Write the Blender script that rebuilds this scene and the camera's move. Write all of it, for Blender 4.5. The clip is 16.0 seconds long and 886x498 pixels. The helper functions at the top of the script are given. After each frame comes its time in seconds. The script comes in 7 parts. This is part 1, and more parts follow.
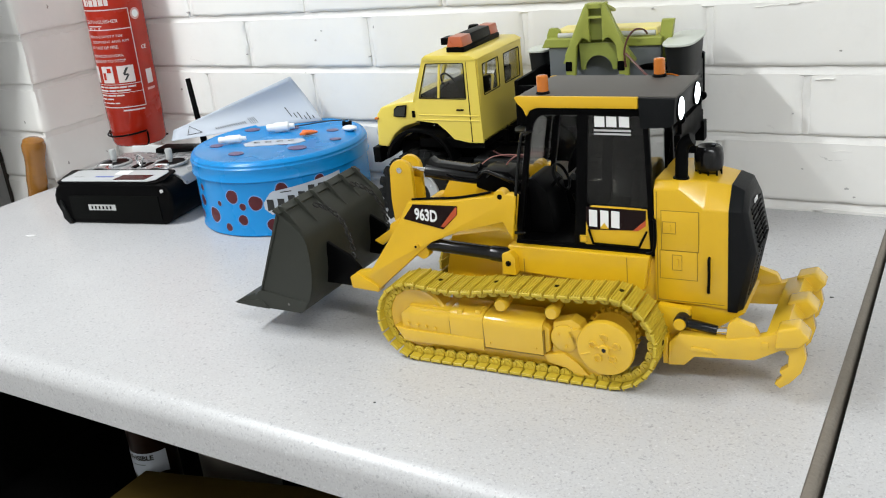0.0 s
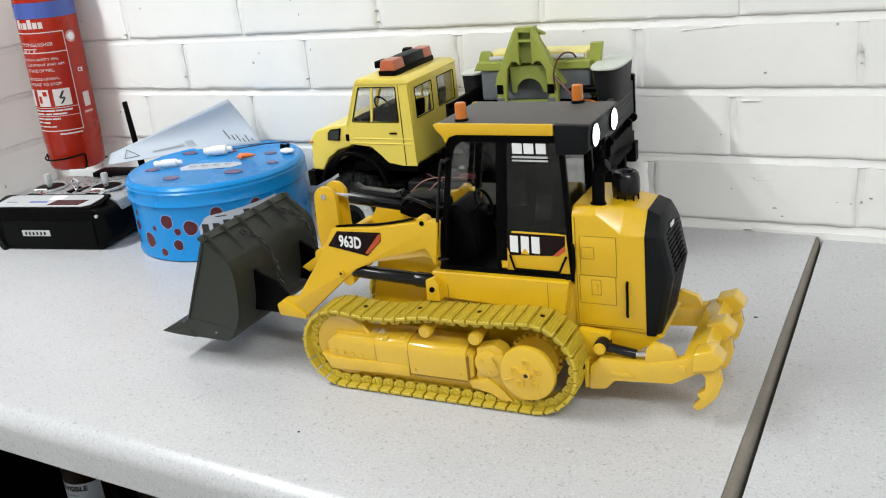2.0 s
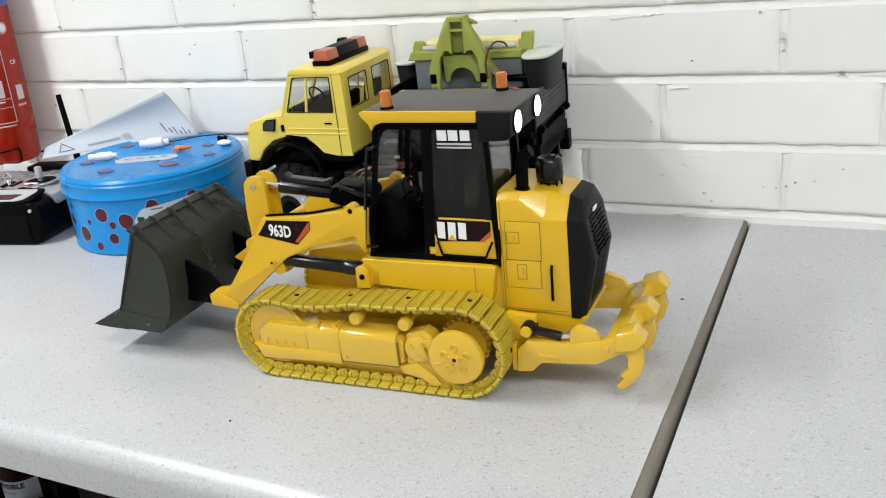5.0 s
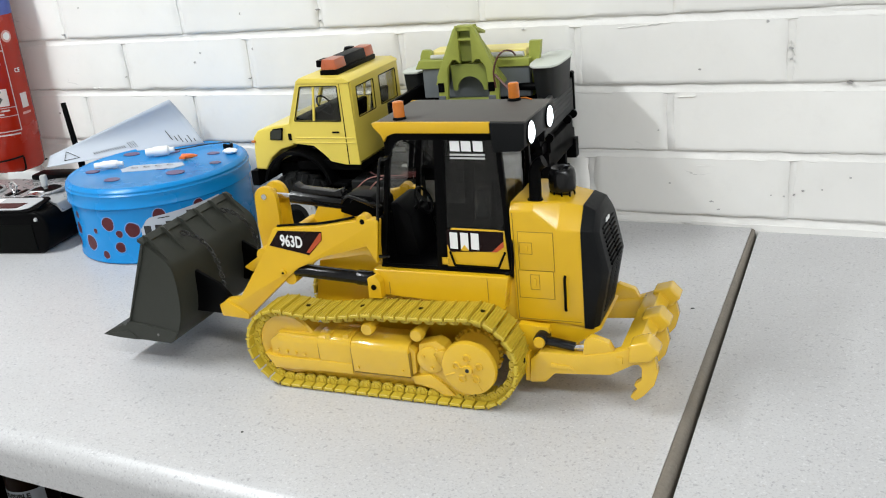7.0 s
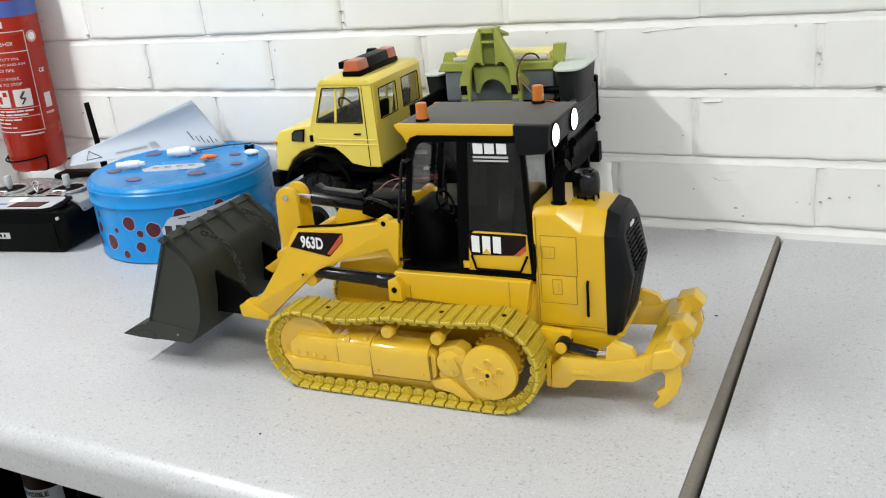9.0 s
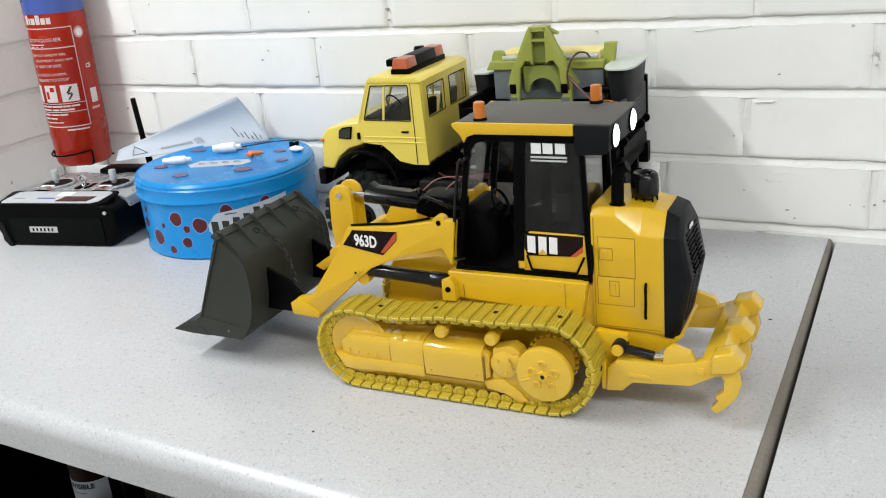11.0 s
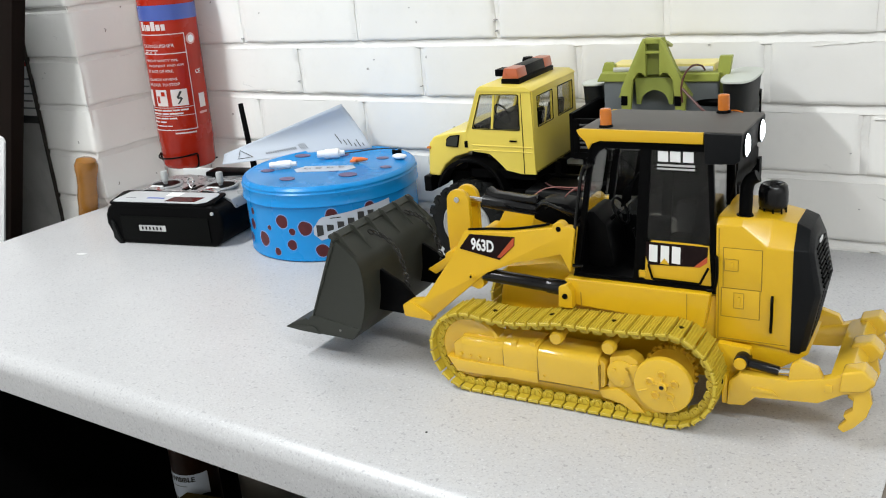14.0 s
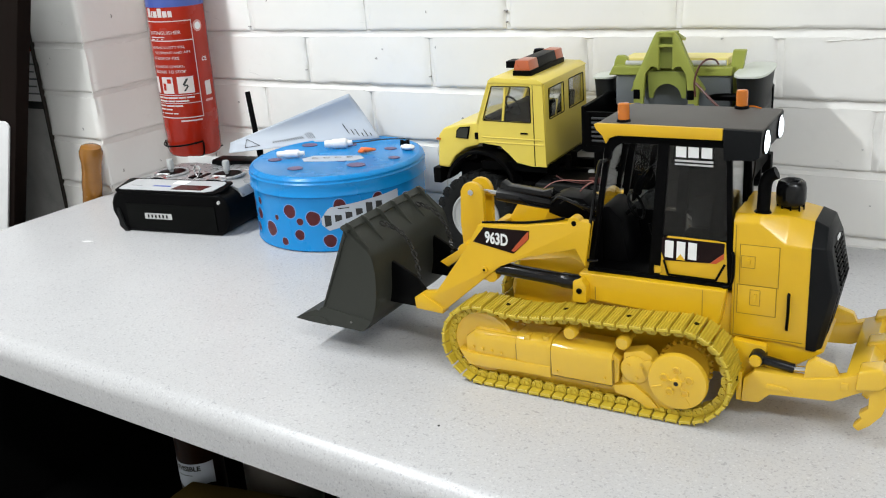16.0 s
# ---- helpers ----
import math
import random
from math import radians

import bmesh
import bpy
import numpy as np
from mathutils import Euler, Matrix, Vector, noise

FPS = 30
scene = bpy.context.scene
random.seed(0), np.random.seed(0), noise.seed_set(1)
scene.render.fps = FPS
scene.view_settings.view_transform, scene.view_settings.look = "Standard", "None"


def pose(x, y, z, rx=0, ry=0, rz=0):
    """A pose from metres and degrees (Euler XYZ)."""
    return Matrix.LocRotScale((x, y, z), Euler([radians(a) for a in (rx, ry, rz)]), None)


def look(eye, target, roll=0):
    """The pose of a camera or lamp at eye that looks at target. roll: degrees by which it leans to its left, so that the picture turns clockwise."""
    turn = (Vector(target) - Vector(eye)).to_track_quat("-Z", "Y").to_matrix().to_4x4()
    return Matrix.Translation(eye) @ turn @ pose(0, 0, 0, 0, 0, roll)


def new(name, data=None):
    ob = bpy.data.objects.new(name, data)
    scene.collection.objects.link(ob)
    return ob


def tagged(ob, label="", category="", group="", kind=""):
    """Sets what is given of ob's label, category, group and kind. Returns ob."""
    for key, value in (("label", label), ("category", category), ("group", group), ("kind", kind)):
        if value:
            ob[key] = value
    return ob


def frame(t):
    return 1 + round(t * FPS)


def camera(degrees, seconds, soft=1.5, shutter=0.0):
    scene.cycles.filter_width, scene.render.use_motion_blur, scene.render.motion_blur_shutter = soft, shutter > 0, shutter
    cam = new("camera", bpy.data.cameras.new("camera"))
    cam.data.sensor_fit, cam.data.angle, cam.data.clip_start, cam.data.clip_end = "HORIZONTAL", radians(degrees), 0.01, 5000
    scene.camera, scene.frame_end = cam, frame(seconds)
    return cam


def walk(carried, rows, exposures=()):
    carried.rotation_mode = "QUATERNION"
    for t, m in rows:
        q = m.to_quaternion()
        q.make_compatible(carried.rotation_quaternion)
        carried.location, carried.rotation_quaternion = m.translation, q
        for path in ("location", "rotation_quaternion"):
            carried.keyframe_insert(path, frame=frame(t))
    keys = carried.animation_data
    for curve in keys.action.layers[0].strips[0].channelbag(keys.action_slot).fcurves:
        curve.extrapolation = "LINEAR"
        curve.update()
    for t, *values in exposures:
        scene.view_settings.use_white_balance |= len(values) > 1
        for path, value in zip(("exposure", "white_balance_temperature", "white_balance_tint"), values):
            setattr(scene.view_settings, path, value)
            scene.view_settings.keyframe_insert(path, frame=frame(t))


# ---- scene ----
cam = camera(51.3, 16.0, 1.1)
PATH = [
    (0, (0.272, -1.026, 0.366), (-0.723, 0.556, -0.345), -6.2),
    (0.5, (0.28, -1.019, 0.369), (-0.709, 0.567, -0.343), -6.5),
    (1, (0.285, -1.014, 0.369), (-0.697, 0.578, -0.338), -6.7),
    (1.5, (0.287, -1.013, 0.374), (-0.663, 0.606, -0.317), -6.1),
    (2, (0.3, -1.006, 0.372), (-0.632, 0.623, -0.319), -6.1),
    (2.5, (0.305, -1.005, 0.37), (-0.614, 0.632, -0.321), -6.4),
    (3, (0.309, -1.005, 0.372), (-0.598, 0.636, -0.324), -6.6),
    (3.5, (0.312, -1.008, 0.369), (-0.577, 0.642, -0.327), -6.4),
    (4, (0.324, -1.004, 0.369), (-0.522, 0.66, -0.349), -6.0),
    (6.5, (0.317, -1.004, 0.365), (-0.533, 0.664, -0.34), -6.0),
    (7, (0.312, -1.007, 0.373), (-0.53, 0.665, -0.333), -6.0),
    (7.5, (0.318, -1.0, 0.377), (-0.536, 0.663, -0.334), -6.1),
    (8, (0.312, -1.006, 0.363), (-0.537, 0.67, -0.323), -5.5),
    (8.5, (0.31, -1.005, 0.365), (-0.554, 0.663, -0.323), -5.6),
    (9, (0.307, -1.003, 0.37), (-0.571, 0.655, -0.323), -5.7),
    (9.5, (0.301, -1.005, 0.373), (-0.593, 0.643, -0.324), -5.6),
    (12, (0.276, -1.017, 0.373), (-0.687, 0.597, -0.311), -5.7),
    (12.5, (0.271, -1.023, 0.374), (-0.718, 0.58, -0.3), -5.6),
    (13, (0.266, -1.026, 0.371), (-0.744, 0.568, -0.292), -5.5),
    (13.5, (0.26, -1.031, 0.372), (-0.78, 0.547, -0.282), -5.4),
    (14, (0.253, -1.035, 0.367), (-0.805, 0.535, -0.277), -5.1),
    (14.5, (0.251, -1.032, 0.369), (-0.814, 0.529, -0.285), -5.1),
    (15, (0.25, -1.036, 0.371), (-0.797, 0.53, -0.303), -5.1),
    (15.5, (0.248, -1.032, 0.373), (-0.785, 0.542, -0.303), -4.6),
    (16, (0.239, -1.039, 0.37), (-0.81, 0.528, -0.297), -4.4),
]
walk(cam, [(t, look(eye, target, roll)) for t, eye, target, roll in PATH])

# ---- light: fluorescent tubes under a white ceiling, outside the view ----
world = bpy.data.worlds.new("room_air")
scene.world = world
world.use_nodes = True
world.node_tree.nodes["Background"].inputs["Color"].default_value = (0.9, 0.95, 1.0, 1)
world.node_tree.nodes["Background"].inputs["Strength"].default_value = 0.02


def tube_lamp(name, place, size_x, size_y, turn, power, colour=(1.0, 0.97, 0.93)):
    data = bpy.data.lights.new(name, "AREA")
    data.shape, data.size, data.size_y = "RECTANGLE", size_x, size_y
    data.energy, data.color = power, colour
    ob = new(name, data)
    ob.matrix_world = pose(*place, 0, 0, turn)
    return ob


tube_lamp("ceiling_tube", (-1.05, -1.05, 1.37), 0.10, 1.2, 0, 33, (0.942, 0.985, 1.0))
tube_lamp("ceiling_tube", (1.10, -1.45, 1.37), 0.10, 1.5, 90, 29.5, (0.942, 0.985, 1.0))
scene.view_settings.exposure = 0.0

# ---- materials ----
def material(name, colour, rough=0.5, metal=0.0, vary=0.12, scale=40.0, bump=0.0, bump_scale=200.0, random=0.0, coat=0.0, spec=0.5, grime=0.0, grime_colour=(0.1, 0.09, 0.08), grime_scale=12.0, pits=False):
    """A surface with cloudy variation, grain relief, an optional piece-by-piece tone and stains."""
    m = bpy.data.materials.new(name)
    m.use_nodes = True
    nt = m.node_tree
    N, K = nt.nodes, nt.links
    b = N["Principled BSDF"]
    b.inputs["Roughness"].default_value = rough
    b.inputs["Metallic"].default_value = metal
    b.inputs["Coat Weight"].default_value = coat
    b.inputs["Coat Roughness"].default_value = 0.15
    b.inputs["Specular IOR Level"].default_value = spec
    tc = N.new("ShaderNodeTexCoord")
    n1 = N.new("ShaderNodeTexNoise")
    n1.inputs["Scale"].default_value, n1.inputs["Detail"].default_value = scale, 6
    K.new(tc.outputs["Object"], n1.inputs["Vector"])
    mix = N.new("ShaderNodeMix")
    mix.data_type = "RGBA"
    mix.inputs["A"].default_value = (*[c * (1 - vary) for c in colour], 1)
    mix.inputs["B"].default_value = (*[min(1, c * (1 + vary)) for c in colour], 1)
    K.new(n1.outputs["Fac"], mix.inputs["Factor"])
    out = mix.outputs["Result"]
    if random:
        oi = N.new("ShaderNodeObjectInfo")
        mr = N.new("ShaderNodeMapRange")
        mr.inputs["To Min"].default_value, mr.inputs["To Max"].default_value = 1 - random, 1 + random
        K.new(oi.outputs["Random"], mr.inputs["Value"])
        hs = N.new("ShaderNodeHueSaturation")
        K.new(mr.outputs["Result"], hs.inputs["Value"])
        K.new(out, hs.inputs["Color"])
        out = hs.outputs["Color"]
    if grime:
        n2 = N.new("ShaderNodeTexNoise")
        n2.inputs["Scale"].default_value, n2.inputs["Detail"].default_value, n2.inputs["Roughness"].default_value = grime_scale, 9, 0.7
        K.new(tc.outputs["Object"], n2.inputs["Vector"])
        ramp = N.new("ShaderNodeValToRGB")
        ramp.color_ramp.elements[0].position, ramp.color_ramp.elements[1].position = 0.55, 0.8
        ramp.color_ramp.elements[1].color = (grime, grime, grime, 1)
        K.new(n2.outputs["Fac"], ramp.inputs["Fac"])
        g = N.new("ShaderNodeMix")
        g.data_type = "RGBA"
        K.new(ramp.outputs["Color"], g.inputs["Factor"])
        K.new(out, g.inputs["A"])
        g.inputs["B"].default_value = (*grime_colour, 1)
        out = g.outputs["Result"]
    if pits:
        # sparse small holes and chips in the paint
        xyz = N.new("ShaderNodeSeparateXYZ")
        K.new(tc.outputs["Object"], xyz.inputs["Vector"])
        own = N.new("ShaderNodeObjectInfo")
        flat = N.new("ShaderNodeCombineXYZ")
        K.new(xyz.outputs["X"], flat.inputs["X"])
        K.new(xyz.outputs["Z"], flat.inputs["Y"])
        shift = N.new("ShaderNodeVectorMath")
        shift.operation = "MULTIPLY_ADD"
        K.new(own.outputs["Random"], shift.inputs[0])
        shift.inputs[1].default_value = (7.3, 3.1, 0)
        K.new(flat.outputs["Vector"], shift.inputs[2])
        wob = N.new("ShaderNodeTexNoise")
        wob.inputs["Scale"].default_value, wob.inputs["Detail"].default_value = 190, 3
        K.new(shift.outputs["Vector"], wob.inputs["Vector"])
        warp = N.new("ShaderNodeMix")
        warp.data_type = "VECTOR"
        warp.inputs["Factor"].default_value = 0.010
        K.new(shift.outputs["Vector"], warp.inputs["A"])
        K.new(wob.outputs["Color"], warp.inputs["B"])
        vo = N.new("ShaderNodeTexVoronoi")
        vo.voronoi_dimensions = "2D"
        vo.inputs["Scale"].default_value, vo.inputs["Randomness"].default_value = 26, 1.0
        K.new(warp.outputs["Result"], vo.inputs["Vector"])
        # thin broken cracks in the paint film
        cr = N.new("ShaderNodeTexNoise")
        cr.inputs["Scale"].default_value, cr.inputs["Detail"].default_value = 13, 6
        squeeze = N.new("ShaderNodeMapping")
        squeeze.inputs["Scale"].default_value = (0.6, 2.2, 1)
        K.new(shift.outputs["Vector"], squeeze.inputs["Vector"])
        K.new(squeeze.outputs["Vector"], cr.inputs["Vector"])
        off = N.new("ShaderNodeMath")
        off.operation = "COMPARE"
        off.inputs[1].default_value, off.inputs[2].default_value = 0.60, 0.0035
        K.new(cr.outputs["Fac"], off.inputs[0])
        where = N.new("ShaderNodeTexNoise")
        where.inputs["Scale"].default_value = 17
        K.new(shift.outputs["Vector"], where.inputs["Vector"])
        wr = N.new("ShaderNodeMapRange")
        wr.inputs["From Min"].default_value, wr.inputs["From Max"].default_value, wr.inputs["To Max"].default_value = 0.60, 0.70, 0.5
        K.new(where.outputs["Fac"], wr.inputs["Value"])
        crack = N.new("ShaderNodeMath")
        crack.operation = "MULTIPLY"
        K.new(off.outputs["Value"], crack.inputs[0])
        K.new(wr.outputs["Result"], crack.inputs[1])
        cm = N.new("ShaderNodeMix")
        cm.data_type = "RGBA"
        K.new(crack.outputs["Value"], cm.inputs["Factor"])
        K.new(out, cm.inputs["A"])
        cm.inputs["B"].default_value = (0.45, 0.44, 0.43, 1)
        out = cm.outputs["Result"]
        near = N.new("ShaderNodeMapRange")
        near.inputs["From Min"].default_value, near.inputs["From Max"].default_value, near.inputs["To Min"].default_value, near.inputs["To Max"].default_value = 0.025, 0.060, 1.0, 0.0
        K.new(vo.outputs["Distance"], near.inputs["Value"])
        sep = N.new("ShaderNodeSeparateColor")
        K.new(vo.outputs["Color"], sep.inputs["Color"])
        some = N.new("ShaderNodeMath")
        some.operation = "GREATER_THAN"
        some.inputs[1].default_value = 0.93
        K.new(sep.outputs["Red"], some.inputs[0])
        both_on = N.new("ShaderNodeMath")
        both_on.operation = "MULTIPLY"
        K.new(near.outputs["Result"], both_on.inputs[0])
        K.new(some.outputs["Value"], both_on.inputs[1])
        pm = N.new("ShaderNodeMix")
        pm.data_type = "RGBA"
        K.new(both_on.outputs["Value"], pm.inputs["Factor"])
        K.new(out, pm.inputs["A"])
        pm.inputs["B"].default_value = (0.30, 0.28, 0.26, 1)
        out = pm.outputs["Result"]
    K.new(out, b.inputs["Base Color"])
    rr = N.new("ShaderNodeMapRange")
    rr.inputs["To Min"].default_value, rr.inputs["To Max"].default_value = max(0, rough - 0.08), min(1, rough + 0.08)
    K.new(n1.outputs["Fac"], rr.inputs["Value"])
    K.new(rr.outputs["Result"], b.inputs["Roughness"])
    if bump:
        n3 = N.new("ShaderNodeTexNoise")
        n3.inputs["Scale"].default_value, n3.inputs["Detail"].default_value = bump_scale, 8
        K.new(tc.outputs["Object"], n3.inputs["Vector"])
        bp = N.new("ShaderNodeBump")
        bp.inputs["Strength"].default_value, bp.inputs["Distance"].default_value = bump, 0.002
        K.new(n3.outputs["Fac"], bp.inputs["Height"])
        K.new(bp.outputs["Normal"], b.inputs["Normal"])
    return m


def glass(name, tint, rough=0.03, clear=0.75, gloss=0.5, through_tint=None):
    """Thin tinted plastic glazing: mostly see-through, with a glossy face."""
    m = bpy.data.materials.new(name)
    m.use_nodes = True
    N, K = m.node_tree.nodes, m.node_tree.links
    b = N["Principled BSDF"]
    b.inputs["Base Color"].default_value = (*tint, 1)
    b.inputs["Roughness"].default_value = rough
    b.inputs["Specular IOR Level"].default_value = gloss
    t = N.new("ShaderNodeBsdfTransparent")
    t.inputs["Color"].default_value = (*(through_tint or [0.5 + 0.5 * c for c in tint]), 1)
    mx = N.new("ShaderNodeMixShader")
    mx.inputs["Fac"].default_value = clear
    K.new(b.outputs["BSDF"], mx.inputs[1])
    K.new(t.outputs["BSDF"], mx.inputs[2])
    lw = N.new("ShaderNodeLayerWeight")
    lw.inputs["Blend"].default_value = 0.5
    steep = N.new("ShaderNodeMath")
    steep.operation = "POWER"
    steep.inputs[1].default_value = 4.5
    K.new(lw.outputs["Facing"], steep.inputs[0])
    fr = N.new("ShaderNodeMapRange")
    fr.inputs["To Min"].default_value, fr.inputs["To Max"].default_value = 0.03, 1.0
    K.new(steep.outputs["Value"], fr.inputs["Value"])
    gl = N.new("ShaderNodeBsdfGlossy")
    gl.inputs["Roughness"].default_value = rough
    shine = N.new("ShaderNodeMixShader")
    K.new(fr.outputs["Result"], shine.inputs["Fac"])
    K.new(mx.outputs["Shader"], shine.inputs[1])
    K.new(gl.outputs["BSDF"], shine.inputs[2])
    K.new(shine.outputs["Shader"], N["Material Output"].inputs["Surface"])
    return m


def laminate(name):
    """Pale grey speckled worktop laminate: fine dark, brown and white flecks on a light ground."""
    m = bpy.data.materials.new(name)
    m.use_nodes = True
    N, K = m.node_tree.nodes, m.node_tree.links
    b = N["Principled BSDF"]
    tc = N.new("ShaderNodeTexCoord")
    ground = N.new("ShaderNodeTexNoise")
    ground.inputs["Scale"].default_value, ground.inputs["Detail"].default_value = 14, 4
    K.new(tc.outputs["Object"], ground.inputs["Vector"])
    base = N.new("ShaderNodeMix")
    base.data_type = "RGBA"
    base.inputs["A"].default_value = (0.485, 0.48, 0.485, 1)
    base.inputs["B"].default_value = (0.55, 0.545, 0.55, 1)
    K.new(ground.outputs["Fac"], base.inputs["Factor"])
    out = base.outputs["Result"]
    for scale, lo, hi, colour, force in ((520, 0.55, 0.66, (0.41, 0.40, 0.42), 0.55), (270, 0.655, 0.71, (0.20, 0.20, 0.22), 0.42), (300, 0.66, 0.72, (0.36, 0.32, 0.29), 0.3), (430, 0.62, 0.70, (0.27, 0.26, 0.28), 0.4), (420, 0.62, 0.71, (0.75, 0.75, 0.76), 0.32)):
        n = N.new("ShaderNodeTexNoise")
        n.inputs["Scale"].default_value, n.inputs["Detail"].default_value = scale, 1.5
        shift = N.new("ShaderNodeMapping")
        shift.inputs["Location"].default_value = (scale * 0.013, scale * 0.007, scale * 0.003)
        K.new(tc.outputs["Object"], shift.inputs["Vector"])
        K.new(shift.outputs["Vector"], n.inputs["Vector"])
        r = N.new("ShaderNodeMapRange")
        r.inputs["From Min"].default_value, r.inputs["From Max"].default_value, r.inputs["To Max"].default_value = lo, hi, force
        K.new(n.outputs["Fac"], r.inputs["Value"])
        x = N.new("ShaderNodeMix")
        x.data_type = "RGBA"
        K.new(r.outputs["Result"], x.inputs["Factor"])
        K.new(out, x.inputs["A"])
        x.inputs["B"].default_value = (*colour, 1)
        out = x.outputs["Result"]
    K.new(out, b.inputs["Base Color"])
    b.inputs["Roughness"].default_value = 0.29
    fine = N.new("ShaderNodeTexNoise")
    fine.inputs["Scale"].default_value, fine.inputs["Detail"].default_value = 1500, 3
    K.new(tc.outputs["Object"], fine.inputs["Vector"])
    bp = N.new("ShaderNodeBump")
    bp.inputs["Strength"].default_value, bp.inputs["Distance"].default_value = 0.12, 0.001
    K.new(fine.outputs["Fac"], bp.inputs["Height"])
    K.new(bp.outputs["Normal"], b.inputs["Normal"])
    return m


M_BRICK = material("white_painted_brick", (0.85, 0.837, 0.81), 0.42, vary=0.04, scale=18, bump=0.24, bump_scale=48, random=0.03, grime=0.10, grime_colour=(0.5, 0.48, 0.44), grime_scale=30, pits=True)
M_MORTAR = material("white_painted_mortar", (0.80, 0.787, 0.762), 0.5, vary=0.06, scale=25, bump=0.35, bump_scale=160, grime=0.25, grime_colour=(0.4, 0.38, 0.35), grime_scale=20)
M_TOP = laminate("speckled_laminate")
M_STRIP = material("worn_edge_strip", (0.19, 0.165, 0.135), 0.6, vary=0.2, scale=60, bump=0.3, bump_scale=300)
M_PLASTER = material("white_plaster", (0.78, 0.77, 0.75), 0.7, vary=0.04, scale=4)
M_FLOOR = material("grey_concrete", (0.22, 0.21, 0.20), 0.8, vary=0.2, scale=6, bump=0.3, bump_scale=40)
M_DARKWOOD = material("dark_stained_board", (0.008, 0.005, 0.004), 0.7, vary=0.3, scale=8, spec=0.05)
M_YELLOW = material("loader_yellow_plastic", (0.67, 0.398, 0.008), 0.32, vary=0.06, scale=30, coat=0.25, bump=0.03, bump_scale=400)
M_TRACK = material("track_yellow_plastic", (0.54, 0.40, 0.034), 0.40, vary=0.28, scale=110, bump=0.15, bump_scale=500, grime=0.5, grime_colour=(0.16, 0.11, 0.02), grime_scale=70)
M_PAINTYEL = material("chassis_yellow_paint", (0.70, 0.435, 0.030), 0.20, vary=0.07, scale=40, coat=0.6)
M_DARKGREY = material("dark_grey_plastic", (0.0065, 0.007, 0.0078), 0.45, vary=0.15, scale=40, bump=0.08, bump_scale=500, spec=0.12)
M_BUCKET = material("bucket_grey_plastic", (0.030, 0.032, 0.026), 0.5, spec=0.3, vary=0.12, scale=30, bump=0.06, bump_scale=300)
M_BLACK = material("black_plastic", (0.0018, 0.0018, 0.0020), 0.38, vary=0.2, scale=40, spec=0.05)
M_GLOSS = material("gloss_black_cylinder", (0.005, 0.005, 0.0055), 0.22, vary=0.2, scale=60, spec=0.35)
M_RUBBER = material("black_rubber", (0.009, 0.0095, 0.0095), 0.7, spec=0.16, vary=0.25, scale=60, bump=0.2, bump_scale=400)
M_ROOF = material("grey_roof_plastic", (0.084, 0.077, 0.069), 0.6, vary=0.1, scale=25, bump=0.08, bump_scale=600)
M_CHROME = material("bright_metal", (0.75, 0.75, 0.76), 0.2, 1.0, vary=0.05)
M_STEEL = material("dull_metal", (0.30, 0.29, 0.28), 0.45, 1.0, vary=0.2)
M_CHAIN = material("dark_chain_metal", (0.022, 0.021, 0.020), 0.45, 0.5, vary=0.2)
M_ORANGE = material("orange_lens_plastic", (0.54, 0.155, 0.016), 0.25, vary=0.15, scale=200, coat=0.2)
M_WHITEMARK = material("white_print", (0.80, 0.80, 0.80), 0.4, vary=0.03)
M_DECAL = material("dark_decal", (0.010, 0.004, 0.004), 0.25, vary=0.3, scale=70, spec=0.18)
M_DECALRED = material("red_orange_decal", (0.45, 0.07, 0.02), 0.3, vary=0.3, scale=90)
M_GLASS = glass("tinted_cab_glazing", (0.005, 0.005, 0.005), 0.05, 0.80, 0.4, (0.52, 0.51, 0.48))
M_CLEAR = glass("clear_cab_glazing", (0.02, 0.02, 0.02), 0.04, 0.97, 0.4, (0.97, 0.975, 0.97))
M_LIT = material("lit_white_lamp", (0.9, 0.93, 1.0), 0.3, vary=0.02)
M_LIT.node_tree.nodes["Principled BSDF"].inputs["Emission Color"].default_value = (0.86, 0.93, 1.0, 1)
M_LIT.node_tree.nodes["Principled BSDF"].inputs["Emission Strength"].default_value = 6.0
M_CREAM = material("truck_pale_yellow_paint", (0.77, 0.61, 0.098), 0.32, vary=0.03, scale=30, coat=0.2)
M_TRUCKBLACK = material("truck_black_plastic", (0.0018, 0.0018, 0.0020), 0.42, vary=0.2, scale=60, spec=0.045)
M_RIM = material("grey_wheel_paint", (0.42, 0.43, 0.43), 0.4, vary=0.1, scale=80)
M_GREEN = material("lime_green_plastic", (0.32, 0.35, 0.065), 0.42, vary=0.08, scale=40)
M_GREYCAST = material("mid_grey_plastic", (0.13, 0.14, 0.15), 0.5, vary=0.15, scale=50)
M_LIGHTGREY = material("light_grey_plastic", (0.5, 0.5, 0.49), 0.45, vary=0.1, scale=50)
M_LEMON = material("lemon_plastic", (0.82, 0.70, 0.24), 0.4, vary=0.05)
M_RED = material("extinguisher_red", (0.37, 0.016, 0.004), 0.26, vary=0.14, scale=20, coat=0.15, spec=0.3)
M_BLUEBAND = material("blue_band", (0.06, 0.10, 0.36), 0.3, vary=0.05)
M_TINBLUE = material("tin_blue", (0.006, 0.230, 0.59), 0.27, vary=0.07, scale=12, spec=0.35)
M_TINDOT = material("tin_dark_red_dot", (0.085, 0.012, 0.016), 0.35, spec=0.3, vary=0.4, scale=120)
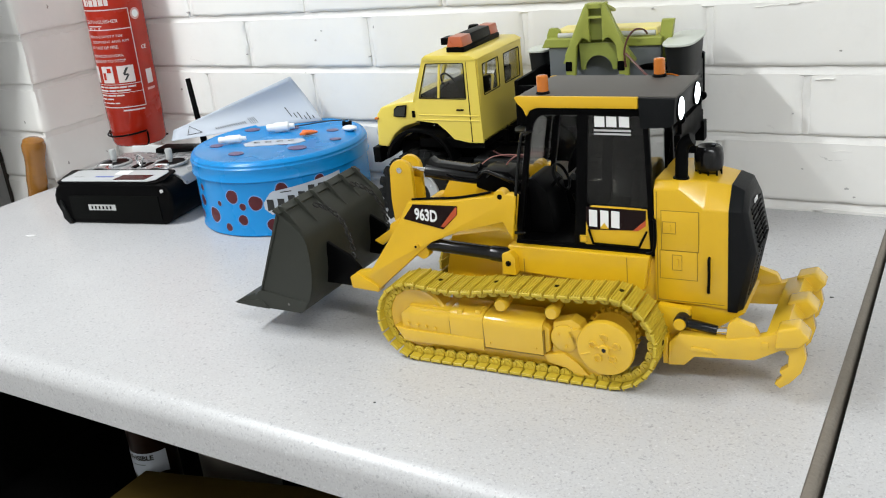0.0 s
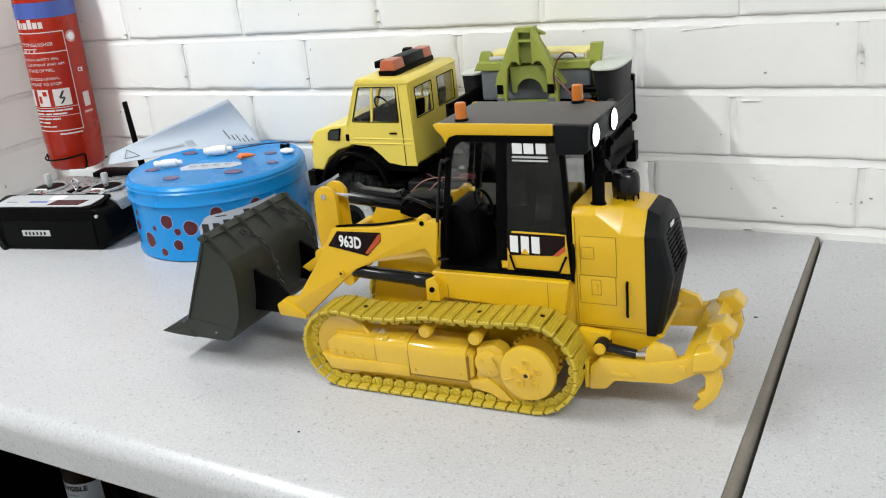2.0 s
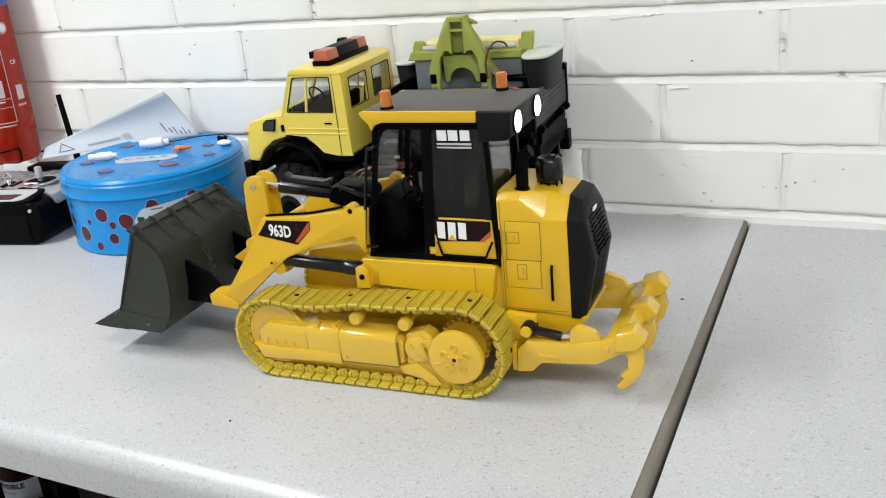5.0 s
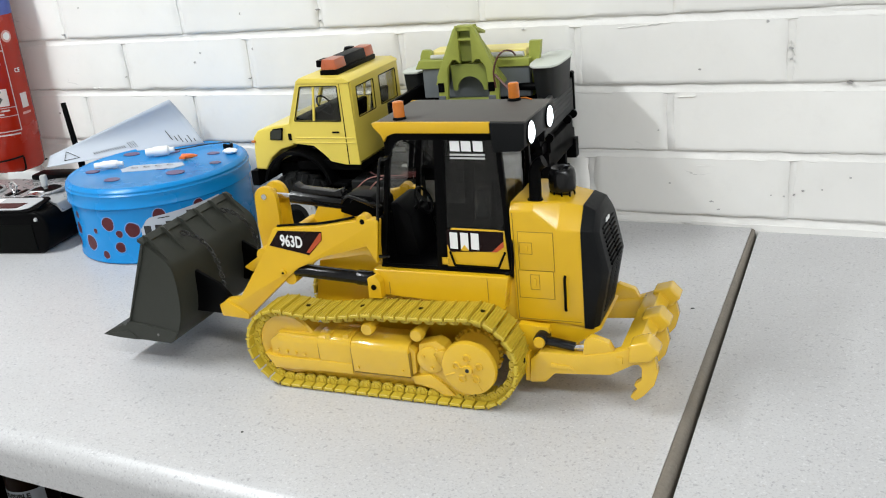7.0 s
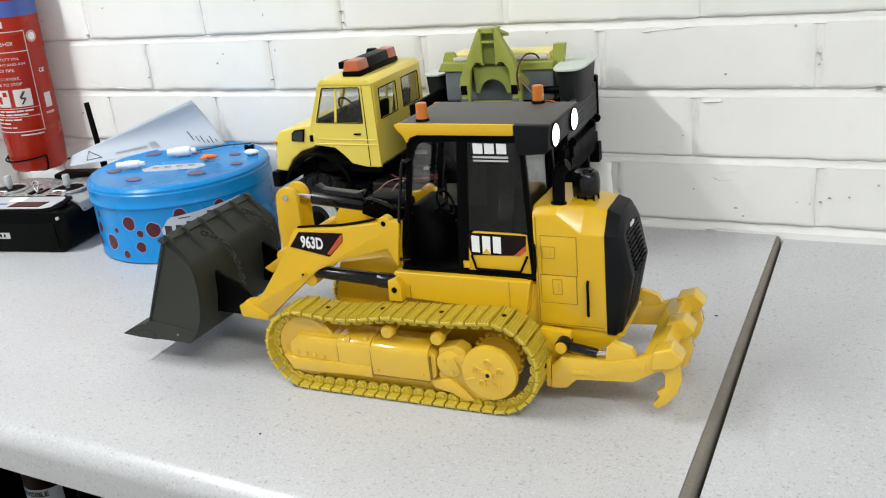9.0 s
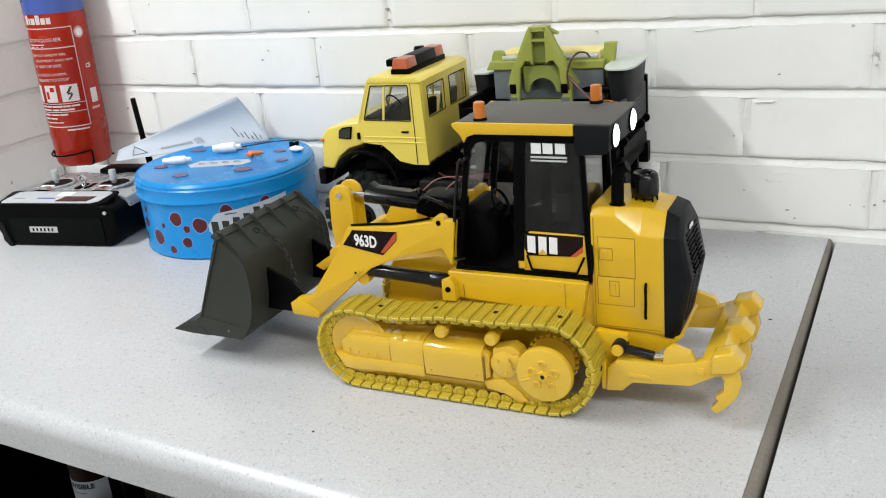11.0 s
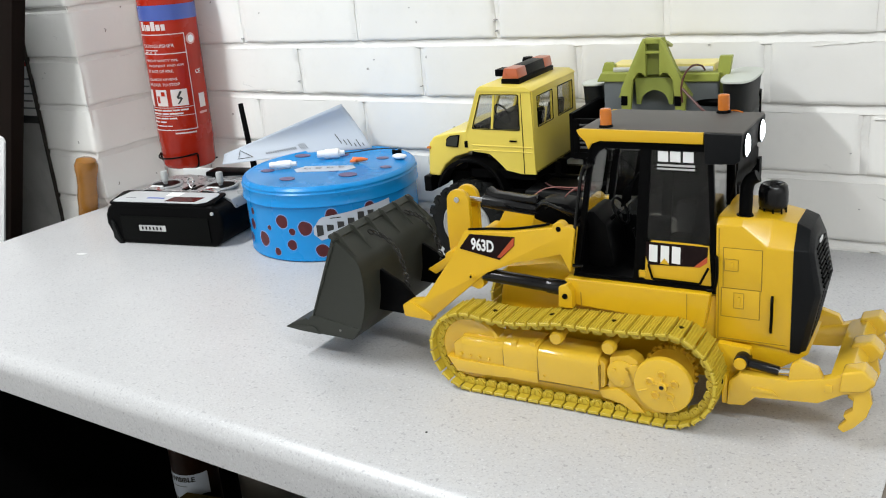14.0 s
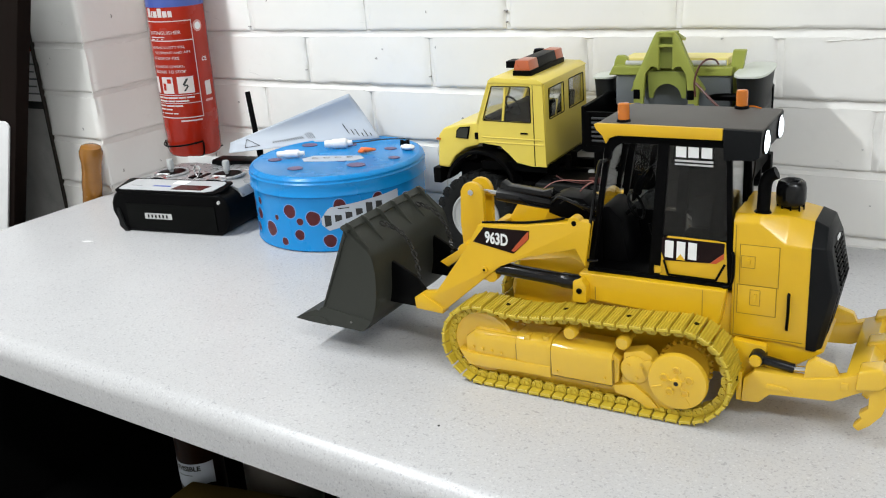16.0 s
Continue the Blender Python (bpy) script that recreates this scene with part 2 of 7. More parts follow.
M_TINRING = material("tin_pale_ring", (0.16, 0.30, 0.62), 0.3, vary=0.1)
M_SILVER = material("silver_plastic", (0.36, 0.365, 0.37), 0.28, 0.35, vary=0.12, scale=60)
M_PAPER = material("white_paper", (0.45, 0.49, 0.555), 0.7, vary=0.03, scale=15)
M_INK = material("black_ink", (0.02, 0.02, 0.02), 0.6)
M_HANDLE = material("varnished_wood", (0.27, 0.110, 0.012), 0.25, vary=0.25, scale=50, coat=0.4)
M_CABINET = material("galvanised_sheet", (0.46, 0.455, 0.44), 0.5, 0.1, vary=0.35, scale=18, bump=0.1, bump_scale=60, grime=0.4, grime_colour=(0.1, 0.1, 0.1), grime_scale=14)
# near-black base colour stands in for the shade under the worktop
M_SHADEBLACK = material("under_bench_shade_black", (0.003, 0.003, 0.003), 0.8, vary=0.3, scale=10, spec=0.03)
M_BROWNGLASS = material("brown_bottle_plastic", (0.012, 0.0038, 0.0015), 0.3, spec=0.15, vary=0.2)
M_BAG = material("dull_yellow_cloth", (0.07, 0.045, 0.008), 0.85, spec=0.1, vary=0.3, scale=25, bump=0.3, bump_scale=60)
M_JAR = material("dusty_brown_glass", (0.30, 0.27, 0.235), 0.4, vary=0.35, scale=18, spec=0.2)
M_WIRE = material("red_wire", (0.06, 0.010, 0.009), 0.4)
M_PINKWIRE = material("pink_wire", (0.36, 0.15, 0.13), 0.5)

# ---- mesh tools ----
def part(name, bm, mat, parent=None, label="", smooth=False, at=None):
    """Links a bmesh as one mesh object, under a thing or a part where one is given."""
    me = bpy.data.meshes.new(name)
    bmesh.ops.recalc_face_normals(bm, faces=bm.faces)
    bm.to_mesh(me)
    bm.free()
    if smooth:
        for p in me.polygons:
            p.use_smooth = True
        me.set_sharp_from_angle(angle=radians(38))
    me.materials.append(mat)
    ob = new(name, me)
    if parent:
        ob.parent = parent
    if at is not None:
        ob.matrix_basis = at
    if label:
        ob["label"] = label
    return ob


def thing(name, label, category, at, group="", kind=""):
    ob = new(name)
    ob.empty_display_size = 0.02
    ob.matrix_world = at
    return tagged(ob, label, category, group, kind)


def bevel(bm, width, seg=2, angle=30):
    if width > 0:
        edges = [e for e in bm.edges if len(e.link_faces) == 2 and e.calc_face_angle(0) > radians(angle)]
        bmesh.ops.bevel(bm, geom=edges, offset=width, segments=seg, affect="EDGES", profile=0.6, clamp_overlap=True)
    return bm


def box(x0, x1, y0, y1, z0, z1, r=0.0006, seg=2, bm=None):
    b = bmesh.new()
    bmesh.ops.create_cube(b, size=1)
    for v in b.verts:
        v.co = ((x0 + x1) / 2 + v.co.x * (x1 - x0), (y0 + y1) / 2 + v.co.y * (y1 - y0), (z0 + z1) / 2 + v.co.z * (z1 - z0))
    bevel(b, r, seg)
    return join(bm, b)


def join(a, b):
    if a is None:
        return b
    me = bpy.data.meshes.new("joined")
    b.to_mesh(me)
    b.free()
    a.from_mesh(me)
    bpy.data.meshes.remove(me)
    return a


def prism(outline, y0, y1, r=0.0006, seg=2, bm=None, axis="y"):
    """A plate with this outline in x and z (or x and y), from y0 to y1 (or z0 to z1)."""
    b = bmesh.new()
    if axis == "y":
        vs = [b.verts.new((x, y0, z)) for x, z in outline]
        step = (0, y1 - y0, 0)
    elif axis == "z":
        vs = [b.verts.new((x, y, y0)) for x, y in outline]
        step = (0, 0, y1 - y0)
    else:
        vs = [b.verts.new((y0, y, z)) for y, z in outline]
        step = (y1 - y0, 0, 0)
    face = b.faces.new(vs)
    made = bmesh.ops.extrude_face_region(b, geom=[face])
    bmesh.ops.translate(b, vec=step, verts=[g for g in made["geom"] if isinstance(g, bmesh.types.BMVert)])
    bmesh.ops.recalc_face_normals(b, faces=b.faces)
    bevel(b, r, seg)
    return join(bm, b)


def rod(p, q, r, seg=16, r2=None, bm=None, end=0.0):
    """A round bar from p to q."""
    p, q = Vector(p), Vector(q)
    b = bmesh.new()
    bmesh.ops.create_cone(b, cap_ends=True, segments=seg, radius1=r, radius2=r if r2 is None else r2, depth=(q - p).length)
    if end:
        bevel(b, end, 2, 60)
    m = Matrix.Translation((p + q) / 2) @ (q - p).to_track_quat("Z", "Y").to_matrix().to_4x4()
    bmesh.ops.transform(b, matrix=m, verts=b.verts)
    return join(bm, b)


def lathe(profile, seg=48, axis="z", bm=None, centre=(0, 0, 0)):
    """A turned form from (radius, height) pairs, about z (or y)."""
    b = bmesh.new()
    rings = []
    for rad, h in profile:
        ring = []
        for i in range(seg):
            a = 2 * math.pi * i / seg
            if axis == "z":
                c = (rad * math.cos(a), rad * math.sin(a), h)
            elif axis == "y":
                c = (rad * math.cos(a), h, rad * math.sin(a))
            else:
                c = (h, rad * math.cos(a), rad * math.sin(a))
            ring.append(b.verts.new(Vector(c) + Vector(centre)))
        rings.append(ring)
    for lo, hi in zip(rings, rings[1:]):
        for i in range(seg):
            b.faces.new((lo[i], lo[(i + 1) % seg], hi[(i + 1) % seg], hi[i]))
    b.faces.new(rings[0])
    b.faces.new(rings[-1])
    return join(bm, b)


def pipe(points, r, seg=8, bm=None, closed=False):
    """A bent tube through the points, with softened corners."""
    pts = [Vector(p) for p in points]
    fine = []
    n = len(pts)
    for i in range(n if closed else n - 1):
        p0, p1, p2, p3 = pts[(i - 1) % n if closed else max(i - 1, 0)], pts[i % n], pts[(i + 1) % n], pts[(i + 2) % n if closed else min(i + 2, n - 1)]
        for k in range(5):
            t = k / 5
            fine.append(0.5 * ((2 * p1) + (p2 - p0) * t + (2 * p0 - 5 * p1 + 4 * p2 - p3) * t * t + (3 * p1 - p0 - 3 * p2 + p3) * t ** 3))
    if not closed:
        fine.append(pts[-1])
    b = bmesh.new()
    rings = []
    side = None
    for i, p in enumerate(fine):
        d = (fine[(i + 1) % len(fine)] - fine[i - 1]) if closed else (fine[min(i + 1, len(fine) - 1)] - fine[max(i - 1, 0)])
        d.normalize()
        side = d.orthogonal().normalized() if side is None else (side - d * side.dot(d)).normalized()
        up = d.cross(side)
        rings.append([b.verts.new(p + r * (math.cos(2 * math.pi * k / seg) * side + math.sin(2 * math.pi * k / seg) * up)) for k in range(seg)])
    pairs = list(zip(rings, rings[1:])) + ([(rings[-1], rings[0])] if closed else [])
    for lo, hi in pairs:
        for k in range(seg):
            b.faces.new((lo[k], lo[(k + 1) % seg], hi[(k + 1) % seg], hi[k]))
    if not closed:
        b.faces.new(rings[0])
        b.faces.new(rings[-1])
    return join(bm, b)


def text_mesh(words, size, depth=0.0002, bold=0.0, squash=1.0):
    """Raised lettering in the built-in font, centred, lying in x and z and facing -y."""
    c = bpy.data.curves.new("lettering", "FONT")
    c.body, c.size, c.extrude, c.offset = words, size, depth, bold
    c.align_x, c.align_y = "CENTER", "CENTER"
    c.resolution_u = 3
    tmp = bpy.data.objects.new("lettering", c)
    me = bpy.data.meshes.new_from_object(tmp)
    b = bmesh.new()
    b.from_mesh(me)
    bpy.data.objects.remove(tmp)
    bpy.data.curves.remove(c)
    bpy.data.meshes.remove(me)
    for v in b.verts:
        v.co = (v.co.x * squash, -v.co.z, v.co.y)
    return b


def move(bm, x=0, y=0, z=0, rx=0, ry=0, rz=0):
    bmesh.ops.transform(bm, matrix=pose(x, y, z, rx, ry, rz), verts=bm.verts)
    return bm

# ---- the setting: worktop against a white-painted brick wall, a pier at its end ----
LEFT, RIGHT, DEPTH, FRONT = -0.993, 2.0, 0.6, -2.6
JOINT = 0.1895


def worktop(name, x0, x1, drop, label):
    """A postformed worktop: flat, with a rolled front edge."""
    r, thick = 0.017, 0.040
    line = [(0.0, drop)]
    line += [(-DEPTH + r - r * math.sin(a), drop - r + r * math.cos(a)) for a in [math.pi / 2 * k / 8 for k in range(9)]]
    line += [(-DEPTH, drop - thick), (-DEPTH + 0.018, drop - thick), (0.0, drop - thick)]
    b = prism(line, x0, x1, 0, axis="x")
    for v in b.verts:                # the front runs slightly out of line with the wall
        if v.co.y < -0.3:
            v.co.y += 0.0265 * (0.31 - min(v.co.x, 0.31))
        ahead = -v.co.y / DEPTH      # the joint opens and drifts towards the front
        if abs(v.co.x - JOINT) < 0.001:
            v.co.x += 0.0045 * ahead
        elif abs(v.co.x - JOINT - 0.0075) < 0.001:
            v.co.x += 0.0100 * ahead
    ob = part(name, b, M_TOP, smooth=True)
    return tagged(ob, label, "worktop", kind="structure")


worktop("worktop", LEFT, JOINT, 0.0, "pale grey speckled laminate worktop with a rolled front edge")
worktop("worktop", JOINT + 0.0075, RIGHT, -0.004, "pale grey speckled laminate worktop beyond the joint")
b = bmesh.new()
ends = []
for y in (-0.001, -DEPTH + 0.014):
    left, wide = JOINT - 0.0045 * y / DEPTH, 0.0045 - 0.0048 * y / DEPTH
    ends.append([b.verts.new((left + wide * u, y, z)) for u, z in ((0.0, -0.0010), (0.35, -0.0011), (0.70, -0.0022), (0.92, -0.0044), (1.0, -0.0080), (1.0, -0.036), (0.0, -0.036))])
for i in range(7):
    b.faces.new((ends[0][i], ends[0][(i + 1) % 7], ends[1][(i + 1) % 7], ends[1][i]))
b.faces.new(ends[0])
b.faces.new(ends[1])
joint_strip = part("joint_strip", b, M_STRIP, smooth=True)
tagged(joint_strip, "worn brown edging strip in the open worktop joint", "trim", kind="structure")

COURSE, BRICK_L, BED0 = 0.075, 0.225, 0.012
wall = tagged(part("wall_north", box(-1.25, RIGHT, 0.0048, 0.12, -0.95, 1.43, 0), M_MORTAR), "white-painted brick wall behind the worktop", "wall", kind="structure")
pier = tagged(part("wall_pier", box(LEFT - 0.1275, LEFT - 0.0040, -0.1305, 0.0020, -0.95, 1.43, 0), M_MORTAR), "white-painted brick pier at the worktop's end", "wall", kind="structure")
tagged(part("floor", box(-2.4, RIGHT, FRONT, 0.0, -1.0, -0.95, 0), M_FLOOR), "grey concrete floor", "floor", kind="structure")
tagged(part("ceiling", box(-2.4, RIGHT, FRONT, 0.1, 1.95, 2.01, 0), M_PLASTER), "white ceiling", "ceiling", kind="structure")
tagged(part("wall_south", box(-2.4, RIGHT, FRONT - 0.1, FRONT, -0.95, 1.95, 0), M_PLASTER), "plain white wall", "wall", kind="structure")
tagged(part("wall_west", box(-2.5, -2.4, FRONT, 0.1, -0.95, 1.95, 0), M_PLASTER), "plain white wall", "wall", kind="structure")
tagged(part("wall_east", box(RIGHT, RIGHT + 0.1, FRONT, 0.1, -0.95, 1.95, 0), M_PLASTER), "plain white wall", "wall", kind="structure")
tagged(part("wall_north", box(-2.4, -1.25, 0.0, 0.12, -0.95, 1.95, 0), M_PLASTER), "plain white wall", "wall", kind="structure")

# bricks: a few worn shapes, laid in half bond
def brick_mesh(length, depth, seed):
    """A thickly painted brick: soft uneven arrises and a slightly wavy face."""
    h = COURSE - 0.0090
    nx, nz = max(10, round(length / 0.008)), 12
    b = bmesh.new()

    def face_point(i, j):
        u, v = i / nx, j / nz
        u = 0.5 - 0.5 * math.cos(math.pi * u) if nx < 14 else (u * 0.6 + 0.4 * (0.5 - 0.5 * math.cos(math.pi * u)))
        v = 0.5 - 0.5 * math.cos(math.pi * v)
        x, z = (u - 0.5) * length, (v - 0.5) * h
        key = Vector((x * 22, seed * 3.7, z * 22))
        wob = 0.0012 * noise.noise(key) + 0.0009 * noise.noise(key * 3.1)
        ends = length / 2 - abs(x) + 0.7 * wob
        low = z + h / 2 + 0.5 * wob
        t = min(1.0, max(0.0, ends / 0.0062))
        fall = 0.0030 * (1 - math.sqrt(max(0.0, 1 - (1 - t) ** 2)))
        t = min(1.0, max(0.0, low / 0.0016))
        fall = max(fall, 0.0022 * (1 - math.sqrt(max(0.0, 1 - (1 - t) ** 2))))
        near_edge = max(0.0, 1.0 - min(ends, low, h / 2 - z) / 0.007)
        chip = 0.0022 * max(0.0, noise.noise(key * 1.7 + Vector((9, 2, 5))) - 0.35) + 0.0060 * near_edge * max(0.0, noise.noise(key * 3.3 + Vector((1, 8, 3))) - 0.30)
        y = -depth / 2 + fall + 0.0006 * noise.noise(key * 0.35) + chip
        edge_x = 0.0012 * noise.noise(Vector((seed * 1.3, z * 60, 1.0 if x > 0 else 4.0)))
        edge_z = 0.0011 * noise.noise(Vector((x * 45, seed * 2.1, 1.0 if z > 0 else 4.0)))
        return Vector((x + edge_x * abs(2 * x / length) ** 6, y, z + edge_z * abs(2 * z / h) ** 6))
    grid = [[b.verts.new(face_point(i, j)) for j in range(nz + 1)] for i in range(nx + 1)]
    for i in range(nx):
        for j in range(nz):
            b.faces.new((grid[i][j], grid[i + 1][j], grid[i + 1][j + 1], grid[i][j + 1]))
    rim = [grid[i][0] for i in range(nx + 1)] + [grid[nx][j] for j in range(1, nz + 1)] + [grid[i][nz] for i in range(nx - 1, -1, -1)] + [grid[0][j] for j in range(nz - 1, 0, -1)]
    back = [b.verts.new((v.co.x, depth / 2, v.co.z)) for v in rim]
    n = len(rim)
    for k in range(n):
        b.faces.new((rim[k], back[k], back[(k + 1) % n], rim[(k + 1) % n]))
    b.faces.new(back)
    bmesh.ops.recalc_face_normals(b, faces=b.faces)
    me = bpy.data.meshes.new("brick")
    b.to_mesh(me)
    b.free()
    for p in me.polygons:
        p.use_smooth = True
    me.set_sharp_from_angle(angle=radians(60))
    me.materials.append(M_BRICK)
    return me


HEAD = [brick_mesh(0.1255, 0.03, 20 + s) for s in range(4)]


def lay(me, parent, x, y, z, turn=0.0, rnd=random):
    ob = new("brick", me)
    ob.parent = parent
    ob.matrix_basis = pose(x, y, z, rnd.uniform(-0.25, 0.25), rnd.uniform(-0.25, 0.25), turn + rnd.uniform(-0.2, 0.2))
    return ob


def bed_joint(parent, a, b, z, seed):
    """A weathered bed joint from a to b: cut back under the upper brick, flush with the lower one, thickly painted."""
    a, b = Vector(a), Vector(b)
    along = (b - a).normalized()
    out = Vector((along.y, -along.x, 0))
    n = max(8, round((b - a).length / 0.007))
    bm = bmesh.new()
    rows = []
    weak = [0.45 + 0.75 * max(0.0, min(1.0, 0.5 + 1.3 * noise.noise(Vector((k * 0.045, seed * 7.7, 2.0))))) for k in range(n + 1)]
    for dz, back in ((0.0014, 0.0090), (-0.0004, 0.0058), (-0.0028, 0.0047), (-0.0055, 0.0030), (-0.0082, 0.0012), (-0.0102, 0.0005), (-0.0116, 0.0022)):
        row = []
        for k in range(n + 1):
            p = a.lerp(b, k / n)
            key = Vector((k * 0.31, seed * 5.3, dz * 160))
            depth = back * (weak[k] if dz > -0.005 else 1.0) + 0.0008 * noise.noise(key) * (0.4 if dz < -0.008 else 1.0)
            rise = 0.0013 * noise.noise(Vector((k * 0.13, seed * 3.1, 7.0))) + 0.0008 * noise.noise(Vector((k * 0.47, seed * 2.3, 3.0)))
            row.append(bm.verts.new(p - out * depth + Vector((0, 0, z + dz + rise))))
        rows.append(row)
    for lo, hi in zip(rows, rows[1:]):
        for k in range(n):
            bm.faces.new((lo[k], lo[k + 1], hi[k + 1], hi[k]))
    part("bed_joint", bm, M_MORTAR, parent, smooth=True)


def perpend(parent, x, z, seed):
    """A thickly painted upright joint: a fine gap at one side, smeared flush at the other."""
    bm = bmesh.new()
    n = 14
    rows = []
    strong = 0.65 + 0.60 * abs(noise.noise(Vector((seed * 1.9, 0.3, 6.0)))) * 1.6
    for k in range(n + 1):
        h = z + 0.0005 + (COURSE - 0.0095) * k / n
        sway = 0.0018 * noise.noise(Vector((k * 0.30, seed * 2.9, 1.0))) + 0.0008 * noise.noise(Vector((k * 0.9, seed * 1.7, 5.0)))
        row = []
        for u, back in ((-0.0066, 0.0044), (-0.0046, 0.0050), (-0.0028, 0.0041), (-0.0004, 0.0026), (0.0022, 0.0019), (0.0046, 0.0018), (0.0068, 0.0034)):
            fall = back * (strong if u < 0.001 else 1.0) + 0.0007 * noise.noise(Vector((k * 0.5, seed * 4.1, u * 300)))
            row.append(bm.verts.new((x + u + sway, max(0.0003, fall), h)))
        rows.append(row)
    for lo, hi in zip(rows, rows[1:]):
        for k in range(6):
            bm.faces.new((lo[k], lo[k + 1], hi[k + 1], hi[k]))
    part("perpend", bm, M_MORTAR, parent, smooth=True)


# upright joints, course by course, where the bond wanders; the rest follow in step
JOINTS = {0: (-0.665, -0.440, -0.218, 0.008, 0.229), 1: (-0.761, -0.558, -0.335, -0.118, 0.100), 2: (-0.668, -0.453, -0.224, -0.0025, 0.223), 3: (-0.773, -0.554, -0.334, -0.115, 0.108)}


def brickwork():
    rnd = random.Random(5)
    for row in range(-1, 8):
        z = BED0 + COURSE * row
        bed_joint(wall, (LEFT + 0.001, 0, 0), (1.12, 0, 0), z, row)
        bed_joint(pier, (LEFT - 0.125, -0.1352, 0), (LEFT - 0.0012, -0.1352, 0), z, row + 20)
        bed_joint(pier, (LEFT, -0.134, 0), (LEFT, -0.001, 0), z, row + 40)
    for row in range(-1, 7):
        bed = BED0 + COURSE * row
        z = bed + (COURSE - 0.0090) / 2
        joints = list(JOINTS.get(row, [(0.1125 if row % 2 else 0.0) + BRICK_L * k + rnd.uniform(-0.006, 0.006) for k in range(-3, 2)]))
        while joints[0] > LEFT:
            joints.insert(0, joints[0] - BRICK_L + rnd.uniform(-0.003, 0.003))
        while joints[-1] < 1.1:
            joints.append(joints[-1] + BRICK_L + rnd.uniform(-0.004, 0.004))
        for i, (xa, xb) in enumerate(zip(joints, joints[1:])):
            lay(brick_mesh(xb - xa - 0.0056, 0.03, row * 17 + i), wall, (xa + xb) / 2, 0.0148 + rnd.uniform(-0.0005, 0.0005), z + rnd.uniform(-0.0006, 0.0006), rnd=rnd)
            perpend(wall, xb, bed, row * 13 + i)
        # pier: one header on each of its two faces
        lay(HEAD[rnd.randrange(4)], pier, LEFT - 0.0640, -0.1205, z, rnd=rnd)
        lay(HEAD[rnd.randrange(4)], pier, LEFT - 0.0145, -0.0680, z, 90, rnd=rnd)


# ---- the toy track loader on the worktop ----
def mirror_y(bm, yc):
    for v in bm.verts:
        v.co.y = 2 * yc - v.co.y
    bmesh.ops.reverse_faces(bm, faces=bm.faces)
    return bm


def flat_mark(outline, y, bm=None):
    """A thin printed shape on a face that looks towards -y."""
    return prism(outline, y, y - 0.0003, 0, bm=bm)


def cross_bar(x, y0, y1, z, r, seg=16):
    return rod((x, y0, z), (x, y1, z), r, seg, end=0.0005)


M_SLOT = material("dark_open_slot", (0.022, 0.018, 0.005), 0.8, spec=0.05)
M_SEAM = material("grimy_yellow_seam", (0.26, 0.16, 0.012), 0.6, vary=0.2, scale=60)


def track_loop(count):
    """Places and slopes of the shoes round the front wheel, the ground run, the drive wheel and the sagging top run."""
    (fx, fz, fr), (rx, rz, rr) = (-0.1805, 0.0370, 0.0340), (-0.0140, 0.0402, 0.0372)
    pts = []
    for k in range(33):
        a = radians(90 + 180 * k / 32)
        pts.append((fx + fr * math.cos(a), fz + fr * math.sin(a)))
    for k in range(1, 20):
        t = k / 20
        pts.append((fx + (rx - fx) * t, (fz - fr) * (1 - t) + (rz - rr) * t))
    for k in range(33):
        a = radians(-90 + 180 * k / 32)
        pts.append((rx + rr * math.cos(a), rz + rr * math.sin(a)))
    for k in range(1, 24):
        t = k / 24
        sag = 0.0040 * math.sin(math.pi * (t - 0.52) / 0.48) ** 1.2 if t > 0.52 else 0.0012 * math.sin(math.pi * t / 0.52)
        pts.append((rx + (fx - rx) * t, (rz + rr) * (1 - t) + (fz + fr) * t - sag))
    seg = [math.dist(pts[i], pts[(i + 1) % len(pts)]) for i in range(len(pts))]
    total = sum(seg)
    out = []
    for n in range(count):
        want, i = total * n / count, 0
        while want > seg[i]:
            want -= seg[i]
            i += 1
        p, q = pts[i], pts[(i + 1) % len(pts)]
        t = want / seg[i]
        out.append((p[0] + (q[0] - p[0]) * t, p[1] + (q[1] - p[1]) * t, math.atan2(q[1] - p[1], q[0] - p[0])))
    return out, total / count


def shoe_mesh(pitch, width):
    """One track shoe: a plate with three grouser ribs outside, a worn edge and two bolt recesses."""
    b = box(-pitch * 0.425, pitch * 0.425, 0, width, -0.0012, 0.0012, 0.0003, 1)
    for x, h in ((-0.36, 0.0013), (-0.11, 0.0006), (0.12, 0.0006), (0.35, 0.0008)):
        box(pitch * x - 0.0006, pitch * x + 0.0006, 0.0004, width - 0.0004, -0.0012 - h, -0.0008, 0.0003, 1, bm=b)
    for y in (0.30, 0.36, 0.62, 0.68):
        box(-pitch * 0.2, -pitch * 0.08, width * y - 0.0006, width * y + 0.0006, -0.0019, -0.001, 0, bm=b)
    return b


def link_mesh(pitch):
    """The chain link inside a shoe, with its pin boss."""
    b = prism([(-pitch * 0.52, 0.0012), (pitch * 0.40, 0.0012), (pitch * 0.48, 0.0045), (pitch * 0.30, 0.0075), (-pitch * 0.22, 0.0075), (-pitch * 0.46, 0.005)], 0.0075, 0.0105, 0.0003, 1)
    rod((pitch * 0.16, 0.0062, 0.0046), (pitch * 0.16, 0.0076, 0.0046), 0.0018, 10, bm=b)
    box(-pitch * 0.3, -pitch * 0.1, 0.0066, 0.0076, 0.003, 0.006, 0.0002, 1, bm=b)
    return b


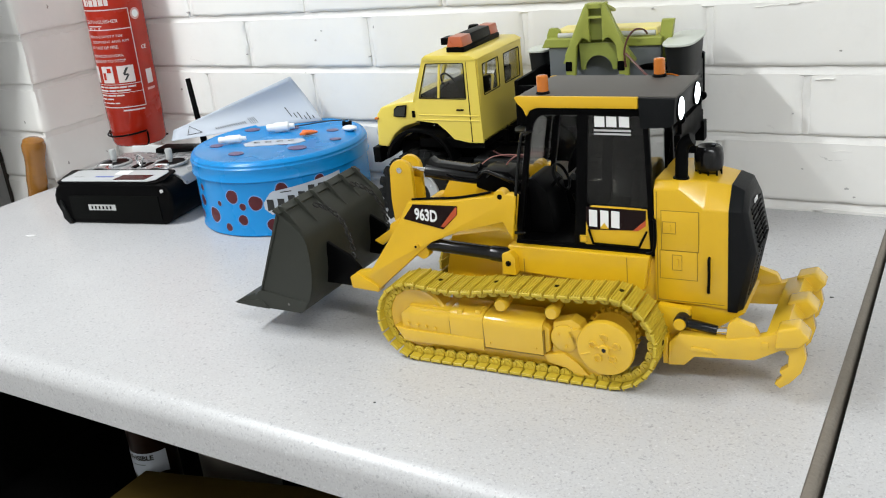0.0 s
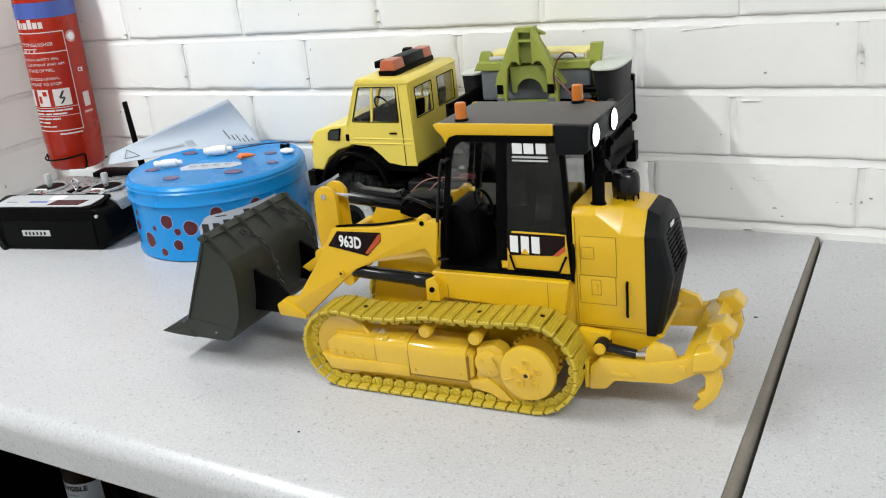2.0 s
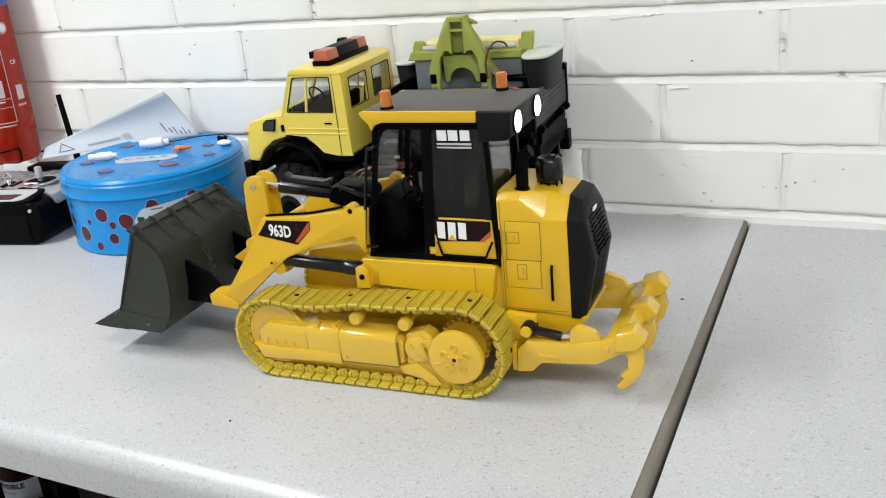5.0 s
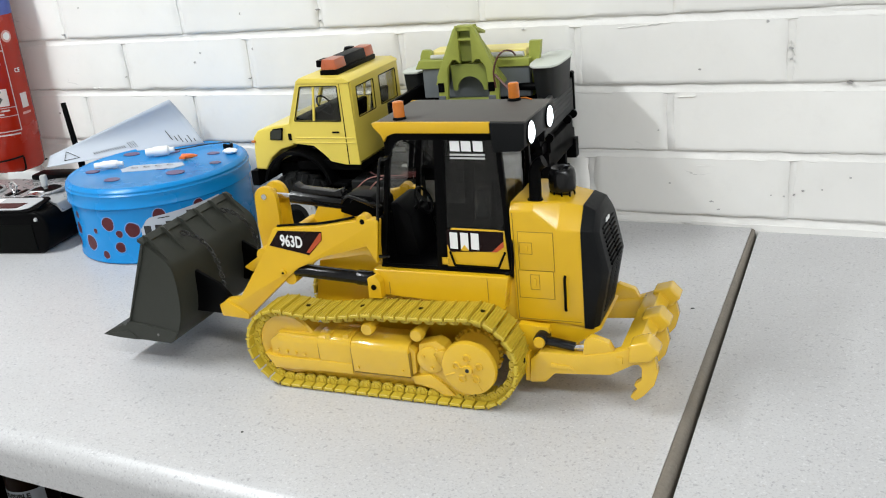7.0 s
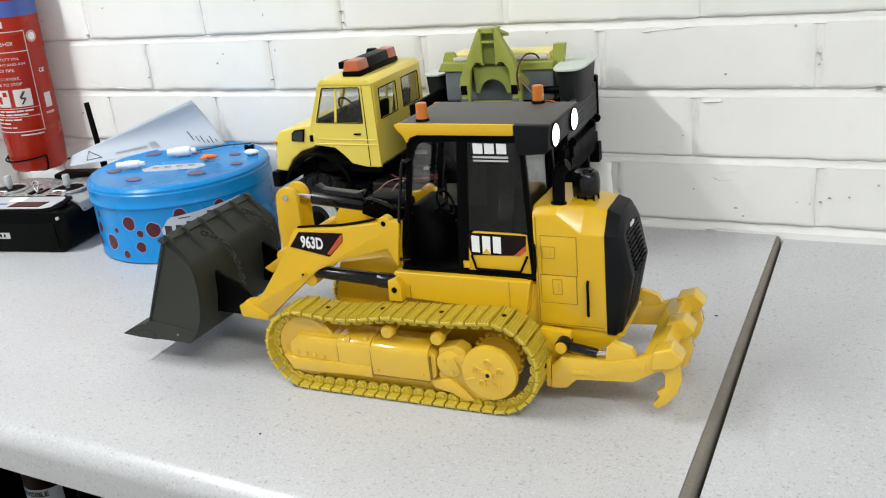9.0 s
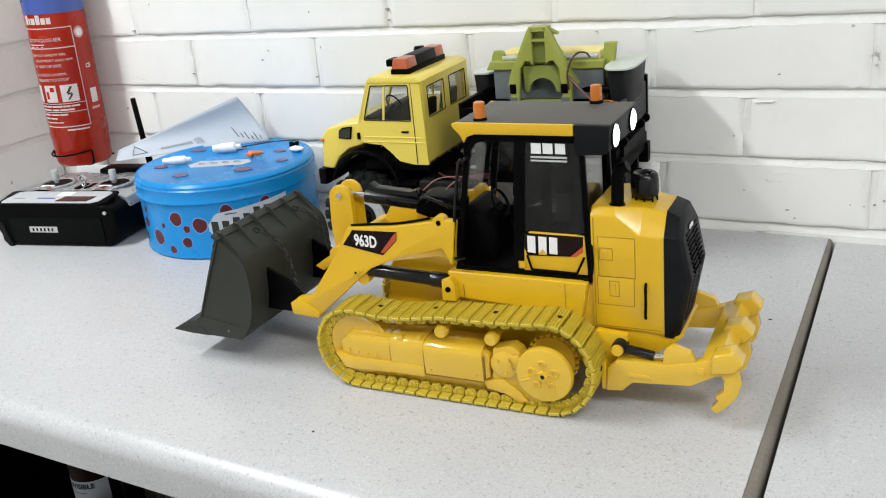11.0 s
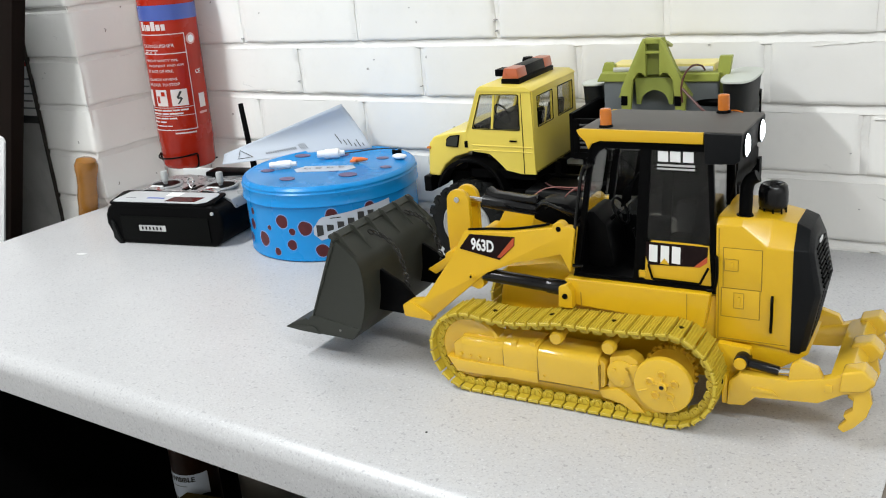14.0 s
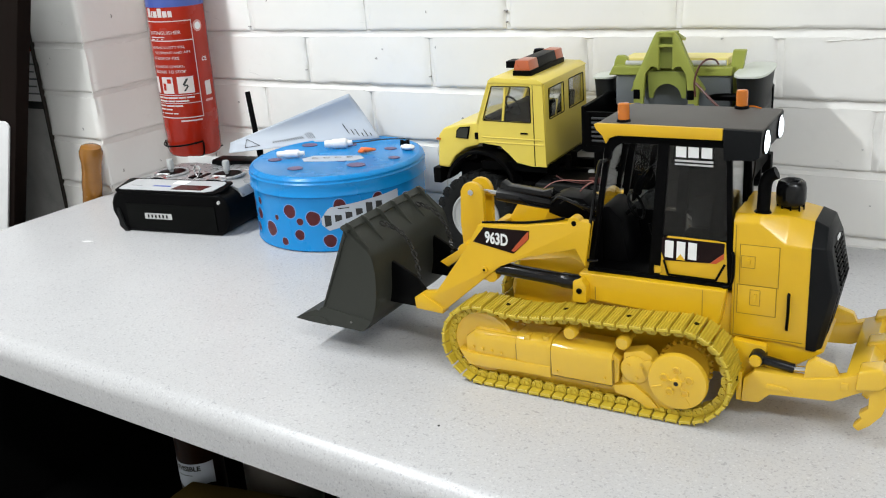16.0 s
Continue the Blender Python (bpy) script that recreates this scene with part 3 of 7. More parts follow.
def track_side(loader, y_out, facing):
    """One undercarriage side. facing +1: its outer face looks to -y; -1: the mirrored far side."""
    width, count = 0.033, 54
    places, pitch = track_loop(count)
    track = new("track")
    track.parent = loader
    track["label"] = "yellow plastic crawler track with worn grousers"
    shoe = link = None
    for turn, (x, z, a) in enumerate(places):
        m = Matrix.Translation((x, y_out if facing > 0 else y_out - width, z)) @ Matrix.Rotation(-a, 4, "Y")
        if shoe is None:
            ob = part("track_shoe", shoe_mesh(pitch, width), M_TRACK, track, at=m)
            shoe = ob.data
            bml = link_mesh(pitch)
            if facing < 0:
                mirror_y(bml, width / 2)
            lk = part("track_link", bml, M_TRACK, track, at=m)
            link = lk.data
        else:
            for nm, me in (("track_shoe", shoe), ("track_link", link)):
                o = new(nm, me)
                o.parent, o.matrix_basis = track, m
        if turn % 5 == 2:
            part("shoe_hole", box(-0.0016, 0.0018, width * 0.48, width * 0.58, -0.0021, -0.0012, 0.0002, 1), M_SLOT, track, at=m)
    def put(name, bm, mat, label="", smooth=True):
        return part(name, bm if facing > 0 else mirror_y(bm, y_out / 2), mat, loader, label, smooth)
    # frame cover: rounded along its top, with a lower ledge, a nose and panel joints
    def hump(y0, z0, z1, r, back=0.029):
        arc = [(y0 + r - r * math.cos(math.pi / 2 * k / 6), z1 - r + r * math.sin(math.pi / 2 * k / 6)) for k in range(7)]
        return [(back, z0), (y0 + 0.001, z0)] + arc + [(back, z1 + 0.0008)]
    b = prism(hump(0.0022, 0.0215, 0.0500, 0.0075), -0.1170, -0.0660, 0.0008, 2, axis="x")
    prism(hump(0.0032, 0.0215, 0.0512, 0.0080), -0.1480, -0.1174, 0.0006, 2, bm=b, axis="x")
    prism(hump(0.0042, 0.0190, 0.0500, 0.0085), -0.1880, -0.1484, 0.0022, 2, bm=b, axis="x")
    prism([(-0.196, 0.021), (-0.188, 0.0175), (-0.068, 0.0205), (-0.062, 0.0240), (-0.061, 0.043), (-0.066, 0.0475), (-0.186, 0.0490), (-0.196, 0.041)], 0.0062, 0.029, 0.0016, 2, bm=b)
    box(-0.1930, -0.1180, 0.0032, 0.006, 0.0185, 0.0280, 0.0008, 2, bm=b)
    box(-0.141, -0.136, 0.0045, 0.012, 0.0475, 0.0522, 0.0006, 2, bm=b)
    box(-0.125, -0.120, 0.006, 0.016, 0.048, 0.0526, 0.0006, 2, bm=b)
    put("track_frame", b, M_PAINTYEL)
    put("roller_guard", prism([(-0.190, 0.0090), (-0.184, 0.0075), (-0.040, 0.0080), (-0.030, 0.0110), (-0.034, 0.0260), (-0.188, 0.0240)], 0.0120, 0.0280, 0.0008), M_PAINTYEL)
    put("guard_plate", prism([(-0.0665, 0.0215), (-0.0500, 0.0250), (-0.0375, 0.0165), (-0.0300, 0.0080), (-0.0390, 0.0065), (-0.0480, 0.0120), (-0.0640, 0.0150)], 0.0050, 0.0150, 0.0010), M_PAINTYEL)
    for x0, x1, z0, z1 in ((-0.1486, -0.1479, 0.0290, 0.0425), (-0.1176, -0.1169, 0.0215, 0.0425), (-0.1170, -0.0665, 0.0207, 0.0213), (-0.0659, -0.0652, 0.0225, 0.0425)):
        put("panel_seam", box(x0, x1, 0.0029 if x0 > -0.14 else 0.0040, 0.0070, z0, z1, 0), M_SEAM, smooth=False)
    for x, z in ((-0.0720, 0.0270), (-0.1120, 0.0260)):
        put("bolt", cross_bar(x, 0.0014, 0.0030, z, 0.0011, 8), M_PAINTYEL)
    for k in range(4):
        put("bolt", cross_bar(-0.188 + 0.0085 * k, 0.0028, 0.0045, 0.0335 - 0.0006 * k, 0.0016, 10), M_PAINTYEL)
    put("front_fork", prism([(-0.202, 0.030), (-0.193, 0.0165), (-0.150, 0.0175), (-0.150, 0.024), (-0.186, 0.027)], 0.0035, 0.012, 0.001), M_PAINTYEL)
    # front idler and its rim
    put("idler_wheel", lathe([(0.0, 0.009), (0.010, 0.009), (0.012, 0.011), (0.022, 0.011), (0.0262, 0.0095), (0.0282, 0.011), (0.0282, 0.024), (0.0, 0.024)], 40, "y", centre=(-0.1805, 0, 0.0370)), M_PAINTYEL)
    # carrier rollers
    for x, z in ((-0.1020, 0.0590), (-0.0590, 0.0575)):
        put("carrier_roller", lathe([(0.0, 0.0055), (0.0046, 0.0055), (0.0056, 0.007), (0.0056, 0.013), (0.0042, 0.0135), (0.0042, 0.026), (0.0, 0.026)], 24, "y", centre=(x, 0, z)), M_PAINTYEL)
    # recoil housing between frame and final drive
    b = lathe([(0.0, 0.004), (0.0095, 0.004), (0.0115, 0.0055), (0.0115, 0.022), (0.0, 0.022)], 28, "y", centre=(-0.0485, 0, 0.0395))
    prism([(-0.060, 0.0255), (-0.044, 0.0215), (-0.030, 0.009), (-0.018, 0.0105), (-0.036, 0.052), (-0.043, 0.056), (-0.058, 0.052)], 0.007, 0.02, 0.0012, bm=b)
    for x, z in ((-0.0535, 0.0435), (-0.0435, 0.0425), (-0.047, 0.0335)):
        rod((x, 0.0028, z), (x, 0.0045, z), 0.0015, 8, bm=b)
    prism([(-0.040, 0.033), (-0.030, 0.0455), (-0.036, 0.050), (-0.046, 0.047)], 0.004, 0.008, 0.0008, bm=b)
    move(b, 0, 0, -0.002)
    put("recoil_housing", b, M_PAINTYEL)
    # final drive cover with ribs, hub and bolt bosses
    cx, cz = -0.0145, 0.0365
    b = lathe([(0.0, -0.0012), (0.0200, -0.0012), (0.0217, -0.0007), (0.0224, 0.0006), (0.0226, 0.0032), (0.0120, 0.0040), (0.0120, 0.024), (0.0, 0.024)], 48, "y", centre=(cx, 0, cz))
    for k in range(5):
        a = radians(20 + 72 * k)
        px, pz = cx + 0.0098 * math.cos(a), cz + 0.0098 * math.sin(a)
        lathe([(0.0022, -0.0013), (0.0022, -0.0026), (0.0032, -0.0026), (0.0036, -0.001)], 14, "y", bm=b, centre=(px, 0, pz))
        rod((cx + 0.004 * math.cos(a), -0.0016, cz + 0.004 * math.sin(a)), (cx + 0.008 * math.cos(a), -0.0016, cz + 0.008 * math.sin(a)), 0.0009, 6, bm=b)
    for a in (200, 300):
        r0, r1 = radians(a), radians(a)
        rod((cx + 0.012 * math.cos(r0), -0.0012, cz + 0.012 * math.sin(r0)), (cx + 0.0200 * math.cos(r1), -0.0011, cz + 0.0200 * math.sin(r1)), 0.0008, 6, bm=b)
    cover = put("final_drive_cover", b, M_PAINTYEL)
    b = lathe([(0.0, -0.0012), (0.0016, -0.0012), (0.0018, -0.0034), (0.0038, -0.0034), (0.0044, -0.0011)], 18, "y", centre=(cx, 0, cz))
    if facing < 0:
        mirror_y(b, y_out / 2)
    part("hub", b, M_PAINTYEL, cover)
    b = rod((cx, -0.0036, cz), (cx, -0.001, cz), 0.0017, 6)
    if facing < 0:
        mirror_y(b, y_out / 2)
    part("axle_bolt", b, M_CHAIN, cover, "dull steel bolt")
    b = lathe([(0.0, 0.0205), (0.0180, 0.0205), (0.0186, 0.0215), (0.0186, 0.0250), (0.0, 0.0250)], 40, "y", centre=(cx, 0, cz + 0.003))
    sprocket = put("drive_sprocket", b, M_PAINTYEL)
    for k in range(22):
        a = 2 * math.pi * k / 22
        px, pz = cx + 0.0196 * math.cos(a), cz + 0.003 + 0.0196 * math.sin(a)
        b = rod((px, 0.0210, pz), (px, 0.0250, pz), 0.0016, 8)
        if facing < 0:
            mirror_y(b, y_out / 2)
        part("sprocket_tooth", b, M_PAINTYEL, sprocket)


def loader_toy():
    W = 0.148
    YC = W / 2
    lo = thing("track_loader", "yellow toy track loader with grey bucket and ripper, on the worktop", "toy loader", pose(0.053, -0.4415, 0, 0, 0, 2.6))
    track_side(lo, 0.0, 1)
    track_side(lo, W, -1)

    def both(name, make, mat, label="", smooth=True):
        """The same part near and far, mirrored about the middle."""
        part(name, make(), mat, lo, label, smooth)
        part(name, mirror_y(make(), YC), mat, lo, label, smooth)

    # hull between the tracks and the sloping side panels above them
    part("hull", prism([(-0.165, 0.028), (0.025, 0.028), (0.060, 0.040), (0.064, 0.066), (0.012, 0.096), (-0.108, 0.096), (-0.118, 0.064), (-0.165, 0.058)], 0.0425, W - 0.0425, 0.002), M_YELLOW, lo, smooth=True)
    both("side_panel", lambda: prism([(-0.1035, 0.1005), (-0.106, 0.079), (-0.088, 0.0775), (0.007, 0.0725), (0.0115, 0.1000)], 0.033, 0.044, 0.0015, 3), M_YELLOW)
    both("pivot_bracket", lambda: prism([(-0.107, 0.0775), (-0.095, 0.0775), (-0.095, 0.092), (-0.099, 0.0975), (-0.1065, 0.095)], 0.026, 0.042, 0.0012), M_YELLOW)
    both("pivot_pin", lambda: cross_bar(-0.1010, 0.0248, 0.03, 0.0875, 0.0023), M_BLACK)
    part("lower_skirt", prism([(0.012, 0.063), (0.066, 0.0605), (0.080, 0.0585), (0.060, 0.0435), (0.024, 0.0440)], 0.042, W - 0.042, 0.0012), M_YELLOW, lo, smooth=True)

    for x0, x1, z0, z1 in ((-0.0905, -0.0899, 0.0785, 0.0900), (-0.0060, -0.0056, 0.0745, 0.0985)):
        part("panel_seam", box(x0, x1, 0.0327, 0.0345, z0, z1, 0), M_SEAM, lo)

    # engine hood: sides, shoulders and flat top
    front = [(0.040, 0.062), (0.040, 0.1515), (0.0445, 0.1575), (W - 0.0445, 0.1575), (W - 0.040, 0.1515), (W - 0.040, 0.062)]
    mid = [(0.040, 0.062), (0.040, 0.1372), (0.0535, 0.1555), (W - 0.0535, 0.1555), (W - 0.040, 0.1372), (W - 0.040, 0.062)]
    back = [(0.040, 0.0605), (0.040, 0.1372), (0.0555, 0.1520), (W - 0.0555, 0.1520), (W - 0.040, 0.1372), (W - 0.040, 0.0605)]
    b = bmesh.new()
    rings = [[b.verts.new((x, y, z)) for y, z in ring] for x, ring in ((0.0135, front), (0.032, front), (0.0495, mid), (0.0675, back))]
    for lo_ring, hi_ring in zip(rings, rings[1:]):
        for i in range(6):
            b.faces.new((lo_ring[i], lo_ring[(i + 1) % 6], hi_ring[(i + 1) % 6], hi_ring[i]))
    b.faces.new(rings[0])
    b.faces.new(rings[-1])
    bmesh.ops.recalc_face_normals(b, faces=b.faces)
    bevel(b, 0.0012, 2, 20)
    hood = part("engine_hood", b, M_YELLOW, lo, smooth=True)
    # access doors with raised catches, and the dark grab handle
    def door_plate(x0, x1, z0, z1, y=0.0402):
        b = box(x0, x1, y - 0.0007, y + 0.0005, z0, z1, 0.0005)
        return b
    def outline(x0, x1, z0, z1, y=0.0399, w=0.00045):
        """A fine dark groove round a panel."""
        b = box(x0, x1, y - 0.0001, y + 0.0006, z0 - w, z0, 0)
        box(x0, x1, y - 0.0001, y + 0.0006, z1, z1 + w, 0, bm=b)
        box(x0 - w, x0, y - 0.0001, y + 0.0006, z0 - w, z1 + w, 0, bm=b)
        return box(x1, x1 + w, y - 0.0001, y + 0.0006, z0 - w, z1 + w, 0, bm=b)
    for x0, x1, z0, z1, c0, c1, d0, d1 in ((0.0192, 0.0462, 0.1046, 0.1352, 0.0202, 0.0296, 0.1180, 0.1268), (0.0180, 0.0452, 0.0818, 0.1040, 0.0272, 0.0340, 0.0892, 0.1010)):
        door = part("access_door", door_plate(x0, x1, z0, z1), M_YELLOW, hood, smooth=True)
        part("door_groove", outline(x0, x1, z0, z1), M_SEAM, door)
        part("catch_groove", outline(c0, c1, d0, d1, 0.0393, 0.0003), M_SEAM, door)
        part("catch", box((c0 * 2 + c1) / 3, (c0 + 2 * c1) / 3, 0.0388, 0.0397, (d0 * 3 + d1) / 4, (d0 + 3 * d1) / 4, 0.0003), M_YELLOW, door, smooth=True)
    part("hood_groove", box(0.0155, 0.0160, 0.0398, 0.0406, 0.0640, 0.1500, 0), M_SEAM, hood)
    part("hood_groove", box(0.0155, 0.0650, 0.0398, 0.0406, 0.0636, 0.0641, 0), M_SEAM, hood)
    part("grab_handle", pipe([(0.0540, 0.0405, 0.1010), (0.0543, 0.0375, 0.0985), (0.0545, 0.0368, 0.0870), (0.0540, 0.0375, 0.0755), (0.0537, 0.0405, 0.0730)], 0.0011), M_BLACK, hood, "black grab handle", True)
    # radiator housing with louvres
    b = bmesh.new()
    sections = [(0.0672, 0.0395, 0.0558, 0.0590, 0.1378, 0.1530), (0.0765, 0.0410, 0.0550, 0.0580, 0.1370, 0.1490), (0.0800, 0.0470, 0.0575, 0.0575, 0.1340, 0.1420)]
    rings = []
    for x, y0, y1, zb, zs, zt in sections:
        bow = 0.006 if x > 0.07 else 0.0
        ring = [(x - bow * 0.5, y0, zb), (x + bow, y0, (zb + zs) / 2 + 0.008), (x, y0, zs), (x - 0.001, y1, zt), (x - 0.001, W - y1, zt), (x, W - y0, zs), (x + bow, W - y0, (zb + zs) / 2 + 0.008), (x - bow * 0.5, W - y0, zb)]
        rings.append([b.verts.new(c) for c in ring])
    for lo_ring, hi_ring in zip(rings, rings[1:]):
        for i in range(8):
            b.faces.new((lo_ring[i], lo_ring[(i + 1) % 8], hi_ring[(i + 1) % 8], hi_ring[i]))
    b.faces.new(rings[0])
    last = rings[-1]
    b.faces.new((last[0], last[1], last[6], last[7]))
    b.faces.new((last[1], last[2], last[5], last[6]))
    b.faces.new((last[2], last[3], last[4], last[5]))
    bmesh.ops.recalc_face_normals(b, faces=b.faces)
    bevel(b, 0.001, 2, 15)
    grille = part("radiator_housing", b, M_DARKGREY, lo, "dark grey louvred radiator housing", True)
    for k in range(20):
        z = 0.067 + 0.0035 * k
        peak = 0.1055
        x = 0.0862 - (0.0062 * (z - peak) / 0.028 if z > peak else 0.0090 * (peak - z) / 0.047)
        for y0, y1 in ((0.056, 0.0725), (0.0755, 0.092)):
            part("louvre", box(x - 0.0015, x + 0.0009, y0, y1, z, z + 0.0015, 0.0003, 1), M_BLACK, grille)
    part("badge", box(0.0802, 0.0812, 0.066, 0.076, 0.1362, 0.1392, 0.0002, 1), M_WHITEMARK, grille, "small white badge")
    # exhaust and air intake
    b = pipe([(0.0310, 0.052, 0.150), (0.0315, 0.052, 0.166), (0.0320, 0.052, 0.178), (0.0345, 0.052, 0.184), (0.0395, 0.052, 0.187)], 0.0047, 16)
    lathe([(0.0, 0.150), (0.0066, 0.150), (0.0066, 0.1555), (0.0058, 0.158), (0.0, 0.158)], 20, bm=b, centre=(0.031, 0.052, 0))
    part("exhaust_pipe", b, M_BLACK, lo, "black bent exhaust pipe", True)
    part("air_intake", lathe([(0.0, 0.146), (0.0062, 0.146), (0.0062, 0.156), (0.0070, 0.157), (0.0100, 0.159), (0.0105, 0.162), (0.0105, 0.170), (0.0096, 0.1745), (0.0080, 0.176), (0.0055, 0.1752), (0.0040, 0.1735), (0.0, 0.1735)], 28, centre=(0.0462, YC, 0)), M_GLOSS, lo, "black plastic pre-cleaner cap", True)
    for k in range(9):
        a = 2 * math.pi * k / 9
        part("intake_fin", box(-0.0006, 0.0006, -0.0006, 0.0006, 0.1545, 0.1595, 0.0002, 1), M_BLACK, lo, at=pose(0.0462 + 0.0092 * math.cos(a), YC + 0.0092 * math.sin(a), 0))

    # cab: floor, pillars, sills, glazing, roof
    y0, y1 = 0.0400, W - 0.0400
    part("cab_floor", box(-0.0985, 0.0115, y0, y1, 0.0985, 0.1040, 0.0008), M_BLACK, lo)
    part("front_bulkhead", prism([(-0.0985, 0.103), (-0.0925, 0.103), (-0.0925, 0.142), (-0.0965, 0.142)], y0 + 0.001, y1 - 0.001, 0.0006), M_BLACK, lo)
    part("rear_bulkhead", box(0.0035, 0.0115, y0 + 0.001, y1 - 0.001, 0.103, 0.136, 0.0006), M_BLACK, lo)
    pillars = [((-0.0985, 0.101), (-0.0820, 0.209), 0.0042), ((0.0105, 0.101), (0.0065, 0.206), 0.0040)]
    for y in (y0, y1 - 0.0045):
        for (xa, za), (xb, zb), w in pillars:
            part("cab_pillar", prism([(xa, za), (xa + w, za), (xb + w, zb), (xb, zb)], y, y + 0.0045, 0.0008), M_BLACK, lo, smooth=True)
        part("cab_pillar", prism([(-0.0495, 0.103), (-0.0405, 0.103), (-0.0338, 0.209), (-0.0420, 0.209)], y, y + 0.003, 0.0006), M_BLACK, lo, smooth=True)
        part("door_corner", prism([(-0.0830, 0.2065), (-0.0630, 0.2065), (-0.0695, 0.2054), (-0.0745, 0.2026), (-0.0778, 0.1978), (-0.0800, 0.1905), (-0.0812, 0.1850), (-0.0850, 0.1850)], y, y + 0.0035, 0.0004), M_BLACK, lo)
        part("door_sill", box(-0.0985, 0.0140, y - 0.0012, y + 0.004, 0.0985, 0.1025, 0.0006), M_BLACK, lo)
        part("door_header", box(-0.0830, 0.0090, y, y + 0.0045, 0.2055, 0.2105, 0.0006), M_BLACK, lo)
    # the near door's lower panel, its printed mark and the tinted pane above
    y = y0
    part("door_panel", prism([(-0.0490, 0.1025), (-0.0435, 0.122), (-0.0350, 0.1355), (0.0085, 0.1350), (0.0105, 0.1025)], y + 0.0004, y + 0.003, 0.0006), M_YELLOW, lo, smooth=True)
    part("door_decal", flat_mark([(-0.0427, 0.1335), (-0.0415, 0.1346), (0.0078, 0.1342), (0.0074, 0.1268), (-0.0026, 0.1178), (-0.0372, 0.1162)], y + 0.0004), M_DECAL, lo, "dark printed decal panel")
    part("decal_flash", flat_mark([(-0.0026, 0.1178), (0.0074, 0.1268), (0.0074, 0.1222), (0.0016, 0.1178)], y + 0.0001), M_DECALRED, lo, "red-orange decal flash")
    for x in (-0.0335, -0.0246, -0.0160):
        part("logo_bar", flat_mark([(x - 0.0032, 0.1192), (x + 0.0032, 0.1188), (x + 0.0036, 0.1322), (x - 0.0028, 0.1326)], y + 0.0001), M_WHITEMARK, lo, "plain white logo bar")
    part("logo_triangle", flat_mark([(-0.0282, 0.1180), (-0.0210, 0.1178), (-0.0246, 0.1226)], y - 0.0002), M_YELLOW, lo)
    part("catch", box(-0.0448, -0.0385, y - 0.0004, y + 0.001, 0.1052, 0.1112, 0.0004), M_YELLOW, lo)
    part("catch_groove", outline(-0.0440, -0.0393, 0.1060, 0.1104, y - 0.0004, 0.0003), M_SEAM, lo)
    for p0, p1 in (((-0.0372, 0.1166), (-0.0340, 0.1052)), ((-0.0340, 0.1052), (0.0020, 0.1048)), ((0.0020, 0.1048), (0.0082, 0.1180))):
        part("door_trim", rod((p0[0], y - 0.0004, p0[1]), (p1[0], y - 0.0004, p1[1]), 0.0009, 8), M_BLACK, lo)
    part("side_pane", prism([(-0.0400, 0.1360), (0.0085, 0.1355), (0.0078, 0.2055), (-0.0380, 0.2055)], y + 0.0012, y + 0.0020, 0), M_GLASS, lo, "smoke-tinted side window").visible_shadow = False
    for x in (-0.0255, -0.0165, -0.0070):
        part("logo_bar", flat_mark([(x - 0.0038, 0.1972), (x + 0.0038, 0.1970), (x + 0.0038, 0.2048), (x - 0.0038, 0.2050)], y + 0.0010), M_WHITEMARK, lo, "plain white logo bar")
    for z, h in ((0.1938, 0.0014), (0.1912, 0.0012)):
        part("small_print", flat_mark([(-0.0300, z), (-0.0022, z - 0.0002), (-0.0022, z + h), (-0.0300, z + h)], y + 0.0010), M_LIGHTGREY, lo)
    part("front_pane", prism([(-0.0945, 0.142), (-0.0939, 0.142), (-0.0832, 0.207), (-0.0838, 0.207)], y0 + 0.004, y1 - 0.004, 0), M_CLEAR, lo, "clear windscreen").visible_shadow = False
    part("rear_pane", prism([(0.0085, 0.136), (0.0091, 0.136), (0.0078, 0.206), (0.0072, 0.206)], y0 + 0.004, y1 - 0.004, 0), M_CLEAR, lo, "clear rear window").visible_shadow = False
    part("far_pane", prism([(-0.0400, 0.1360), (0.0085, 0.1355), (0.0078, 0.2055), (-0.0380, 0.2055)], y1 - 0.0020, y1 - 0.0012, 0), M_GLASS, lo, "smoke-tinted side window").visible_shadow = False
    part("far_pane", prism([(-0.0925, 0.1060), (-0.0450, 0.1060), (-0.0410, 0.2055), (-0.0815, 0.2055)], y1 - 0.0020, y1 - 0.0012, 0), M_CLEAR, lo, "clear far window").visible_shadow = False
    part("far_door_panel", prism([(-0.0920, 0.1025), (-0.0440, 0.1025), (-0.0430, 0.134), (-0.0900, 0.134)], y1 - 0.0030, y1 - 0.0022, 0.0003), M_BLACK, lo)
    # inside the cab
    part("seat", box(-0.0350, -0.0020, 0.052, 0.096, 0.104, 0.126, 0.004, 3), M_BLACK, lo, smooth=True)
    part("seat_back", prism([(-0.0105, 0.124), (-0.0010, 0.124), (0.0035, 0.170), (-0.0035, 0.172)], 0.054, 0.094, 0.003, 3), M_BLACK, lo, smooth=True)
    part("console", prism([(-0.0920, 0.104), (-0.0700, 0.104), (-0.0760, 0.140), (-0.0860, 0.150), (-0.0920, 0.150)], 0.055, 0.093, 0.002), M_BLACK, lo, smooth=True)
    wheel = part("steering_wheel", pipe([(0.011 * math.cos(2 * math.pi * k / 12), 0.011 * math.sin(2 * math.pi * k / 12), 0) for k in range(12)], 0.0012, 8, closed=True), M_BLACK, lo, smooth=True, at=pose(-0.0690, YC - 0.004, 0.148, 0, 62, 0))
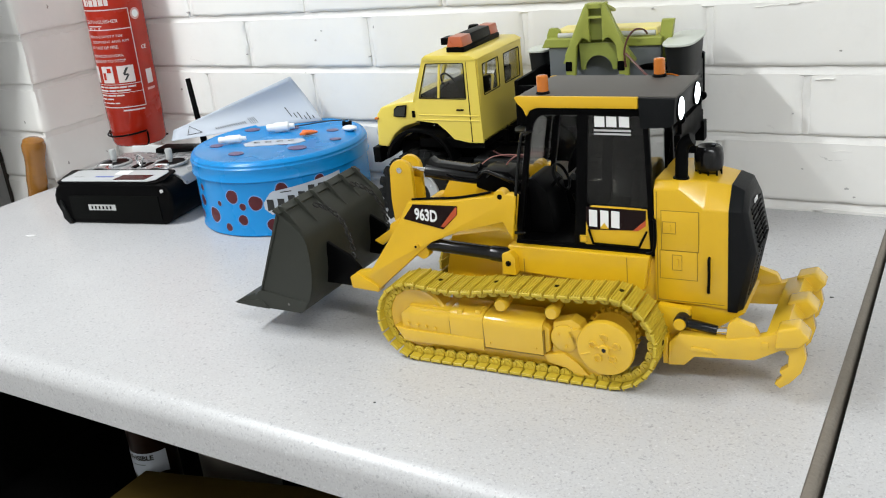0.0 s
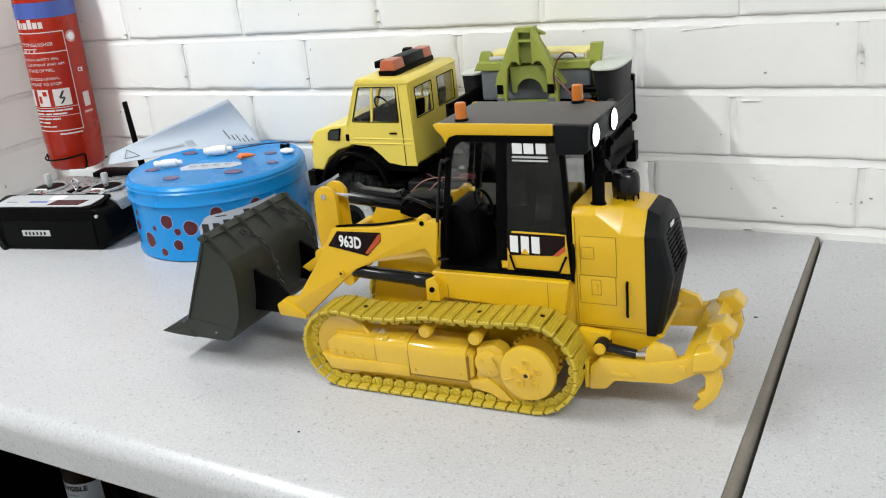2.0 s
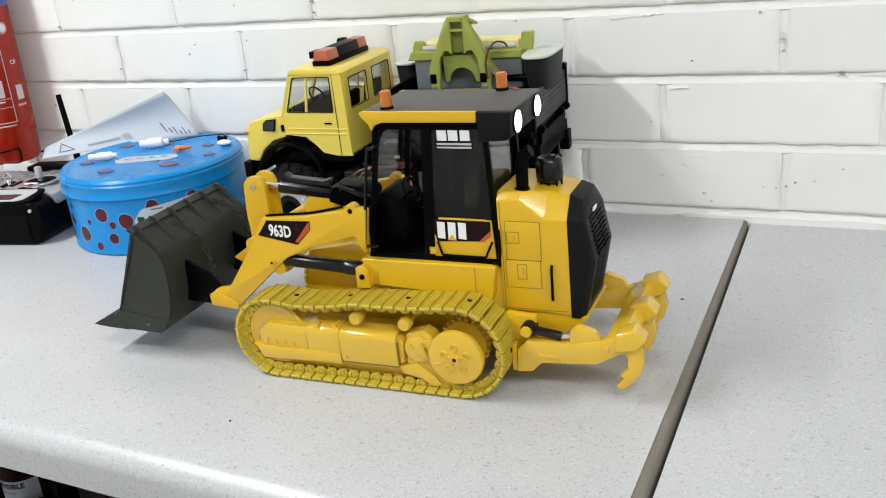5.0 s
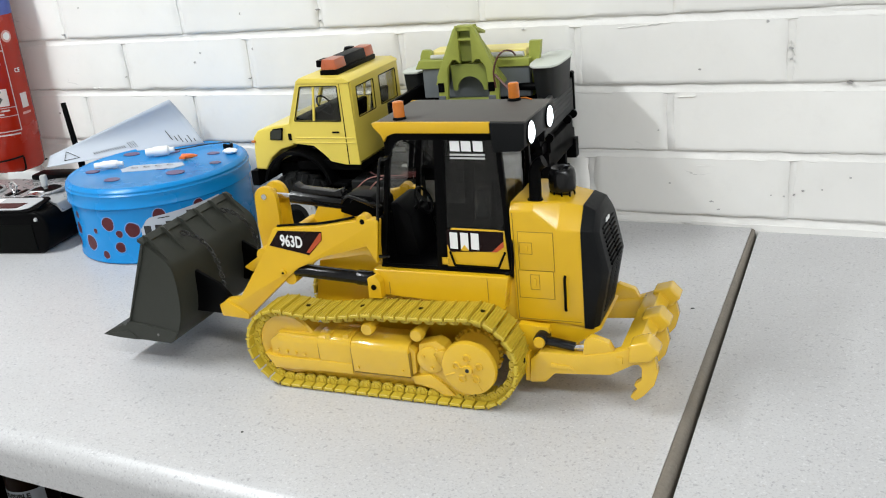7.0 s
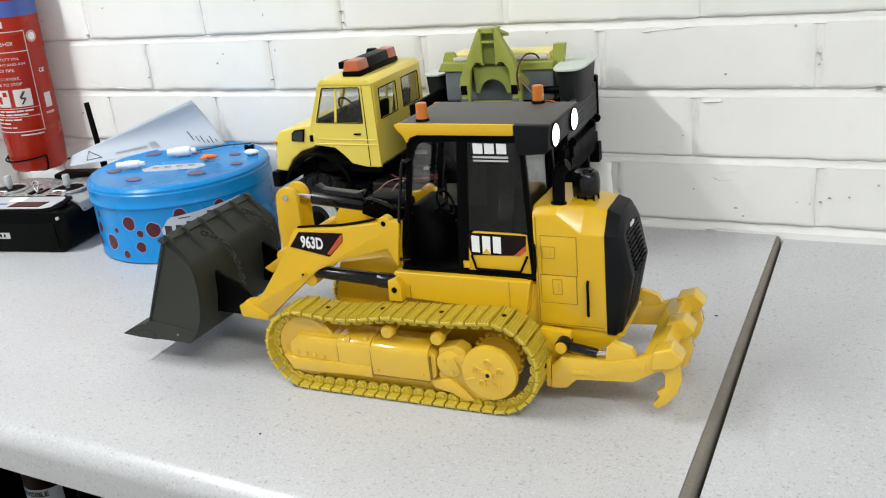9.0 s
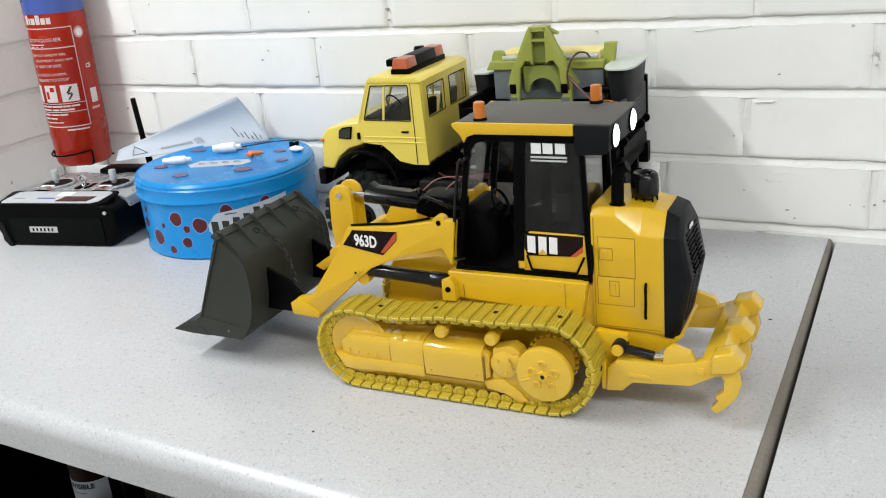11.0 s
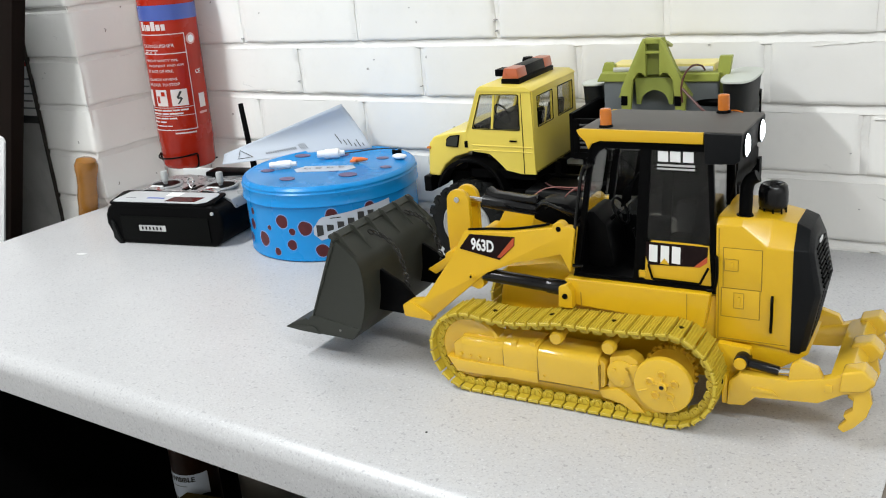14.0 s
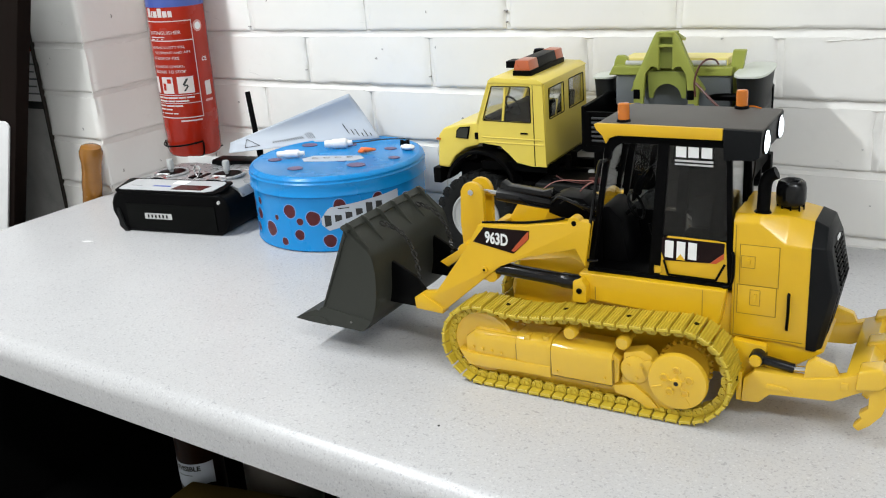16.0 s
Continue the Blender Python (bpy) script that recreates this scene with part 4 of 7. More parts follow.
    part("steering_column", rod((-0.0690, YC - 0.004, 0.148), (-0.0800, YC - 0.004, 0.138), 0.0018, 10), M_BLACK, lo)
    part("control_lever", rod((-0.046, 0.052, 0.12), (-0.052, 0.050, 0.141), 0.0012, 8), M_BLACK, lo)
    part("control_box", box(-0.0300, -0.0120, 0.088, 0.100, 0.128, 0.152, 0.0015), M_GREYCAST, lo, smooth=True)
    part("cab_cable", pipe([(-0.082, 0.060, 0.203), (-0.066, 0.062, 0.194), (-0.056, 0.066, 0.183), (-0.050, 0.070, 0.160)], 0.0006, 6), M_BLACK, lo)
    # handrail outside the front pillar
    part("handrail", pipe([(-0.0780, 0.0390, 0.1940), (-0.0810, 0.0325, 0.1925), (-0.0855, 0.0310, 0.1860), (-0.0960, 0.0310, 0.1190), (-0.0965, 0.0318, 0.1125), (-0.0905, 0.0390, 0.1100)], 0.0014, 8), M_GLOSS, lo, "black tube handrail", True)
    part("rear_rail", pipe([(0.0135, 0.0395, 0.1280), (0.0150, 0.0370, 0.1270), (0.0152, 0.0365, 0.1120), (0.0130, 0.0372, 0.1030), (0.0080, 0.0380, 0.1010)], 0.0011, 8), M_BLACK, lo, "black tube rail", True)
    # roof
    ry0, ry1 = 0.0360, 0.1120
    part("roof_panel", prism([(-0.0895, 0.2155), (0.0312, 0.2155), (0.0312, 0.2204), (-0.0830, 0.2209), (-0.0895, 0.2196)], ry0 + 0.0029, ry1 - 0.0012, 0.0007), M_ROOF, lo, "matt dark grey roof panel", True)
    for ya, yb in ((ry0, ry0 + 0.0032), (ry1 - 0.0014, ry1)):
        part("roof_edge", prism([(-0.0905, 0.2195), (-0.0885, 0.2155), (-0.0838, 0.2110), (-0.0812, 0.2050), (-0.0785, 0.2095), (-0.0720, 0.2118), (0.0046, 0.2118), (0.0050, 0.2202), (-0.0880, 0.2206)], ya, yb, 0.0008, 2), M_YELLOW, lo, "yellow roof edge rail", True)
    part("roof_front", box(-0.0880, -0.0800, ry0 + 0.0033, ry1 - 0.0015, 0.2118, 0.2160, 0.001), M_BLACK, lo, "black front roof rail", True)
    visor = part("rear_visor", prism([(0.0050, 0.2200), (0.0315, 0.2192), (0.0305, 0.2010), (0.0270, 0.1985), (0.0060, 0.1975)], ry0 - 0.0006, ry1 + 0.0006, 0.0012), M_DARKGREY, lo, "dark grey rear lamp housing", True)
    for yl in (0.0500, 0.0985):
        ring = part("lamp_ring", lathe([(0.0080, 0.0296), (0.0091, 0.0296), (0.0092, 0.0318), (0.0085, 0.0324), (0.0078, 0.0318)], 28, "x", centre=(0, yl, 0.2095)), M_BLACK, visor, smooth=True)
        part("work_lamp", lathe([(0.0, 0.0300), (0.0082, 0.0300), (0.0080, 0.0322), (0.0056, 0.0332), (0.0, 0.0335)], 28, "x", centre=(0, yl, 0.2095)), M_LIT, visor, "lit white work lamp lens", True)
    for x, yb in ((-0.0700, 0.0450), (0.0018, 0.1060)):
        bc = part("warning_beacon", lathe([(0.0, 0.2226), (0.0044, 0.2226), (0.0044, 0.2312), (0.0042, 0.2340), (0.0034, 0.2346), (0.0, 0.2346)], 20, centre=(x, yb, 0)), M_ORANGE, lo, "orange plastic warning beacon", True)
        part("beacon_base", lathe([(0.0, 0.2198), (0.0054, 0.2198), (0.0054, 0.2216), (0.0046, 0.2228), (0.0, 0.2228)], 20, centre=(x, yb, 0)), M_BLACK, bc, smooth=True)
    part("lamp_wire", pipe([(0.0245, 0.050, 0.1990), (0.0220, 0.062, 0.1850), (0.0170, 0.070, 0.1640), (0.0150, 0.072, 0.1580)], 0.0005, 6), M_BLACK, lo)
    part("roof_wire", pipe([(0.0040, 0.1080, 0.2214), (0.0100, 0.1085, 0.2218), (0.0160, 0.1075, 0.2205)], 0.0006, 6), M_ORANGE, lo)

    # lift arms, decals, cylinders
    arm = [(-0.2562, 0.0584), (-0.2551, 0.0497), (-0.2303, 0.0485), (-0.1858, 0.0866), (-0.1709, 0.0988), (-0.1437, 0.1105), (-0.1043, 0.1215), (-0.0965, 0.1070), (-0.0913, 0.1435), (-0.0975, 0.1451), (-0.1473, 0.1364), (-0.1898, 0.1331), (-0.2037, 0.1097), (-0.2353, 0.0671), (-0.2507, 0.0643)]
    both("lift_arm", lambda: prism(arm, 0.028, 0.036, 0.0012, 2), M_YELLOW)
    both("arm_foot", lambda: prism([(-0.2575, 0.0595), (-0.2565, 0.0490), (-0.2290, 0.0475), (-0.2280, 0.0530), (-0.2490, 0.0640)], 0.0265, 0.0375, 0.0012), M_YELLOW)
    part("arm_decal", flat_mark([(-0.1845, 0.1318), (-0.1432, 0.1327), (-0.1440, 0.1253), (-0.1579, 0.1117), (-0.1950, 0.1183)], 0.0279), M_DECAL, lo, "dark model-number decal")
    part("decal_flash", flat_mark([(-0.1450, 0.1315), (-0.1436, 0.1315), (-0.1444, 0.1253), (-0.1570, 0.1135), (-0.1600, 0.1140)], 0.0277), M_DECALRED, lo, "red-orange decal flash")
    part("model_number", move(text_mesh("963D", 0.0138, 0.00015, 0.0004, 0.68), -0.1730, 0.0274, 0.1226, 0, 3, 0), M_WHITEMARK, lo, "white model number")
    both("arm_pin", lambda: cross_bar(-0.1855, 0.0262, 0.030, 0.0945, 0.0028), M_YELLOW)
    both("pin_bolt", lambda: cross_bar(-0.1855, 0.0255, 0.027, 0.0945, 0.0011, 8), M_BLACK)
    both("lift_cylinder", lambda: rod((-0.1760, 0.034, 0.0952), (-0.1180, 0.034, 0.0920), 0.0056, 20, end=0.0006), M_GLOSS, "black hydraulic cylinder")
    both("cylinder_head", lambda: rod((-0.1185, 0.034, 0.0920), (-0.1020, 0.034, 0.0912), 0.0064, 20, end=0.0008), M_GLOSS)
    both("cylinder_eye", lambda: lathe([(0.0, 0.030), (0.0058, 0.030), (0.0058, 0.038), (0.0, 0.038)], 20, "y", centre=(-0.1815, 0, 0.0885)), M_YELLOW)
    # front tower, tilt linkage
    part("front_tower", prism([(-0.172, 0.060), (-0.163, 0.098), (-0.118, 0.106), (-0.100, 0.100), (-0.100, 0.060)], 0.050, W - 0.050, 0.0012), M_YELLOW, lo, smooth=True)
    part("tower_plate", prism([(-0.170, 0.098), (-0.150, 0.136), (-0.105, 0.137), (-0.100, 0.100)], 0.088, 0.094, 0.001), M_YELLOW, lo, smooth=True)
    both("arm_lug", lambda: lathe([(0.0, 0.0282), (0.0050, 0.0282), (0.0055, 0.0288), (0.0055, 0.0365), (0.0, 0.0365)], 24, "y", centre=(-0.1050, 0, 0.1425)), M_YELLOW)
    both("lug_pin", lambda: cross_bar(-0.1050, 0.0277, 0.030, 0.1425, 0.0022), M_BLACK)
    part("arm_hose", pipe([(-0.1880, 0.0335, 0.1338), (-0.1700, 0.0335, 0.1358), (-0.1480, 0.0335, 0.1376), (-0.1250, 0.0335, 0.1418), (-0.1150, 0.0345, 0.1440)], 0.0011, 8), M_BLACK, lo, "thin black hose", True)
    part("arm_crossbar", rod((-0.2050, 0.030, 0.108), (-0.2050, W - 0.030, 0.108), 0.0060, 18), M_YELLOW, lo, smooth=True)
    link_line = [(-0.2028 + 0.0108 * math.cos(radians(q)), 0.1532 + 0.0108 * math.sin(radians(q))) for q in range(185, -6, -19)] + [(-0.1922, 0.1293), (-0.1915, 0.1120), (-0.2060, 0.1010), (-0.2140, 0.1076), (-0.2150, 0.1284)]
    for ya in (0.052, 0.068):
        part("tilt_lever", prism(link_line, ya - 0.008, ya - 0.003, 0.0012), M_YELLOW, lo, smooth=True)
    part("lever_pin", rod((-0.2030, 0.0425, 0.1555), (-0.2030, 0.067, 0.1555), 0.0026, 14, end=0.0004), M_CHROME, lo)
    part("tilt_rod", rod((-0.2020, 0.0545, 0.1545), (-0.1820, 0.0560, 0.1525), 0.0022, 14), M_CHROME, lo, "bright tilt piston rod")
    part("tilt_cylinder", rod((-0.1840, 0.0560, 0.1525), (-0.1080, 0.0620, 0.1440), 0.0058, 20, end=0.0008), M_GLOSS, lo, "black tilt cylinder", True)
    b = prism([(-0.1830, 0.1575), (-0.1790, 0.1640), (-0.1740, 0.1605), (-0.1420, 0.1580), (-0.1360, 0.1600), (-0.1340, 0.1530), (-0.1780, 0.1555)], 0.0545, 0.0635, 0.001)
    part("cylinder_valve", b, M_GLOSS, lo, smooth=True)
    part("hydraulic_hose", pipe([(-0.1790, 0.0585, 0.1590), (-0.1600, 0.0520, 0.1500), (-0.1400, 0.0500, 0.1470), (-0.1150, 0.0540, 0.1460), (-0.0990, 0.0600, 0.1440)], 0.0010, 8), M_BLACK, lo, smooth=True)
    part("hydraulic_hose", pipe([(-0.1380, 0.0600, 0.1590), (-0.1280, 0.0640, 0.1540), (-0.1120, 0.0660, 0.1510), (-0.0990, 0.0680, 0.1480)], 0.0010, 8), M_BLACK, lo, smooth=True)
    part("valve_block", prism([(-0.1360, 0.1420), (-0.1340, 0.1545), (-0.1250, 0.1575), (-0.1060, 0.1560), (-0.0985, 0.1500), (-0.0985, 0.1380), (-0.1250, 0.1385)], 0.0500, 0.0760, 0.0016), M_BLACK, lo, "black hydraulic valve block", True)
    for k in range(4):
        part("hydraulic_hose", pipe([(-0.1330 + 0.006 * k, 0.0490 + 0.003 * k, 0.1500), (-0.1240 + 0.006 * k, 0.0450 + 0.002 * k, 0.1575 - 0.002 * k), (-0.1120 + 0.004 * k, 0.0450 + 0.002 * k, 0.1540 - 0.003 * k), (-0.0975, 0.0500 + 0.006 * k, 0.1480 - 0.004 * k)], 0.0013, 8), M_GLOSS, lo, smooth=True)
    part("pink_wire", pipe([(-0.1190, 0.070, 0.1520), (-0.1120, 0.066, 0.1600), (-0.1040, 0.062, 0.1660), (-0.0980, 0.058, 0.1690)], 0.0006, 6), M_PINKWIRE, lo)
    part("bucket_link", prism([(-0.2100, 0.1080), (-0.2010, 0.1060), (-0.2380, 0.0800), (-0.2460, 0.0840)], 0.056, 0.062, 0.001), M_YELLOW, lo, smooth=True)

    # bucket: side cheeks, wrapper, cutting edge, ribs and chains
    by0, by1 = 0.008, 0.140
    back_line = [(-0.2898, 0.1050), (-0.2866, 0.1000), (-0.2848, 0.0930), (-0.2840, 0.0840), (-0.2842, 0.0730), (-0.2852, 0.0620), (-0.2876, 0.0510), (-0.2918, 0.0400), (-0.2965, 0.0325), (-0.3025, 0.0270)]
    cheek = [(-0.3120, 0.1232)] + back_line + [(-0.3640, 0.0300), (-0.3460, 0.0420)]
    for ya in (by0, by1 - 0.0025):
        part("bucket_cheek", prism(cheek, ya, ya + 0.0025, 0.0006), M_BUCKET, lo)
    skin = [(-0.3120, 0.1232)] + back_line + [(-0.3640, 0.0300)]
    inner = [(-0.3130, 0.1200)] + [(x - 0.0024, z + (0.0020 if z < 0.04 else -0.0008)) for x, z in back_line] + [(-0.3640, 0.0322)]
    part("bucket_shell", prism(skin + inner[::-1], by0 + 0.0002, by1 - 0.0002, 0.0004, 1), M_BUCKET, lo, "dark grey plastic bucket shell", True)
    for ya in (by0 - 0.0010, by1 + 0.0002):
        part("edge_plate", prism([(-0.3790, 0.0296), (-0.3700, 0.0345), (-0.3545, 0.0412), (-0.3515, 0.0398), (-0.3480, 0.0440), (-0.3420, 0.0452), (-0.2930, 0.0385), (-0.2985, 0.0310), (-0.3030, 0.0268), (-0.3600, 0.0282)], ya, ya + 0.0012, 0.0004), M_BUCKET, lo)
    part("cheek_rim", prism([(-0.3460, 0.0440), (-0.3440, 0.0450), (-0.3108, 0.1180), (-0.3122, 0.1225)], by0 - 0.0012, by0 + 0.0005, 0.0004), M_BUCKET, lo)
    part("cutting_edge", prism([(-0.3790, 0.0296), (-0.3500, 0.0352), (-0.3440, 0.0340), (-0.3380, 0.0275), (-0.3600, 0.0280)], by0 - 0.002, by1 + 0.002, 0.0005), M_BUCKET, lo)
    part("bucket_lip", prism([(-0.3150, 0.1262), (-0.3085, 0.1222), (-0.3095, 0.1200), (-0.3160, 0.1235)], by0 - 0.001, by1 + 0.001, 0.0005), M_BUCKET, lo)
    part("bucket_rivet", cross_bar(-0.3150, by0 - 0.0018, by0 + 0.001, 0.0345, 0.0012, 10), M_STEEL, lo)
    for k in range(6):
        yr = by0 + 0.004 + k * (by1 - by0 - 0.012) / 5
        part("bucket_rib", prism([(-0.3135, 0.1275), (-0.3085, 0.1268), (-0.2985, 0.1150), (-0.2905, 0.1062), (-0.2930, 0.1055), (-0.3110, 0.1215)], yr, yr + 0.0022, 0.0004), M_BUCKET, lo)
    for yb in (0.034, W - 0.040):
        part("bucket_hinge", prism([(-0.2830, 0.0880), (-0.2600, 0.0760), (-0.2460, 0.0600), (-0.2480, 0.0480), (-0.2600, 0.0470), (-0.2900, 0.0480)], yb, yb + 0.004, 0.001), M_BLACK, lo, smooth=True)
        part("hinge_pin", cross_bar(-0.2545, yb - 0.006, yb + 0.008, 0.0550, 0.0024, 12), M_STEEL, lo)
    def chain(y, n):
        top, low = Vector((-0.3010, y, 0.1180)), Vector((-0.2600, y - 0.003, 0.0640))
        for k in range(n):
            s = k / (n - 1)
            p = top.lerp(low, s)
            p.x += 0.009 * math.sin(math.pi * s) + 0.004 * (1 - s)
            p.z += 0.013 * math.sin(math.pi * s) ** 0.8
            lk = part("chain_link", pipe([(0.0030 * math.cos(a), 0.0018 * math.sin(a), 0) for a in [2 * math.pi * i / 8 for i in range(8)]], 0.0008, 6, closed=True), M_CHAIN, lo, at=Matrix.Translation(p) @ pose(0, 0, 0, 90 * (k % 2) + 20, 35 + 25 * s, 0))
    chain(0.046, 13)
    chain(0.108, 13)

    # ripper, lowered: frame arms, cross beam, three curved teeth, cylinders
    def raised(line):
        """The ripper lifted a little about its front pins."""
        c, k = math.cos(radians(5.0)), math.sin(radians(5.0))
        return [(0.034 + c * (x - 0.034) - k * (z - 0.034), 0.034 + k * (x - 0.034) + c * (z - 0.034)) if x > 0.045 else (x, z) for x, z in line]
    rip = [(0.0287, 0.0385), (0.0372, 0.0466), (0.0715, 0.0430), (0.0946, 0.0461), (0.1171, 0.0520), (0.1210, 0.0424), (0.1067, 0.0350), (0.0900, 0.0270), (0.0472, 0.0273), (0.0402, 0.0206), (0.0276, 0.0190)]
    both("ripper_arm", lambda: prism(raised(rip), 0.020, 0.029, 0.0014, 2), M_PAINTYEL)
    both("ripper_lug", lambda: prism(raised([(0.0705, 0.0425), (0.0732, 0.0545), (0.0784, 0.0585), (0.0915, 0.0530), (0.0946, 0.0455)]), 0.021, 0.028, 0.001), M_PAINTYEL)
    both("ripper_catch", lambda: box(0.0948, 0.0998, 0.0188, 0.022, 0.0422, 0.0482, 0.0005), M_PAINTYEL)
    part("ripper_beam", prism(raised([(0.0960, 0.0330), (0.0985, 0.0470), (0.1130, 0.0530), (0.1195, 0.0440), (0.1120, 0.0350)]), 0.022, W - 0.022, 0.0012), M_PAINTYEL, lo, smooth=True)
    tooth = [(0.1080, 0.0520), (0.1200, 0.0535), (0.1275, 0.0455), (0.1240, 0.0405), (0.1255, 0.0300), (0.1215, 0.0190), (0.1130, 0.0100), (0.1060, 0.0055), (0.1022, 0.0090), (0.1085, 0.0155), (0.1062, 0.0190), (0.1125, 0.0235), (0.1135, 0.0330), (0.1090, 0.0390)]
    for yt in (0.0205, YC - 0.0045, W - 0.0295):
        part("ripper_tooth", prism(raised(tooth), yt, yt + 0.009, 0.0012, 2), M_PAINTYEL, lo, "curved yellow ripper tooth", True)
        part("tooth_clamp", prism(raised([(0.1050, 0.0385), (0.1075, 0.0535), (0.1215, 0.0565), (0.1290, 0.0470), (0.1215, 0.0400)]), yt - 0.004, yt + 0.013, 0.0020, 3), M_PAINTYEL, lo, smooth=True)
    both("ripper_cylinder", lambda: rod((0.0380, 0.026, 0.0540), (0.0630, 0.026, 0.0500), 0.0036, 16, end=0.0005), M_GLOSS, "black ripper cylinder")
    both("ripper_rod", lambda: rod((0.0620, 0.026, 0.0500), (0.0740, 0.026, 0.0515), 0.0022, 14), M_CHROME)
    both("ripper_pivot", lambda: lathe([(0.0, 0.0215), (0.0050, 0.0215), (0.0056, 0.0225), (0.0056, 0.034), (0.0, 0.034)], 22, "y", centre=(0.0370, 0, 0.0542)), M_GLOSS)
    both("pivot_cap", lambda: lathe([(0.0, 0.0195), (0.0040, 0.0195), (0.0046, 0.0210), (0.0046, 0.024), (0.0, 0.024)], 22, "y", centre=(0.0365, 0, 0.0535)), M_YELLOW)
    both("pivot_lug", lambda: prism([(0.0180, 0.030), (0.0420, 0.032), (0.0420, 0.062), (0.0180, 0.064)], 0.030, 0.037, 0.001), M_YELLOW)
    both("arm_rib", lambda: prism([(0.0440, 0.0335), (0.0455, 0.0375), (0.0600, 0.0368), (0.0640, 0.0330), (0.0600, 0.0338)], 0.0190, 0.0205, 0.0004), M_PAINTYEL)
    both("mud_guard", lambda: box(0.0235, 0.0275, 0.022, 0.034, 0.0190, 0.0420, 0.0006), M_YELLOW)


loader_toy()

# ---- the toy truck parked along the wall, with a green implement in its bed ----
def tyre_mesh(r, y0, y1):
    """A chunky tyre with a rounded shoulder and two rows of slanted tread lugs."""
    w = y1 - y0
    prof = [(r * 0.60, y0 + w * 0.14), (r * 0.64, y0 + w * 0.04), (r * 0.78, y0), (r * 0.90, y0 + w * 0.05), (r * 0.955, y0 + w * 0.18), (r * 0.965, y0 + w * 0.5), (r * 0.955, y1 - w * 0.18), (r * 0.90, y1 - w * 0.05), (r * 0.78, y1), (r * 0.64, y1 - w * 0.04), (r * 0.60, y1 - w * 0.14)]
    b = lathe(prof, 56, "y")
    n = 20
    for k in range(n):
        for side in (0, 1):
            a = 2 * math.pi * (k + 0.5 * side) / n
            lug = bmesh.new()
            bmesh.ops.create_cube(lug, size=1)
            for v in lug.verts:
                s = 1 if v.co.x > 0 else -1
                v.co = ((v.co.x) * r * 0.17, v.co.y * w * 0.50, v.co.z * r * 0.10)
                v.co.x *= 0.8 if v.co.z > 0 else 1.0
            bevel(lug, r * 0.012, 1)
            yc = y0 + w * (0.27 if side == 0 else 0.73)
            bmesh.ops.transform(lug, matrix=Matrix.Rotation(-a, 4, "Y") @ Matrix.Translation((0, yc, r * 0.955)) @ Matrix.Rotation(radians(24 if side == 0 else -24), 4, "Z"), verts=lug.verts)
            join(b, lug)
            # shoulder end of the lug, down the side wall
            end = bmesh.new()
            bmesh.ops.create_cube(end, size=1)
            for v in end.verts:
                v.co = (v.co.x * r * 0.12, v.co.y * w * 0.07, v.co.z * r * 0.16)
            bevel(end, r * 0.01, 1)
            ye = y0 + w * 0.03 if side == 0 else y1 - w * 0.03
            bmesh.ops.transform(end, matrix=Matrix.Rotation(-a, 4, "Y") @ Matrix.Translation((0, ye, r * 0.90)), verts=end.verts)
            join(b, end)
    return b


def truck_wheel(truck, x, y0, y1, z, outward):
    """outward -1: the dished face looks to -y."""
    r = 0.0490
    wheel = new("wheel")
    wheel.parent, wheel.location = truck, (x, 0, z)
    part("tyre", tyre_mesh(r, y0, y1), M_RUBBER, wheel, "chunky black rubber tyre", True)
    yo = y0 if outward < 0 else y1
    s = 1 if outward < 0 else -1
    rim = lathe([(0.0, yo + s * 0.010), (0.0125, yo + s * 0.010), (0.0150, yo + s * 0.0085), (0.0165, yo + s * 0.0045), (0.0190, yo + s * 0.0038), (0.0262, yo + s * 0.0034), (0.0285, yo + s * 0.0012), (0.0300, yo + s * 0.0022), (0.0300, yo + s * 0.02), (0.0, yo + s * 0.02)], 48, "y")
    part("rim", rim, M_RIM, wheel, "grey painted dished rim", True)
    part("hub_cap", lathe([(0.0, yo + s * 0.0035), (0.0088, yo + s * 0.0040), (0.0108, yo + s * 0.0065), (0.0112, yo + s * 0.012), (0.0, yo + s * 0.012)], 28, "y"), M_TRUCKBLACK, wheel, "black hub", True)
    for k in range(8):
        a = 2 * math.pi * k / 8 + 0.3
        part("wheel_nut", rod((0.0138 * math.cos(a), yo + s * 0.0076, 0.0138 * math.sin(a)), (0.0138 * math.cos(a), yo + s * 0.0098, 0.0138 * math.sin(a)), 0.0013, 6), M_TRUCKBLACK, wheel)
    for k in range(4):
        a = 2 * math.pi * k / 4 + 0.55
        part("rim_bolt", rod((0.0235 * math.cos(a), yo + s * 0.0026, 0.0235 * math.sin(a)), (0.0235 * math.cos(a), yo + s * 0.0042, 0.0235 * math.sin(a)), 0.0013, 8), M_CHROME, wheel)


def ribbed_board(name, truck, x0, x1, y0, y1, z0, z1, n, label=""):
    """A drop side with a frame and horizontal ribs on its outer face (towards -y)."""
    b = box(x0, x1, y0, y1, z0, z1, 0.0006)
    box(x0, x0 + 0.006, y0 - 0.0012, y0 + 0.001, z0, z1, 0.0004, bm=b)
    box(x1 - 0.006, x1, y0 - 0.0012, y0 + 0.001, z0, z1, 0.0004, bm=b)
    side = part(name, b, M_TRUCKBLACK, truck, label)
    for k in range(n):
        z = z0 + 0.0055 + (z1 - z0 - 0.012) * k / (n - 1)
        part("rib", rod((x0 + 0.007, y0 - 0.0002, z), (x1 - 0.007, y0 - 0.0002, z), 0.0012, 8), M_RIBGREY, side)
    return side


